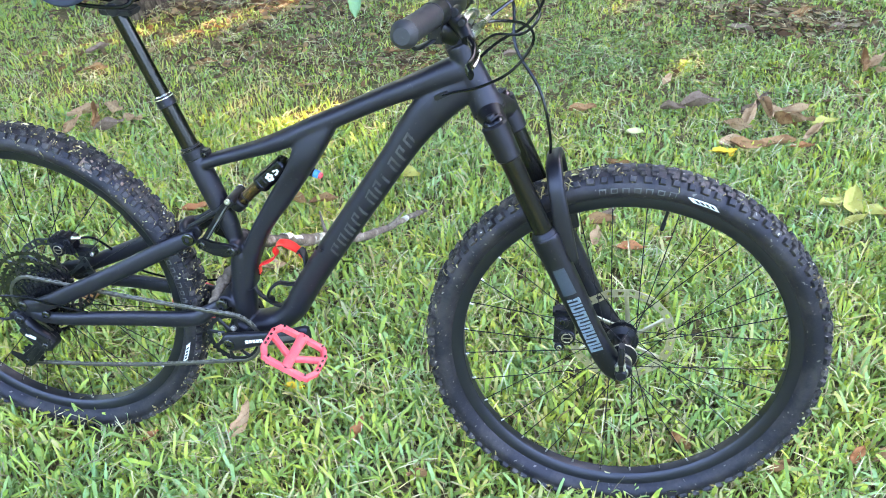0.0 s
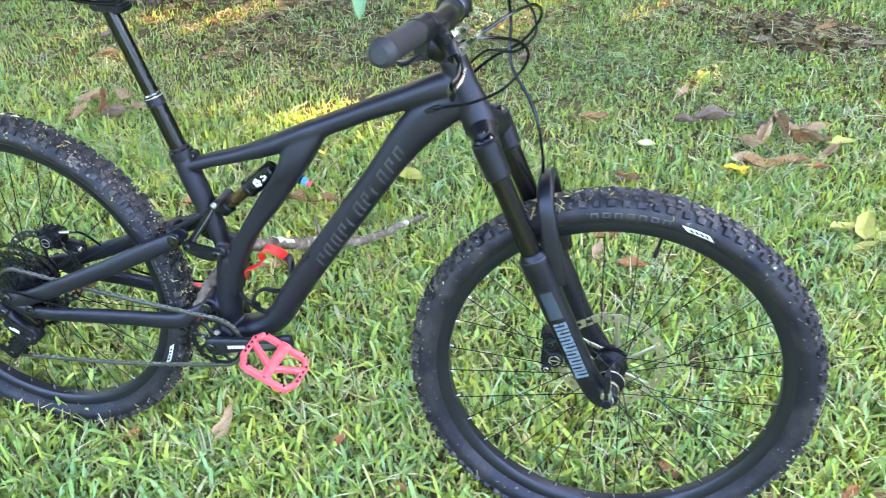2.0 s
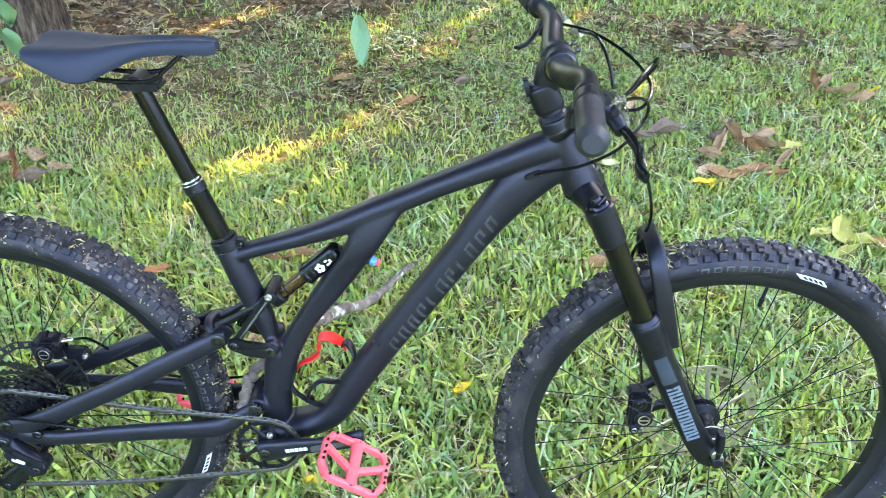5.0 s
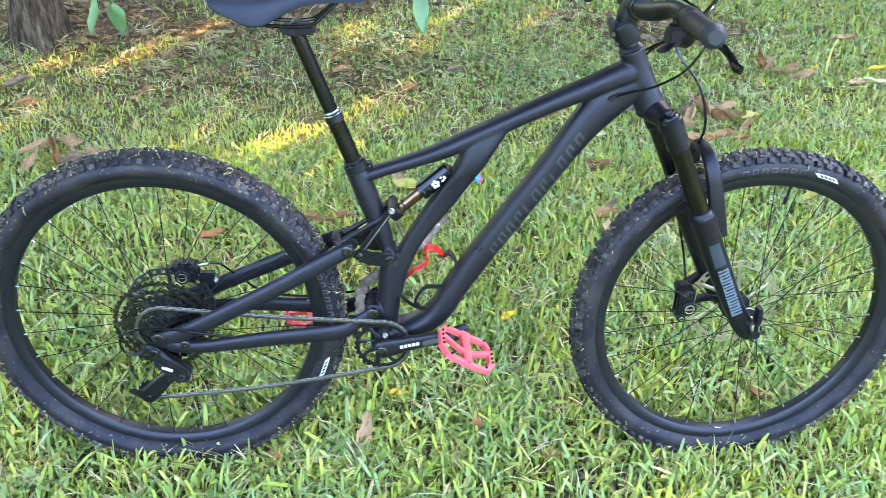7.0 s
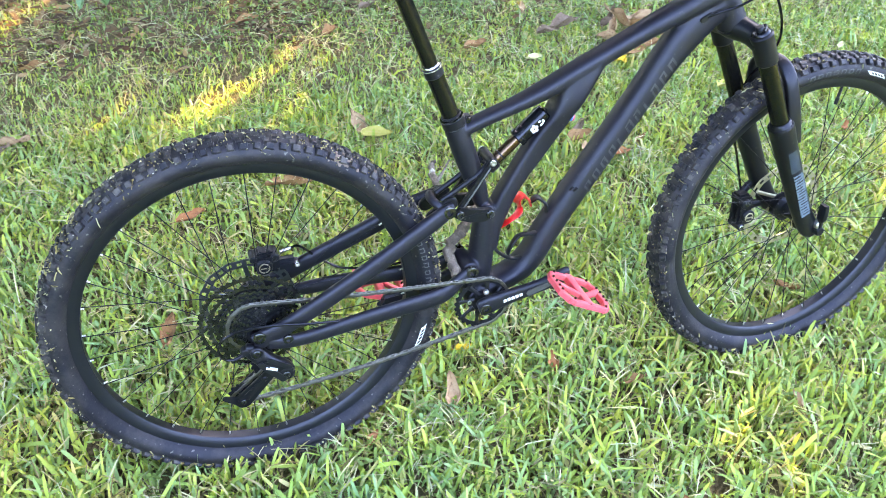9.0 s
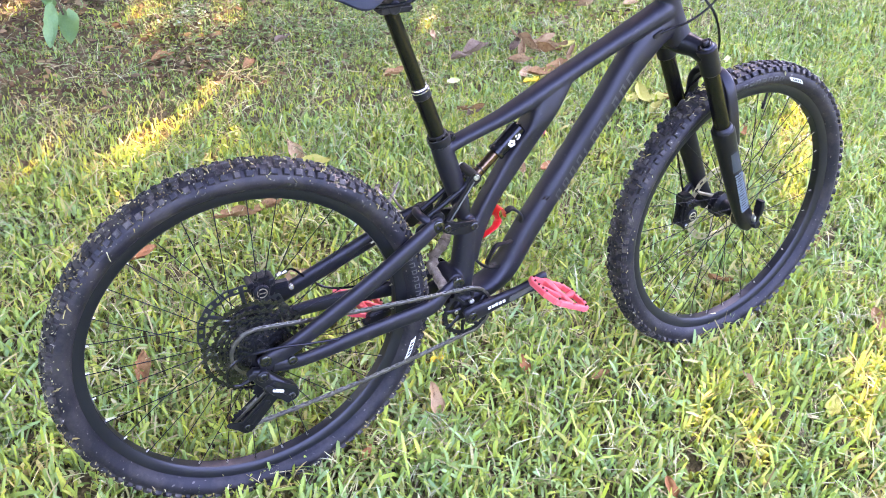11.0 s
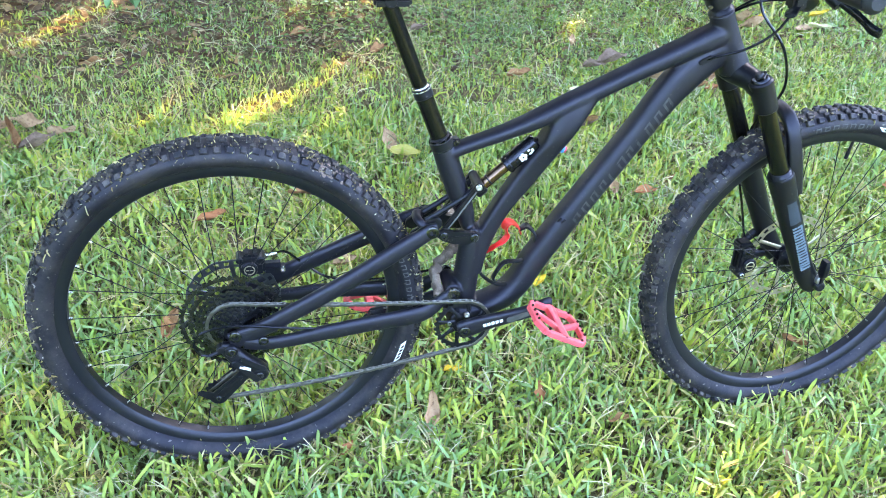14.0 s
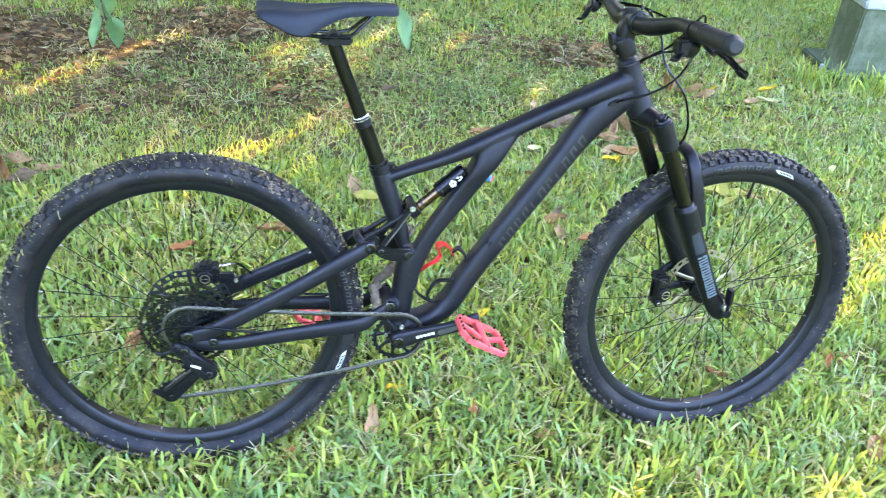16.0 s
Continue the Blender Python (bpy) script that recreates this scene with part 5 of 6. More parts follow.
        # brake lever, its clamp, reservoir and blade
        lever = bpart("brake_lever", [
            rod((0.9240, s * 0.2490, 0.6795), (0.9230, s * 0.2650, 0.6810), 0.0170, seg=20, bevel=0.002),
            sweep([(0.9320, s * 0.2570, 0.6750, 0.009, 0.010), (0.9460, s * 0.2590, 0.6660, 0.0095, 0.011), (0.9580, s * 0.2660, 0.6550, 0.0105, 0.012), (0.9650, s * 0.2780, 0.6460, 0.0085, 0.010)], 16, 5, ref=(0, 1, 0), power=3.0),
            rod((0.9440, s * 0.2460, 0.6790), (0.9440, s * 0.2720, 0.6810), 0.0065, seg=12, bevel=0.001),
            rod((0.9550, s * 0.2540, 0.6670), (0.9550, s * 0.2780, 0.6690), 0.0055, seg=12, bevel=0.001),
        ], BLACK, label="black hydraulic brake lever body")
        bpart("lever_reservoir", [sweep([(0.9540, s * 0.2620, 0.6650, 0.0085, 0.0085), (0.9580, s * 0.2360, 0.6650, 0.0090, 0.0095), (0.9600, s * 0.2060, 0.6630, 0.0075, 0.0080)], 14, 5, ref=(0, 0, 1))], SILVER, lever, "polished brake reservoir")
        bpart("lever_barrel", [sweep([(0.9660, s * 0.2720, 0.6520, 0.0075, 0.0075), (0.9700, s * 0.2410, 0.6510, 0.0070, 0.0070), (0.9740, s * 0.2060, 0.6510, 0.0045, 0.0045), (0.9770, s * 0.1810, 0.6520, 0.0038, 0.0038)], 14, 5, ref=(0, 0, 1))], SILVER, lever, "polished master cylinder")
        bpart("lever_blade", [sweep([(0.9660, s * 0.2800, 0.6500, 0.005, 0.006), (0.9770, s * 0.3000, 0.6420, 0.0048, 0.0070), (0.9800, s * 0.3260, 0.6350, 0.0045, 0.0070), (0.9780, s * 0.3480, 0.6310, 0.0048, 0.0082), (0.9840, s * 0.3640, 0.6280, 0.0042, 0.0075)], 12, 6, ref=(0, 0, 1))], GLOSS, lever, "gloss black lever blade")
        bpart("blade_edge", [wire([(0.9840, s * 0.2980, 0.6415), (0.9865, s * 0.3260, 0.6365), (0.9845, s * 0.3480, 0.6325)], 0.0016, 6, 5)], SILVER, lever)
    shifter = bpart("gear_shifter", [rod((0.918, -0.236, 0.652), (0.946, -0.234, 0.639), 0.0215, 0.0185, 20, 0.004), block((0.902, -0.256, 0.630), (0.928, -0.226, 0.662), None, 0.005)], BLACK, label="black gear shifter under the bar")
    bpart("shift_paddle", [sweep([(0.915, -0.246, 0.638, 0.004, 0.008), (0.898, -0.260, 0.630, 0.003, 0.010), (0.888, -0.272, 0.629, 0.003, 0.008)], 10, 4)], BLACK, shifter)
    dropper = bpart("dropper_lever", [rod((0.920, 0.240, 0.654), (0.940, 0.238, 0.645), 0.014, 0.012, 16, 0.003)], BLACK, label="black dropper lever under the bar")
    bpart("dropper_paddle", [sweep([(0.918, 0.234, 0.645, 0.004, 0.008), (0.898, 0.219, 0.630, 0.003, 0.010), (0.882, 0.209, 0.626, 0.003, 0.009)], 10, 4)], BLACK, dropper)
    # hoses and cables
    bpart("gear_cable", [wire([(0.941, -0.180, 0.656), (0.985, -0.120, 0.652), (1.022, -0.060, 0.630), (1.030, -0.035, 0.596), (0.998, -0.040, 0.550), (0.948, -0.039, 0.520), (0.904, -0.031, 0.505), (0.880, -0.025, 0.496)], 0.0024)], GLOSS, label="black gear cable")
    bpart("rear_brake_hose", [wire([(0.978, -0.144, 0.664), (1.008, -0.100, 0.680), (1.034, -0.040, 0.682), (1.040, 0.010, 0.652), (1.010, 0.030, 0.604), (0.960, 0.045, 0.567), (0.915, 0.040, 0.525), (0.880, 0.027, 0.497)], 0.0026)], GLOSS, label="black rear brake hose")
    bpart("front_brake_hose", [wire([(0.954, 0.148, 0.664), (0.975, 0.090, 0.668), (0.990, 0.040, 0.630), (0.998, 0.010, 0.570), (1.040, -0.015, 0.510), (1.060, -0.020, 0.440), (1.062, 0.010, 0.380), (1.058, 0.050, 0.320), (1.075, 0.088, 0.220), (1.100, 0.080, 0.120), (1.112, 0.060, 0.040)], 0.0026)], GLOSS, label="black front brake hose")
    bpart("dropper_cable", [wire([(0.916, 0.190, 0.660), (0.965, 0.130, 0.664), (1.015, 0.060, 0.650), (1.036, -0.010, 0.632), (1.015, -0.055, 0.615), (0.965, -0.020, 0.600), (0.920, 0.035, 0.550), (0.885, 0.027, 0.505)], 0.0024)], GLOSS, label="black dropper cable")


build_fork()
for piece in bike.children:      # the right end of the bar is built as it stands; the rest turns with the fork
    kind = piece.name.split(".")[0]
    if kind in ("fork_crown", "fork_lower", "front_axle", "front_brake_caliper", "stem", "front_brake_hose"):
        piece.matrix_basis = UP @ steer()
    elif piece.name in ("brake_lever.001", "dropper_lever"):
        piece.matrix_basis = UP @ steer(3) @ Matrix.Translation((0.001, -0.037, 0.0125))
    elif piece.name in ("brake_lever", "gear_shifter"):
        piece.matrix_basis = UP @ Matrix.Translation((0.001, 0.037, 0.0125))


# drivetrain
BB = (0.448, -0.038)


def gear(teeth, y, thick, r_in, arms=0, r_hub=0.0, pitch=0.0127, depth=0.0042):
    """A toothed ring of steel in the bike's plane, round the origin."""
    r = pitch / (2 * math.sin(math.pi / teeth))
    v, f = [], []
    per = 6
    n = teeth * per
    shape = (-1.0, -0.75, 0.6, 1.0, 0.6, -0.75)
    for i in range(n):
        a = 2 * math.pi * i / n
        ro = r + depth / 2 * shape[i % per]
        for yy in (y - thick / 2, y + thick / 2):
            for rr in (r_in, ro):
                v.append((rr * math.cos(a), yy, rr * math.sin(a)))
    for i in range(n):
        k, l = i * 4, ((i + 1) % n) * 4
        f += [(k, k + 1, l + 1, l), (k + 2, l + 2, l + 3, k + 3), (k + 1, k + 3, l + 3, l + 1), (k, l, l + 2, k + 2)]
    pieces = [(v, f)]
    for i in range(arms):
        a = 2 * math.pi * (i + 0.25) / arms
        p, q = np.array((r_hub * math.cos(a), y, r_hub * math.sin(a))), np.array(((r_in + 0.002) * math.cos(a + 0.25), y, (r_in + 0.002) * math.sin(a + 0.25)))
        pieces.append(sweep([(*p, 0.006, thick / 2), (*((p + q) / 2), 0.0045, thick / 2), (*q, 0.006, thick / 2)], 8, 3))
    return pieces, r


def moved(pieces, x, z):
    return [([(p[0] + x, p[1], p[2] + z) for p in v], f) for v, f in pieces]


def build_drive():
    cas = bpart("cassette", [turned([(0.012, -0.068), (0.019, -0.068), (0.020, -0.062), (0.020, -0.030), (0.012, -0.030)], 32)], BLACK, label="black twelve-speed cassette")
    sizes = (11, 13, 15, 17, 19, 22, 25, 28, 32, 36, 42, 50)
    chain_r, chain_y = 0.05, -0.05
    for i, t in enumerate(sizes):
        y = -0.0655 + 0.0036 * i
        r = 0.0127 / (2 * math.sin(math.pi / t))
        pieces, r = gear(t, y, 0.0019, max(0.0125, r - (0.0075 if i < 9 else 0.0085)), 5 if 3 < i < 9 else (7 if i >= 9 else 0), max(0.014, r - 0.030))
        bpart("sprocket", pieces, DARK_STEEL, cas, "", smooth=False)
        if t == 25:
            chain_r, chain_y = r, y
    # chainring and cranks
    ring, ring_r = gear(28, -0.0505, 0.0030, 0.0475, 0, 0.02)
    bpart("chainring", moved(ring + [sweep([(0.020 * math.cos(a), -0.0525, 0.020 * math.sin(a), 0.0075, 0.003), (0.036 * math.cos(a + 0.1), -0.0525, 0.036 * math.sin(a + 0.1), 0.0036, 0.0025), (0.0500 * math.cos(a + 0.2), -0.0515, 0.0500 * math.sin(a + 0.2), 0.006, 0.002)], 10, 4) for a in [2 * math.pi * (k + 0.5) / 8 for k in range(8)]], *BB), BLACK, label="black steel chainring")
    px, pz = 0.614, 0.012
    for s in (-1, 1):
        ex, ez = (px, pz) if s < 0 else (2 * BB[0] - px, 2 * BB[1] - pz)
        y0, y1 = s * 0.066, s * 0.076
        arm = bpart("crank_arm", [sweep([(BB[0] - 0.012 * (1 if s < 0 else -1), y0, BB[1] - 0.004 * (1 if s < 0 else -1), 0.015, 0.0075), (BB[0], y0, BB[1], 0.0205, 0.0085), (BB[0] + 0.3 * (ex - BB[0]), y0 + 0.2 * (y1 - y0), BB[1] + 0.3 * (ez - BB[1]), 0.0165, 0.0085), (BB[0] + 0.7 * (ex - BB[0]), y1, BB[1] + 0.7 * (ez - BB[1]), 0.0140, 0.0080), (ex, y1, ez, 0.0165, 0.0080), (ex + 0.008 * (1 if s < 0 else -1), y1, ez + 0.002, 0.0125, 0.0070)], 18, 6, power=3.0)], PAINT, label="black crank arm")
        bolt("crank_bolt", (BB[0], s * 0.0765, BB[1]), 0.011, s, arm, DARK_STEEL)
        if s < 0:
            bolt("ring_bolt", (BB[0] + 0.006, -0.0600, BB[1] + 0.028), 0.0055, s, arm, SILVER)
            bolt("ring_bolt", (BB[0] - 0.028, -0.0560, BB[1] + 0.008), 0.0045, s, arm, SILVER)
            u = np.array((ex - BB[0], ez - BB[1])) / math.hypot(ex - BB[0], ez - BB[1])
            nn = np.array((-u[1], u[0]))
            for k in range(5):
                c0 = np.array(BB) + u * (0.038 + 0.0085 * k)
                q = [c0 - nn * 0.0035, c0 + u * 0.0065 - nn * 0.0035, c0 + u * 0.0070 + nn * 0.0035, c0 + u * 0.0005 + nn * 0.0035]
                t0 = (0.041 + 0.0085 * k) / 0.173
                face = -0.0748 - (0.002 * t0 / 0.3 if t0 < 0.3 else 0.002 + 0.008 * (t0 - 0.3) / 0.4)
                v = [(p[0], yy, p[1]) for yy in (face, face + 0.004) for p in q]
                bpart("crank_print", [(v, [(0, 1, 2, 3), (7, 6, 5, 4), (0, 4, 5, 1), (1, 5, 6, 2), (2, 6, 7, 3), (3, 7, 4, 0)])], WHITE, arm, smooth=False)
            c0, c1 = np.array(BB) + u * 0.092, np.array(BB) + u * 0.150
            bpart("crank_recess", [plate(stadium(c0, c1, 0.0065, 0.0055), -0.0826, -0.0846)], CRANK_GREY, arm, "worn grey recess of the crank arm")
        pedal(ex, ez, s)
    # chain: two straight runs, round the sprocket and ring
    def link_mesh(outer):
        half, y = 0.0064, 0.0032 if outer else 0.0020
        pieces = []
        for sy in (-1, 1):
            o = []
            for k in range(10):
                a = 2 * math.pi * k / 10
                x = math.cos(a) * 0.0042
                o.append((x + math.copysign(half, x), math.sin(a) * 0.0042 * (1.0 if k not in (2, 3, 7, 8) else 0.82)))
            pieces.append(plate(o, sy * y - 0.0006, sy * y + 0.0006))
        pieces.append(rod((half, -y - 0.0008, 0), (half, y + 0.0008, 0), 0.0030, seg=8))
        me = joined("chain_link", pieces)
        me.materials.append(CHAIN_STEEL)
        return me

    kinds = [link_mesh(True), link_mesh(False)]
    jw = (-0.041, -0.154)
    upper = (0.004, -0.078)
    path = []
    for a in np.linspace(-1.2, 1.45, 18):      # round the ring's front
        path.append((BB[0] + ring_r * math.cos(a), -0.0505, BB[1] + ring_r * math.sin(a)))
    for s in np.linspace(0.02, 0.98, 30):
        path.append(((BB[0] + ring_r * math.cos(1.45)) * (1 - s), -0.0505 + (chain_y + 0.0505) * s, (BB[1] + ring_r * math.sin(1.45)) * (1 - s) + chain_r * s - 0.004 * math.sin(math.pi * s)))
    for a in np.linspace(1.6, 4.2, 12):
        path.append((chain_r * math.cos(a), chain_y, chain_r * math.sin(a)))
    for s in np.linspace(0.15, 1, 4):
        path.append((chain_r * math.cos(4.2) * (1 - s) + (upper[0] + 0.020) * s, chain_y, chain_r * math.sin(4.2) * (1 - s) + upper[1] * s))
    for s in np.linspace(0.1, 0.95, 6):
        path.append(((upper[0] + 0.018) * (1 - s) + (jw[0] - 0.020) * s, chain_y, (upper[1] - 0.01) * (1 - s) + jw[1] * s))
    for a in np.linspace(3.3, 4.9, 4):
        path.append((jw[0] + 0.021 * math.cos(a), chain_y, jw[1] + 0.021 * math.sin(a)))
    end = path[0]
    for s in np.linspace(0.06, 1, 30):
        path.append((jw[0] * (1 - s) + end[0] * s, chain_y + (-0.0505 - chain_y) * s, (jw[1] - 0.021) * (1 - s) + end[2] * s - 0.010 * math.sin(math.pi * s)))
    p = np.array(path)
    seg = np.linalg.norm(np.diff(p, axis=0), axis=1)
    acc = np.concatenate([[0], np.cumsum(seg)])
    count = int(acc[-1] / 0.0127)
    chain = bpart("chain", [rod((BB[0] + ring_r, -0.053, BB[1]), (BB[0] + ring_r, -0.048, BB[1]), 0.002, seg=6)], CHAIN_STEEL, label="dusty steel bicycle chain")
    at = lambda s: np.array([np.interp(s, acc, p[:, k]) for k in range(3)])
    for i in range(count):
        a, b = at(i * 0.0127), at((i + 1) * 0.0127)
        w = math.atan2(b[2] - a[2], b[0] - a[0])
        c = (a + b) / 2
        obj("chain_link", kinds[i % 2], None, chain, Matrix.Translation(c) @ Matrix.Rotation(-w, 4, "Y"))
    # derailleur
    rd = bpart("rear_derailleur", [
        sweep([(-0.026, -0.080, -0.018, 0.010, 0.008), (-0.012, -0.082, -0.026, 0.0150, 0.010), (0.006, -0.086, -0.044, 0.0165, 0.012), (0.022, -0.089, -0.060, 0.0180, 0.0125), (0.040, -0.088, -0.074, 0.0175, 0.0115), (0.052, -0.084, -0.082, 0.0120, 0.010)], 18, 5, power=4.0),
        rod((0.043, -0.101, -0.080), (0.043, -0.064, -0.080), 0.0160, seg=24, bevel=0.004),
        rod((-0.006, -0.096, -0.024), (-0.006, -0.068, -0.024), 0.0125, seg=18, bevel=0.002), rod((-0.026, -0.090, -0.022), (-0.026, -0.074, -0.022), 0.0080, seg=14, bevel=0.0015),
        plate([(0.000, -0.042), (0.012, -0.040), (0.044, -0.056), (0.056, -0.066), (0.056, -0.080), (0.044, -0.090), (0.024, -0.082), (0.006, -0.062)], -0.094, -0.1005),
        plate([(-0.014, -0.034), (0.000, -0.038), (0.020, -0.074), (0.030, -0.092), (0.018, -0.088), (0.000, -0.064)], -0.072, -0.0925),
        rod((-0.030, -0.086, -0.027), (-0.048, -0.088, -0.033), 0.0042, 0.0030, 10, 0.0008)], BLACK, label="black rear derailleur")
    bpart("derailleur_link", [plate(stadium((-0.002, -0.046), (0.036, -0.088), 0.0058, 0.0062), -0.099, -0.1035), plate(stadium((0.014, -0.040), (0.050, -0.064), 0.0042, 0.0048), -0.0985, -0.1025)], RIM, rd, "dull black parallelogram link")
    bolt("derailleur_bolt", (-0.006, -0.0965, -0.024), 0.0078, -1, rd)
    bolt("derailleur_bolt", (0.043, -0.1020, -0.080), 0.0068, -1, rd)
    bpart("derailleur_print", [([(0.006 + dx, yy, -0.0560 + dz) for yy in (-0.1046, -0.098) for dx, dz in ((0, 0), (0.020, -0.0085), (0.0208, -0.0040), (0.0008, 0.0045))], [(0, 1, 2, 3), (7, 6, 5, 4), (0, 4, 5, 1), (1, 5, 6, 2), (2, 6, 7, 3), (3, 7, 4, 0)])], WHITE, rd, "pale print on the derailleur", smooth=False)
    cage = bpart("derailleur_cage", [
        plate(stadium((0.024, -0.090), (-0.041, -0.154), 0.0105, 0.0165), -0.064, -0.0672),
        plate(stadium((-0.041, -0.156), (-0.074, -0.140), 0.0120, 0.0055), -0.064, -0.0672),
        plate(stadium((0.004, -0.108), (-0.032, -0.144), 0.0050, 0.0080), -0.0672, -0.0690),
        plate(stadium((0.022, -0.092), (-0.041, -0.154), 0.0095, 0.0150), -0.0345, -0.037)], BLACK, label="black derailleur cage")
    bolt("cage_bolt", (jw[0], -0.0695, jw[1]), 0.0055, -1, cage, DARK_STEEL)
    for x, z in ((0.008, -0.090), jw):
        g, _ = gear(12, chain_y, 0.0022, 0.008, 4, 0.004)
        bpart("jockey_wheel", moved(g + [rod((0, -0.066, 0), (0, -0.034, 0), 0.006, seg=12)], x, z), BLACK, cage, "", smooth=False)
    bpart("rear_gear_cable", [wire([(0.150, -0.082, 0.006), (0.085, -0.092, 0.022), (0.025, -0.094, 0.033), (-0.031, -0.094, 0.032), (-0.062, -0.092, 0.020), (-0.072, -0.091, -0.004), (-0.064, -0.090, -0.026), (-0.046, -0.088, -0.033)], 0.0024)], GLOSS, label="black cable loop to the derailleur")
    cal = bpart("rear_brake_caliper", [
        block((0.018, 0.026, 0.066), (0.066, 0.038, 0.104), Matrix.Identity(4), 0.005), block((0.020, 0.048, 0.068), (0.066, 0.062, 0.104), Matrix.Identity(4), 0.005), block((0.022, 0.030, 0.096), (0.060, 0.060, 0.108), None, 0.004),
        rod((0.036, 0.020, 0.082), (0.036, 0.064, 0.082), 0.0160, seg=22, bevel=0.002), rod((0.058, 0.024, 0.098), (0.058, 0.060, 0.098), 0.0085, seg=16, bevel=0.002), rod((0.018, 0.028, 0.098), (0.018, 0.060, 0.098), 0.0070, seg=14, bevel=0.0015),
        ], BLACK, label="black rear brake caliper")
    bpart("caliper_mount", [block((0.058, 0.040, 0.052), (0.104, 0.068, 0.078), None, 0.008)], RIM, cal)
    for k in range(2):
        bpart("cooling_fin", [block((0.028 + 0.016 * k, 0.032, 0.104), (0.037 + 0.016 * k, 0.058, 0.111), None, 0.002)], RIM, cal)
    bpart("piston_ring", [turned([(0.0085, 0.0192), (0.0102, 0.0188), (0.0108, 0.0198), (0.0085, 0.0205)], 22, True, (0.036, 0, 0.082)), block((0.029, 0.0188, 0.081), (0.043, 0.0196, 0.083), None, 0.0002)], DISC_STEEL, cal, "grey ring printed on the caliper")
    bolt("caliper_bolt", (0.100, 0.039, 0.066), 0.0055, -1, cal, SILVER)
    bpart("hose_fitting", [rod((0.068, 0.030, 0.108), (0.090, 0.034, 0.110), 0.0042, seg=10, bevel=0.001)], SILVER, cal, "silver hose fitting")
    bpart("rear_hose", [wire([(0.088, 0.034, 0.110), (0.110, 0.052, 0.098), (0.150, 0.070, 0.050), (0.20, 0.066, 0.020), (0.30, 0.060, 0.014), (0.41, 0.045, 0.038)], 0.0025)], GLOSS, label="black rear brake hose along the stay")


def pedal(x, z, s):
    """A flat nylon pedal: a pierced platform with pins, tipped about its axle."""
    tip = 27.0 if s < 0 else 20.0
    m = Matrix.Translation((x, 0, z)) @ Matrix.Rotation(radians(tip), 4, "Y")
    w = 0.0545
    far = lambda y: 0.0920 + 0.84 * (y - 0.0920)
    ring = [(-0.036, 0.0920), (-0.046, 0.0965), (-w, 0.1188), (-w, 0.1747), (-0.044, 0.2015), (-0.033, 0.2060), (0.033, 0.2060), (0.044, 0.2015), (w, 0.1747), (w, 0.1188), (0.046, 0.0965), (0.036, 0.0920)]
    pieces = []
    for (ax, ay), (bx, by) in zip(ring, ring[1:] + ring[:1]):
        ux, uy = (bx - ax) * 0.06, (by - ay) * 0.06
        pieces.append(sweep([(ax - ux, s * far(ay - uy), 0, 0.0058, 0.0066), ((ax + bx) / 2, s * far((ay + by) / 2), 0, 0.0054, 0.0062), (bx + ux, s * far(by + uy), 0, 0.0058, 0.0066)], 10, 2, ref=(0, 0, 1), power=4.0))
    pieces.append(sweep([(0, s * 0.0875, 0, 0.0115, 0.0085), (0, s * far(0.1479), 0, 0.0095, 0.0078), (0, s * far(0.2082), 0, 0.0105, 0.0080)], 12, 3, ref=(0, 0, 1), power=3.0))
    for a, b in (((-w, s * far(0.1278)), (0, s * far(0.1702))), ((w, s * far(0.1278)), (0, s * far(0.1702)))):
        pieces.append(sweep([(a[0], a[1], 0, 0.0075, 0.006), ((a[0] + b[0]) / 2, (a[1] + b[1]) / 2, 0, 0.006, 0.0055), (b[0], b[1], 0, 0.0075, 0.006)], 10, 3, ref=(0, 0, 1), power=3.0))
    pieces = [([tuple(m @ Vector(p)) for p in v], f) for v, f in pieces]
    ped = bpart("pedal", pieces, PINK, label="coral red nylon flat pedal")
    bpart("pedal_axle", [([tuple(m @ Vector(p)) for p in v], f) for v, f in [rod((0, s * 0.0831, 0), (0, s * 0.0965, 0), 0.0085, seg=14, bevel=0.001)]], DARK_STEEL, ped)
    bpart("pedal_end_cap", [([tuple(m @ Vector(p)) for p in v], f) for v, f in [rod((0, s * far(0.2038), 0), (0, s * far(0.2110), 0), 0.0068, seg=12, bevel=0.001)]], BLACK, ped)
    pin = joined("pedal_pin", [rod((0, 0, -0.0098), (0, 0, 0.0098), 0.0024, seg=6)])
    pin.materials.append(DARK_STEEL)
    for px, py in ((-w, 0.1211), (-w, 0.1389), (-w, 0.1568), (-w, 0.1725), (w, 0.1211), (w, 0.1389), (w, 0.1568), (w, 0.1725), (-0.038, 0.2038), (0.038, 0.2038), (-0.041, 0.0942), (0.041, 0.0942)):
        obj("pedal_pin", pin, None, ped, m @ Matrix.Translation((px, s * far(py), 0)))


build_drive()


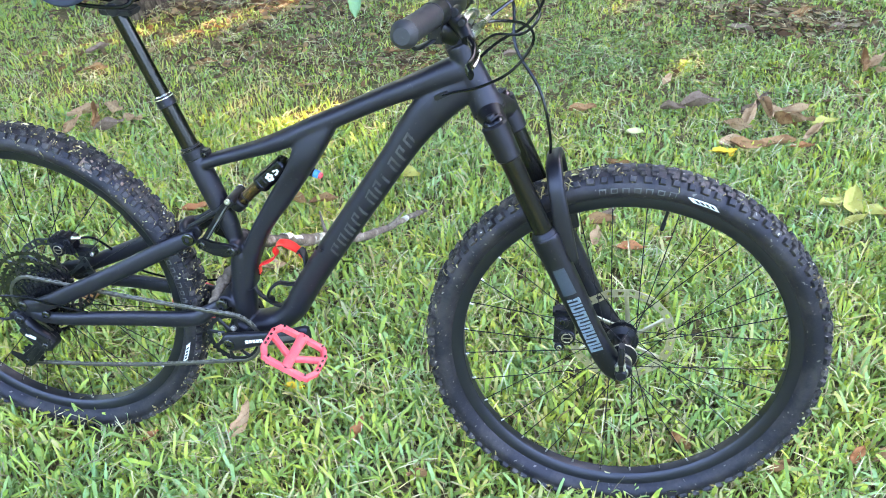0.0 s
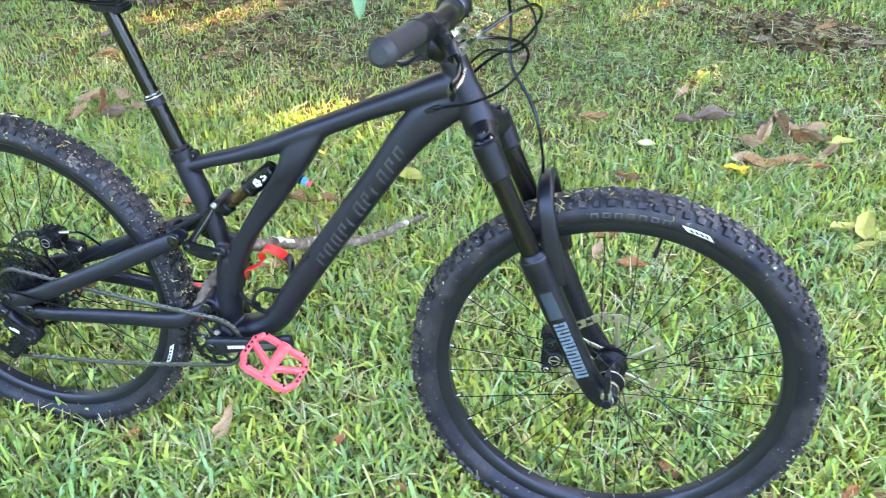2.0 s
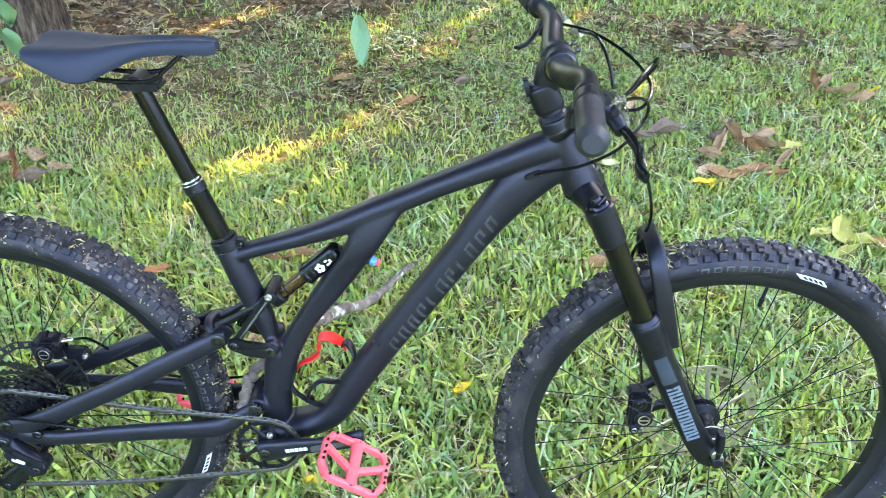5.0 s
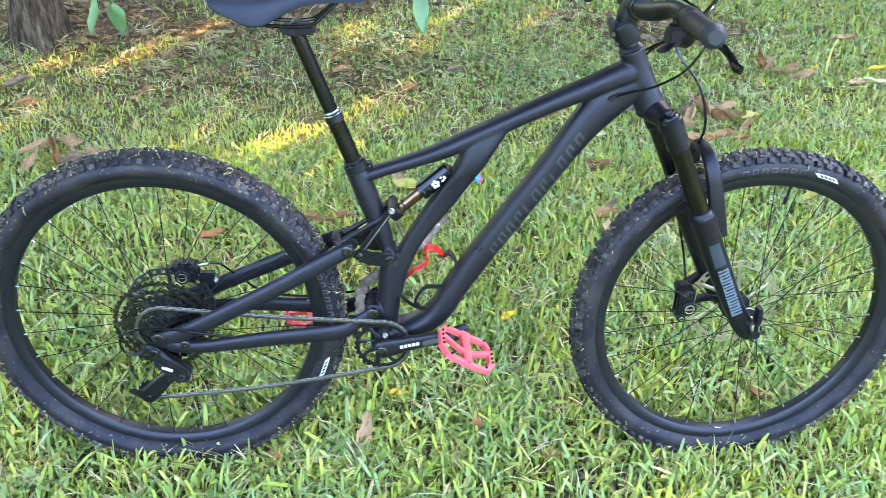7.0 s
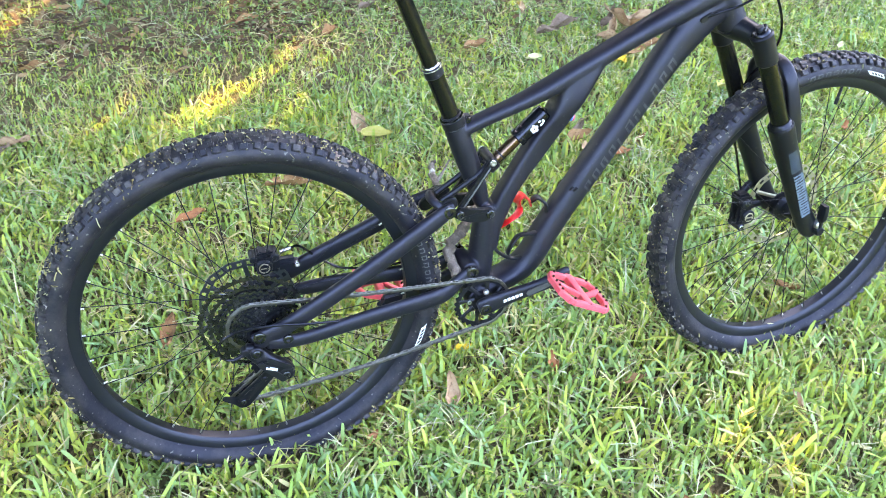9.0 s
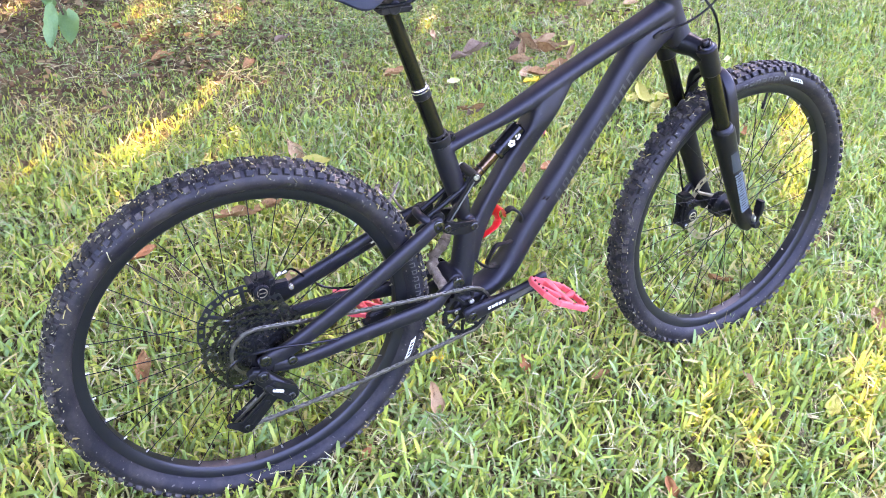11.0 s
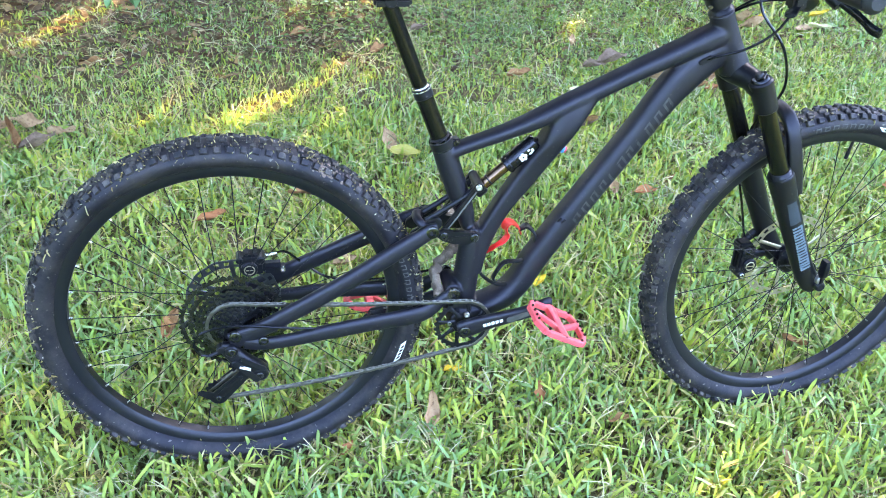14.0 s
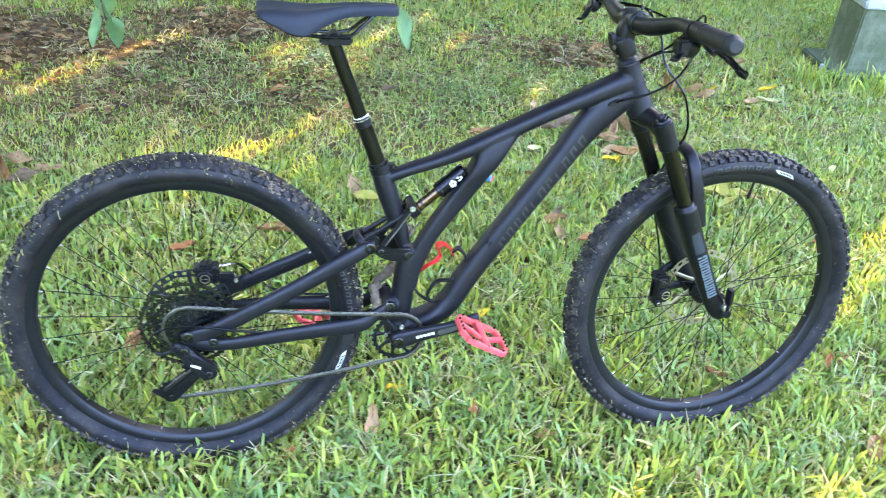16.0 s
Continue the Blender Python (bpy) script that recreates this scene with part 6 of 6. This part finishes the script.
def build_cage():
    cage = bpart("bottle_cage", [
        sweep([(0.620, 0.004, 0.120, 0.004, 0.012), (0.588, 0.002, 0.072, 0.004, 0.012), (0.552, 0.002, 0.022, 0.004, 0.012)], 10, 4, power=3),
        sweep([(0.576, 0.026, 0.134, 0.003, 0.008), (0.586, 0.016, 0.143, 0.003, 0.009), (0.598, 0.002, 0.133, 0.003, 0.009), (0.597, 0.000, 0.112, 0.003, 0.009), (0.590, 0.000, 0.094, 0.003, 0.008), (0.582, 0.000, 0.080, 0.003, 0.007)], 12, 6, power=3),
    ] + [
        sweep([(0.590, 0.000, 0.078, 0.003, 0.006), (0.566, -0.012, 0.080, 0.003, 0.006), (0.540, -0.006, 0.076, 0.003, 0.006), (0.524, -0.012, 0.064, 0.003, 0.006), (0.516, -0.010, 0.044, 0.003, 0.006), (0.522, 0.0, 0.030, 0.003, 0.006)], 12, 6, power=3),
        sweep([(0.497, 0.014, 0.086, 0.003, 0.005), (0.484, 0.006, 0.070, 0.003, 0.005), (0.492, -0.006, 0.050, 0.003, 0.005), (0.520, -0.004, 0.026, 0.0032, 0.006), (0.546, -0.010, 0.026, 0.0035, 0.006), (0.562, -0.004, 0.036, 0.004, 0.006)], 12, 6, power=3),
    ], BLACK, label="black and red bottle cage on the down tube")
    bpart("cage_band", [sweep([(0.495, 0.014, 0.082, 0.0018, 0.0050), (0.502, 0.000, 0.102, 0.0018, 0.0060), (0.513, -0.016, 0.122, 0.0018, 0.0070), (0.530, -0.012, 0.130, 0.0018, 0.0095), (0.539, -0.003, 0.138, 0.0018, 0.0115), (0.538, 0.004, 0.150, 0.0018, 0.0140), (0.546, 0.014, 0.155, 0.0018, 0.0150), (0.560, 0.024, 0.148, 0.0018, 0.0140), (0.574, 0.032, 0.132, 0.0018, 0.0115), (0.579, 0.034, 0.118, 0.0018, 0.0070)], 12, 6, power=3)], RED, cage, "bright red plastic band of the cage")


build_cage()


# ---- the branch that props the bicycle ----
def prop_branch():
    world_of = lambda x, y, z: BASE @ UP @ Vector((x, y, z))
    foot = world_of(0.610, 0.800, -0.188)
    pts = [foot + Vector((0.03, 0.05, -0.012)), foot, world_of(0.550, 0.540, -0.118), world_of(0.508, 0.360, -0.030), world_of(0.492, 0.260, 0.022), world_of(0.480, 0.160, 0.075), world_of(0.467, 0.080, 0.108), world_of(0.440, 0.045, 0.082), world_of(0.404, 0.030, 0.046), world_of(0.402, -0.028, 0.022)]
    rad = (0.004, 0.008, 0.011, 0.0125, 0.0125, 0.0120, 0.0110, 0.0105, 0.0105, 0.0095)
    rng = random.Random(5)
    r = spline([(*p, a, a) for p, a in zip(pts, rad)], 10)
    r[:, 3:] *= np.array([[1 + rng.uniform(-0.14, 0.14)] for _ in r])
    r[:, :3] += np.array([[rng.uniform(-0.003, 0.003) for _ in range(3)] for _ in r])
    pieces = [sweep(r, 14, 1, ref=(0, 0, 1))]
    for i, (dx, dy, dz) in ((16, (0.05, 0.03, 0.05)), (30, (-0.03, 0.05, 0.04))):
        q = r[i, :3]
        pieces.append(sweep([(*q, 0.006, 0.006), (q[0] + dx * 0.5, q[1] + dy * 0.5, q[2] + dz * 0.4, 0.004, 0.004), (q[0] + dx, q[1] + dy, q[2] + dz, 0.002, 0.002)], 8, 4, ref=(0.2, 0.3, 1)))
    ob = obj("branch", joined("branch", pieces), BRANCH)
    bare = r[40:52].copy()
    bare[:, 2] += 0.0022
    bare[:, 3:] *= np.interp(np.linspace(0, 1, len(bare)), (0, 0.15, 0.5, 0.85, 1), (0.35, 0.86, 0.97, 0.84, 0.3))[:, None]
    obj("peeled_patch", joined("peeled_patch", [sweep(bare, 12, 1, ref=(0, 0, 1))]), BARE_WOOD, ob, None, "pale patch where the bark has peeled off")
    tagged(ob, "crooked dry branch with peeling bark, propping up the bicycle", "branch")


prop_branch()


# ---- fallen leaves ----
def leaf_mesh(length, width, curl, bend, seed):
    rng = random.Random(seed)
    v, f, n, k = [], [], 11, 7
    for i in range(n):
        s = i / (n - 1)
        w = width / 2 * (math.sin(math.pi * min(1, s * 0.97 + 0.03) ** 0.85) ** 0.8) * (1 + 0.10 * math.sin(11 * s + seed) + 0.07 * rng.uniform(-1, 1)) + 0.0006
        for j in range(k):
            t = j / (k - 1) * 2 - 1
            y = w * t * math.cos(curl * abs(t) * 0.9)
            z = w * abs(t) * math.sin(curl * abs(t)) + bend * length * (s * s - 0.4 * s) + 0.0015 * rng.uniform(-1, 1) + (0.003 + 0.16 * width * max(0, curl - 0.55)) * math.sin(7 * s + 3.5 * t + seed) - (0.0012 if j == k // 2 else 0)
            v.append((length * (s - 0.5), y + 0.10 * width * curl * math.sin(4 * s + 2 * seed), z))
    m = len(v)
    v += [(x, y, z - 0.0006) for x, y, z in v]
    for i in range(n - 1):
        for j in range(k - 1):
            a = i * k + j
            f += [(a, a + k, a + k + 1, a + 1), (m + a, m + a + 1, m + a + k + 1, m + a + k)]
    pieces = [(v, f), wire([(-length * 0.5, 0, bend * 0), (-length * 0.58, 0.002, -0.002), (-length * 0.68, 0.006, -0.003)], 0.0009, 5, 3)]
    low = min(p[2] for p in v)
    return joined("fallen_leaf", [([(p[0], p[1], p[2] - low) for p in pv], pf) for pv, pf in pieces])


WORDS = {"brown": "curled dry brown leaf lying on the grass", "pale": "pale tan dry leaf lying on the grass", "grey": "grey-brown withered leaf lying on the grass", "orange": "small orange-brown leaf lying on the grass",
         "yellow": "bright yellow fallen leaf on the grass", "olive": "yellow-green fallen leaf on the grass", "white": "bleached cream leaf lying on the grass"}
rng = random.Random(21)
laid = itertools.count()


def lay_leaves(rows):
    """Leaves on the lawn: x, y, length, heading, colour, curl, bend."""
    for x, y, ln, head, col, curl, bend in rows:
        me = leaf_mesh(ln, ln * rng.uniform(0.42, 0.55), curl, bend, next(laid))
        bare = bareness(np.array([x]), np.array([y]))[0]
        z = ground_height(x, y) + (0.037 if bare < 0.5 else 0.016)
        ob = obj("fallen_leaf", me, LEAF[col], None, pose(x, y, z, rng.uniform(-18, 18), rng.uniform(-12, 12), head))
        tagged(ob, WORDS[col], "leaf", "fallen leaves on the lawn")


lay_leaves([
    (-1.807, 2.640, 0.117, 20, "pale", 1.0, 0.5), (-1.711, 2.674, 0.126, -30, "pale", 1.2, 0.5), (-1.662, 2.553, 0.109, 10, "grey", 1.0, 0.4), (-1.794, 2.553, 0.100, 70, "pale", 1.0, 0.5), (-1.603, 2.605, 0.090, -15, "pale", 1.0, 0.5),
    (-1.734, 2.605, 0.108, 100, "brown", 1.2, 0.6), (0.160, 2.736, 0.058, 5, "white", 0.4, 0.2), (0.538, 2.833, 0.114, 60, "pale", 1.2, 0.7), (0.599, 2.900, 0.131, 100, "pale", 1.3, 0.8), (0.639, 2.824, 0.123, -70, "brown", 1.2, 0.6),
    (0.711, 2.858, 0.105, -40, "pale", 1.2, 0.6), (0.562, 2.925, 0.105, 30, "grey", 1.3, 0.6), (0.663, 2.900, 0.114, -20, "pale", 1.4, 0.7),
])
lay_leaves([
    (0.733, 2.781, 0.088, 50, "pale", 1.2, 0.7), (0.494, 2.791, 0.097, -30, "pale", 1.1, 0.5), (0.784, 2.866, 0.088, 15, "olive", 0.5, 0.3), (0.441, 2.624, 0.076, 10, "yellow", 0.4, 0.3), (0.518, 2.671, 0.116, -8, "brown", 0.6, 0.3),
    (0.609, 2.696, 0.124, 5, "brown", 0.7, 0.2), (0.470, 2.697, 0.089, 20, "pale", 0.5, 0.2), (0.692, 2.696, 0.080, 15, "orange", 0.6, 0.2), (0.379, 2.942, 0.140, 10, "grey", 0.9, 0.1), (0.289, 2.901, 0.088, -10, "grey", 0.9, 0.1),
    (-0.022, 2.868, 0.097, 15, "brown", 0.7, 0.2), (0.103, 2.507, 0.099, -50, "brown", 0.8, 0.5), (0.792, 2.374, 0.109, 80, "olive", 0.5, 0.6),
])
lay_leaves([
    (0.770, 2.276, 0.092, 10, "olive", 0.4, 0.4), (0.841, 2.338, 0.091, -30, "olive", 0.4, 0.3), (0.880, 2.320, 0.073, -50, "orange", 0.5, 0.4), (0.727, 2.365, 0.082, 30, "olive", 0.5, 0.3), (0.982, 3.308, 0.110, 80, "brown", 1.2, 0.7),
    (1.067, 3.244, 0.127, -60, "pale", 1.2, 0.7), (1.124, 3.203, 0.111, -20, "pale", 1.1, 0.6), (1.025, 3.332, 0.101, 40, "pale", 1.2, 0.6), (1.174, 3.252, 0.093, 10, "yellow", 0.6, 0.5), (1.500, 3.291, 0.085, -5, "yellow", 0.5, 0.3),
    (1.431, 3.170, 0.103, -15, "white", 0.5, 0.2), (1.504, 3.621, 0.098, -40, "pale", 0.7, 0.5), (1.343, 3.154, 0.077, -10, "pale", 0.5, 0.2),
])
lay_leaves([
    (-0.582, 2.447, 0.091, 95, "pale", 0.5, 0.7), (-0.549, 2.376, 0.101, -20, "olive", 0.5, 0.4), (-0.431, 1.311, 0.054, 80, "orange", 0.6, 0.5), (-0.691, 1.283, 0.083, 75, "pale", 0.9, 0.7), (0.470, 1.345, 0.048, 20, "brown", 0.5, 0.3),
    (0.629, 1.398, 0.048, 60, "orange", 0.5, 0.4), (0.154, 2.070, 0.079, 10, "orange", 0.5, 0.2), (0.058, 2.106, 0.074, 80, "pale", 0.6, 0.4), (0.066, 2.187, 0.092, 0, "brown", 0.6, 0.3), (0.093, 2.232, 0.074, 40, "grey", 0.6, 0.3),
    (0.723, 3.808, 0.072, -10, "olive", 0.4, 0.2), (-0.873, 2.183, 0.121, -20, "brown", 0.7, 0.2), (-0.768, 2.197, 0.093, 5, "brown", 0.7, 0.2),
])
lay_leaves([
    (-0.270, 1.210, 0.059, 0, "brown", 0.4, 0.1), (-0.888, 1.232, 0.039, 40, "orange", 0.5, 0.2), (0.266, 3.106, 0.069, 75, "pale", 0.6, 0.5), (0.263, 1.376, 0.068, -70, "brown", 0.6, 0.5), (-2.040, 3.189, 0.102, 20, "grey", 0.8, 0.2),
    (-1.955, 3.011, 0.096, 20, "brown", 0.8, 0.2), (-1.545, 3.158, 0.086, 0, "brown", 0.8, 0.2), (-0.308, 1.708, 0.048, 30, "yellow", 0.4, 0.3), (-0.614, 1.423, 0.044, 10, "yellow", 0.4, 0.2), (-1.151, 2.112, 0.084, 20, "orange", 0.6, 0.1),
    (1.358, 2.517, 0.045, 30, "white", 0.4, 0.2), (0.553, 1.065, 0.088, 60, "brown", 0.6, 0.4), (0.049, 1.042, 0.049, 80, "pale", 0.6, 0.4),
])
lay_leaves([
    (-1.256, 1.670, 0.106, 70, "brown", 0.7, 0.4), (0.264, 2.128, 0.046, 20, "brown", 0.5, 0.3), (0.173, 0.886, 0.071, 30, "olive", 0.4, 0.3), (-0.339, 0.866, 0.050, 70, "orange", 0.5, 0.4), (0.980, 2.023, 0.056, 50, "orange", 0.4, 0.3),
    (0.691, 1.408, 0.058, 30, "brown", 0.5, 0.3), (0.464, 2.619, 0.045, 80, "yellow", 0.4, 0.4), (-0.810, 1.857, 0.066, 10, "pale", 0.5, 0.2), (0.124, 2.498, 0.090, 20, "grey", 0.7, 0.2), (0.833, 3.853, 0.104, 25, "brown", 0.7, 0.2),
    (0.581, 3.681, 0.114, -15, "grey", 0.7, 0.1), (0.971, 3.734, 0.097, 40, "grey", 0.6, 0.2), (-0.515, 3.117, 0.103, 50, "brown", 0.8, 0.2),
])
lay_leaves([
    (-0.782, 3.333, 0.093, 5, "brown", 0.6, 0.1), (-0.315, 3.294, 0.084, 30, "grey", 0.7, 0.2),
])


def grass_strand():
    """A long yellowed blade of grass that arches over the lawn."""
    v, f = [], []
    for k in range(13):
        q = k / 12
        c = Vector((1.285 + 0.05 * q + 0.055 * q * q, 3.315 + 0.145 * q, 0.02 + 0.20 * q - 0.08 * q * q))
        half = 0.0052 * (1 - 0.85 * q) + 0.0008
        v += [c + Vector((-half, 0.2 * half, 0)), c + Vector((0, 0, -0.25 * half)), c + Vector((half, -0.2 * half, 0))]
        if k:
            e = 3 * k
            f += [(e - 3, e - 2, e + 1, e), (e - 2, e - 1, e + 2, e + 1)]
    tagged(obj("grass_strand", to_mesh("grass_strand", v, f), LEAF["olive"]), "long yellowed blade of grass arching over the lawn", "grass blade")


grass_strand()


# ---- tree, hanging twigs, stone pedestal, and an unseen hedge added for shade ----
def tree():
    base = Vector((-2.11, 3.71, 0))
    rng = random.Random(9)
    t = new("tree")
    t.matrix_basis = Matrix.Translation(base)
    tagged(t, "grey-barked tree at the edge of the lawn, litter round its foot", "tree")
    rows = []
    for s in np.linspace(0, 1, 16):
        z = 2.6 * s
        r = 0.111 + 0.032 * math.exp(-z * 8) - 0.03 * s
        rows.append((0.05 * math.sin(2 * s), 0.04 * s, z - 0.03, r * rng.uniform(0.95, 1.06), r * rng.uniform(0.95, 1.06)))
    me = joined("trunk", [sweep(rows, 30, 3, ref=(0, 1, 0))])
    for v in me.vertices:
        a = math.atan2(v.co.y, v.co.x)
        k = 1 + 0.05 * math.sin(5 * a + 2 * v.co.z) * math.exp(-v.co.z * 2) + 0.03 * noise.noise(Vector((a * 3, v.co.z * 9, 2)))
        v.co.x, v.co.y = v.co.x * k, v.co.y * k
    obj("trunk", me, BARK, t)
    tips = []
    for i in range(7):
        a = i * 0.9 + 0.3
        reach = rng.uniform(2.2, 3.8)
        end = Vector((math.cos(a) * reach, math.sin(a) * reach, 2.6 + rng.uniform(0.5, 1.6)))
        rr = [(0.05, 0.04, 2.4, 0.06, 0.06), (end.x * 0.5, end.y * 0.5, 2.6 + (end.z - 2.6) * 0.7, 0.035, 0.035), (*end, 0.012, 0.012)]
        obj("limb", joined("limb", [sweep(rr, 10, 6, ref=(0.1, 0.2, 1))]), BARK, t)
        tips.append(end)
    lv = np.random.default_rng(4)
    n = 32000
    c = np.array([tips[i % 7] for i in range(n)]) * lv.uniform(0.45, 1.1, (n, 1)) ** (1, 1, 0.1) + lv.normal(0, 0.42, (n, 3))
    leaves(c, 0.27, lv, "crown", TREE_LEAF, t)


def leaves(c, size, lv, name, material, parent=None):
    """A crown of small folded leaves at the given places."""
    n = len(c)
    d, u = lv.normal(0, 1, (n, 3)), lv.normal(0, 1, (n, 3))
    d /= np.linalg.norm(d, axis=1)[:, None]
    u -= d * (d * u).sum(1)[:, None]
    u /= np.linalg.norm(u, axis=1)[:, None]
    w = np.cross(d, u)
    s = size * lv.uniform(0.7, 1.3, (n, 1))
    v = np.stack([c - d * s * 0.5, c + u * s * 0.3 + w * s * 0.08, c + d * s * 0.5, c - u * s * 0.3 + w * s * 0.08], 1)
    i = (np.arange(n) * 4)[:, None]
    f = np.concatenate([i + [0, 1, 2], i + [0, 2, 3]])
    me = bpy.data.meshes.new(name)
    me.from_pydata(v.reshape(-1, 3).tolist(), [], f.tolist())
    me.update()
    return obj(name, me, material, parent)


tree()


def hanging_twig(tip, top, n, seed):
    """A drooping twig with pointed green leaves at its end."""
    rng = random.Random(seed)
    tip, top = Vector(tip), Vector(top)
    tw = obj("hanging_twig", joined("hanging_twig", [wire([tip + Vector((0, 0, 0.02)), tip.lerp(top, 0.15) + Vector((0.01, 0.01, 0)), tip.lerp(top, 0.5) + Vector((0.04, 0.05, 0.05)), top], 0.0022, 6, 8)]), BARK)
    tagged(tw, "drooping twig with broad green leaves hanging over the lawn", "twig")
    for i in range(n):
        s = 0.004 + 0.016 * i
        q = tip.lerp(top, s) + Vector((0.01, 0.01, 0))
        a = rng.uniform(0, 6.28)
        ln, wd = rng.uniform(0.085, 0.115), rng.uniform(0.036, 0.050)
        me = leaf_mesh(ln, wd, 0.35, 0.15, seed * 10 + i)
        me.name = "leaf"
        obj("leaf", me, HANG_LEAF, tw, Matrix.Translation(q + Vector((0.03 * math.cos(a), 0.03 * math.sin(a), -0.04))) @ Matrix.Rotation(a, 4, "Z") @ Matrix.Rotation(radians(rng.uniform(55, 80)), 4, "Y"))


hanging_twig((-1.265, 1.87, 0.81), (-1.73, 2.85, 2.75), 3, 3)
hanging_twig((-0.56, 2.00, 0.81), (-1.1, 2.9, 2.95), 1, 6)


def pedestal():
    p = new("stone_pedestal")
    p.matrix_basis = pose(2.068, 3.521, 0, 0, 0, -7)
    tagged(p, "green-grey concrete pedestal with a pale flat top", "pedestal")
    for name, lo, hi, m, label in (("base_slab", (-0.095, -0.105, 0.0), (0.50, 0.30, 0.060), STONE_LOW, ""), ("shaft", (0, 0, 0.05), (0.42, 0.24, 0.375), STONE, ""),
                                   ("top_slab", (-0.010, -0.010, 0.375), (0.43, 0.25, 0.415), STONE_TOP, "pale weathered top slab")):
        obj(name, to_mesh(name, *block(lo, hi, None, 0.008), False), m, p, None, label)
    obj("pipe_stub", joined("pipe_stub", [rod((-0.125, 0.0, 0.0), (-0.125, 0.0, 0.08), 0.012, seg=16, bevel=0.003)]), STONE_TOP, p)


pedestal()


# sunlit streaks on the lawn: start and end on the ground, width of the gap that lets them through
STREAKS = [(-1.21, 2.58, -0.91, 2.89, 0.008), (-1.14, 2.55, -0.60, 3.12, 0.010), (-0.76, 2.74, -0.53, 3.01, 0.004), (-0.84, 2.55, -0.66, 2.71, 0.012), (0.03, 3.84, 0.22, 4.07, 0.016), (0.30, 3.22, 0.42, 3.37, 0.006), (-1.43, 2.66, -1.22, 2.86, 0.010), (-1.33, 2.24, -1.20, 2.36, 0.025),
           (-0.82, 3.52, -0.65, 3.69, 0.025), (-0.70, 3.46, -0.51, 3.63, 0.018), (-0.55, 3.49, -0.38, 3.64, 0.020), (-1.86, 3.33, -1.59, 3.58, 0.030), (-1.64, 3.62, -1.31, 3.87, 0.030), (-1.32, 3.88, -1.15, 4.07, 0.030),
           (-0.82, 3.71, -0.68, 3.89, 0.020), (-0.38, 3.91, -0.19, 4.09, 0.025), (-0.05, 4.19, 0.08, 4.33, 0.025), (-2.01, 2.89, -1.89, 2.99, 0.018), (-2.22, 3.21, -1.87, 3.52, 0.030),
           (0.85, 1.61, 1.19, 2.05, 0.040), (1.00, 1.68, 1.27, 2.03, 0.035), (-0.15, 0.99, -0.10, 1.04, 0.004), (0.34, 0.87, 0.53, 1.07, 0.012), (-0.31, 0.85, -0.15, 1.00, 0.002), (-0.17, 0.78, -0.05, 0.92, 0.0), (0.17, 0.77, 0.29, 0.91, 0.004)]


def hedge():
    """Tall leafy screen, unseen, added towards the sun to shade the lawn, with narrow gaps."""
    lv = np.random.default_rng(12)
    az, slope, away = radians(SUN_AZ), math.tan(radians(SUN_EL)), 6.2
    along, across = np.array((math.cos(az), math.sin(az))), np.array((-math.sin(az), math.cos(az)))
    h = new("hedge")
    h.matrix_basis = Matrix.Translation((*(along * away), 0))
    tagged(h, "unseen tall leafy hedge added to shade the lawn, with narrow gaps", "hedge")
    n = 120000
    s, a, z = lv.uniform(-2.0, 8.2, n), lv.uniform(0, 1.4, n), lv.uniform(0.03, 4.3, n)
    # leaves are left out where a streak's ray passes, to shape the sunlight
    clear, ray = np.zeros(n, bool), z - a * slope
    for x0, y0, x1, y1, wide in STREAKS:
        p, q = np.array((x0, y0)), np.array((x1, y1))
        mid = across @ (p + q) / 2
        low, high = (away - along @ q) * slope + 0.03, (away - along @ p) * slope + 0.03
        clear |= (np.abs(s - mid) < wide / 2 + 0.036) & (ray > low - 0.040) & (ray < high + 0.040)
    ok = ~clear | (lv.uniform(0, 1, n) < 0.045)
    s, a, z = s[ok], a[ok], z[ok]
    c = np.stack([across[0] * s + along[0] * a, across[1] * s + along[1] * a, z], 1)
    leaves(c, 0.125, lv, "foliage", TREE_LEAF, h)
    for i, q in enumerate((-1.2, 1.7, 4.8, 7.4)):
        x, y = across * q + along * 1.0
        obj("stem", joined("stem", [sweep([(x, y, 0, 0.06, 0.06), (x + 0.05, y, 1.9, 0.045, 0.045), (x, y + 0.05, 3.7, 0.015, 0.015)], 10, 5, ref=(1, 0, 0))]), BARK, h)


hedge()


def woods():
    """An unseen ring of trees far behind the lawn, added to close the place and dim reflections."""
    lv = np.random.default_rng(31)
    n = 32000
    a, r = lv.uniform(0, 2 * math.pi, n), lv.uniform(17, 22, n)
    # the two tall bulges cut sky light from the left and from ahead
    top = 4.6 + 0.9 * np.sin(3 * a + 1) + 0.7 * np.sin(7 * a) + 9.0 * np.exp(-((a - 2.7) / 0.75) ** 2) + 9.0 * np.exp(-((a - 1.95) / 0.5) ** 2)
    z = lv.uniform(0, 1, n) * top
    c = np.stack([r * np.cos(a), r * np.sin(a), z], 1)
    ob = leaves(c, 0.8, lv, "woods", TREE_LEAF)
    tagged(ob, "unseen dark green belt of trees added to dim sky light and reflections", "trees", kind="stuff")


woods()
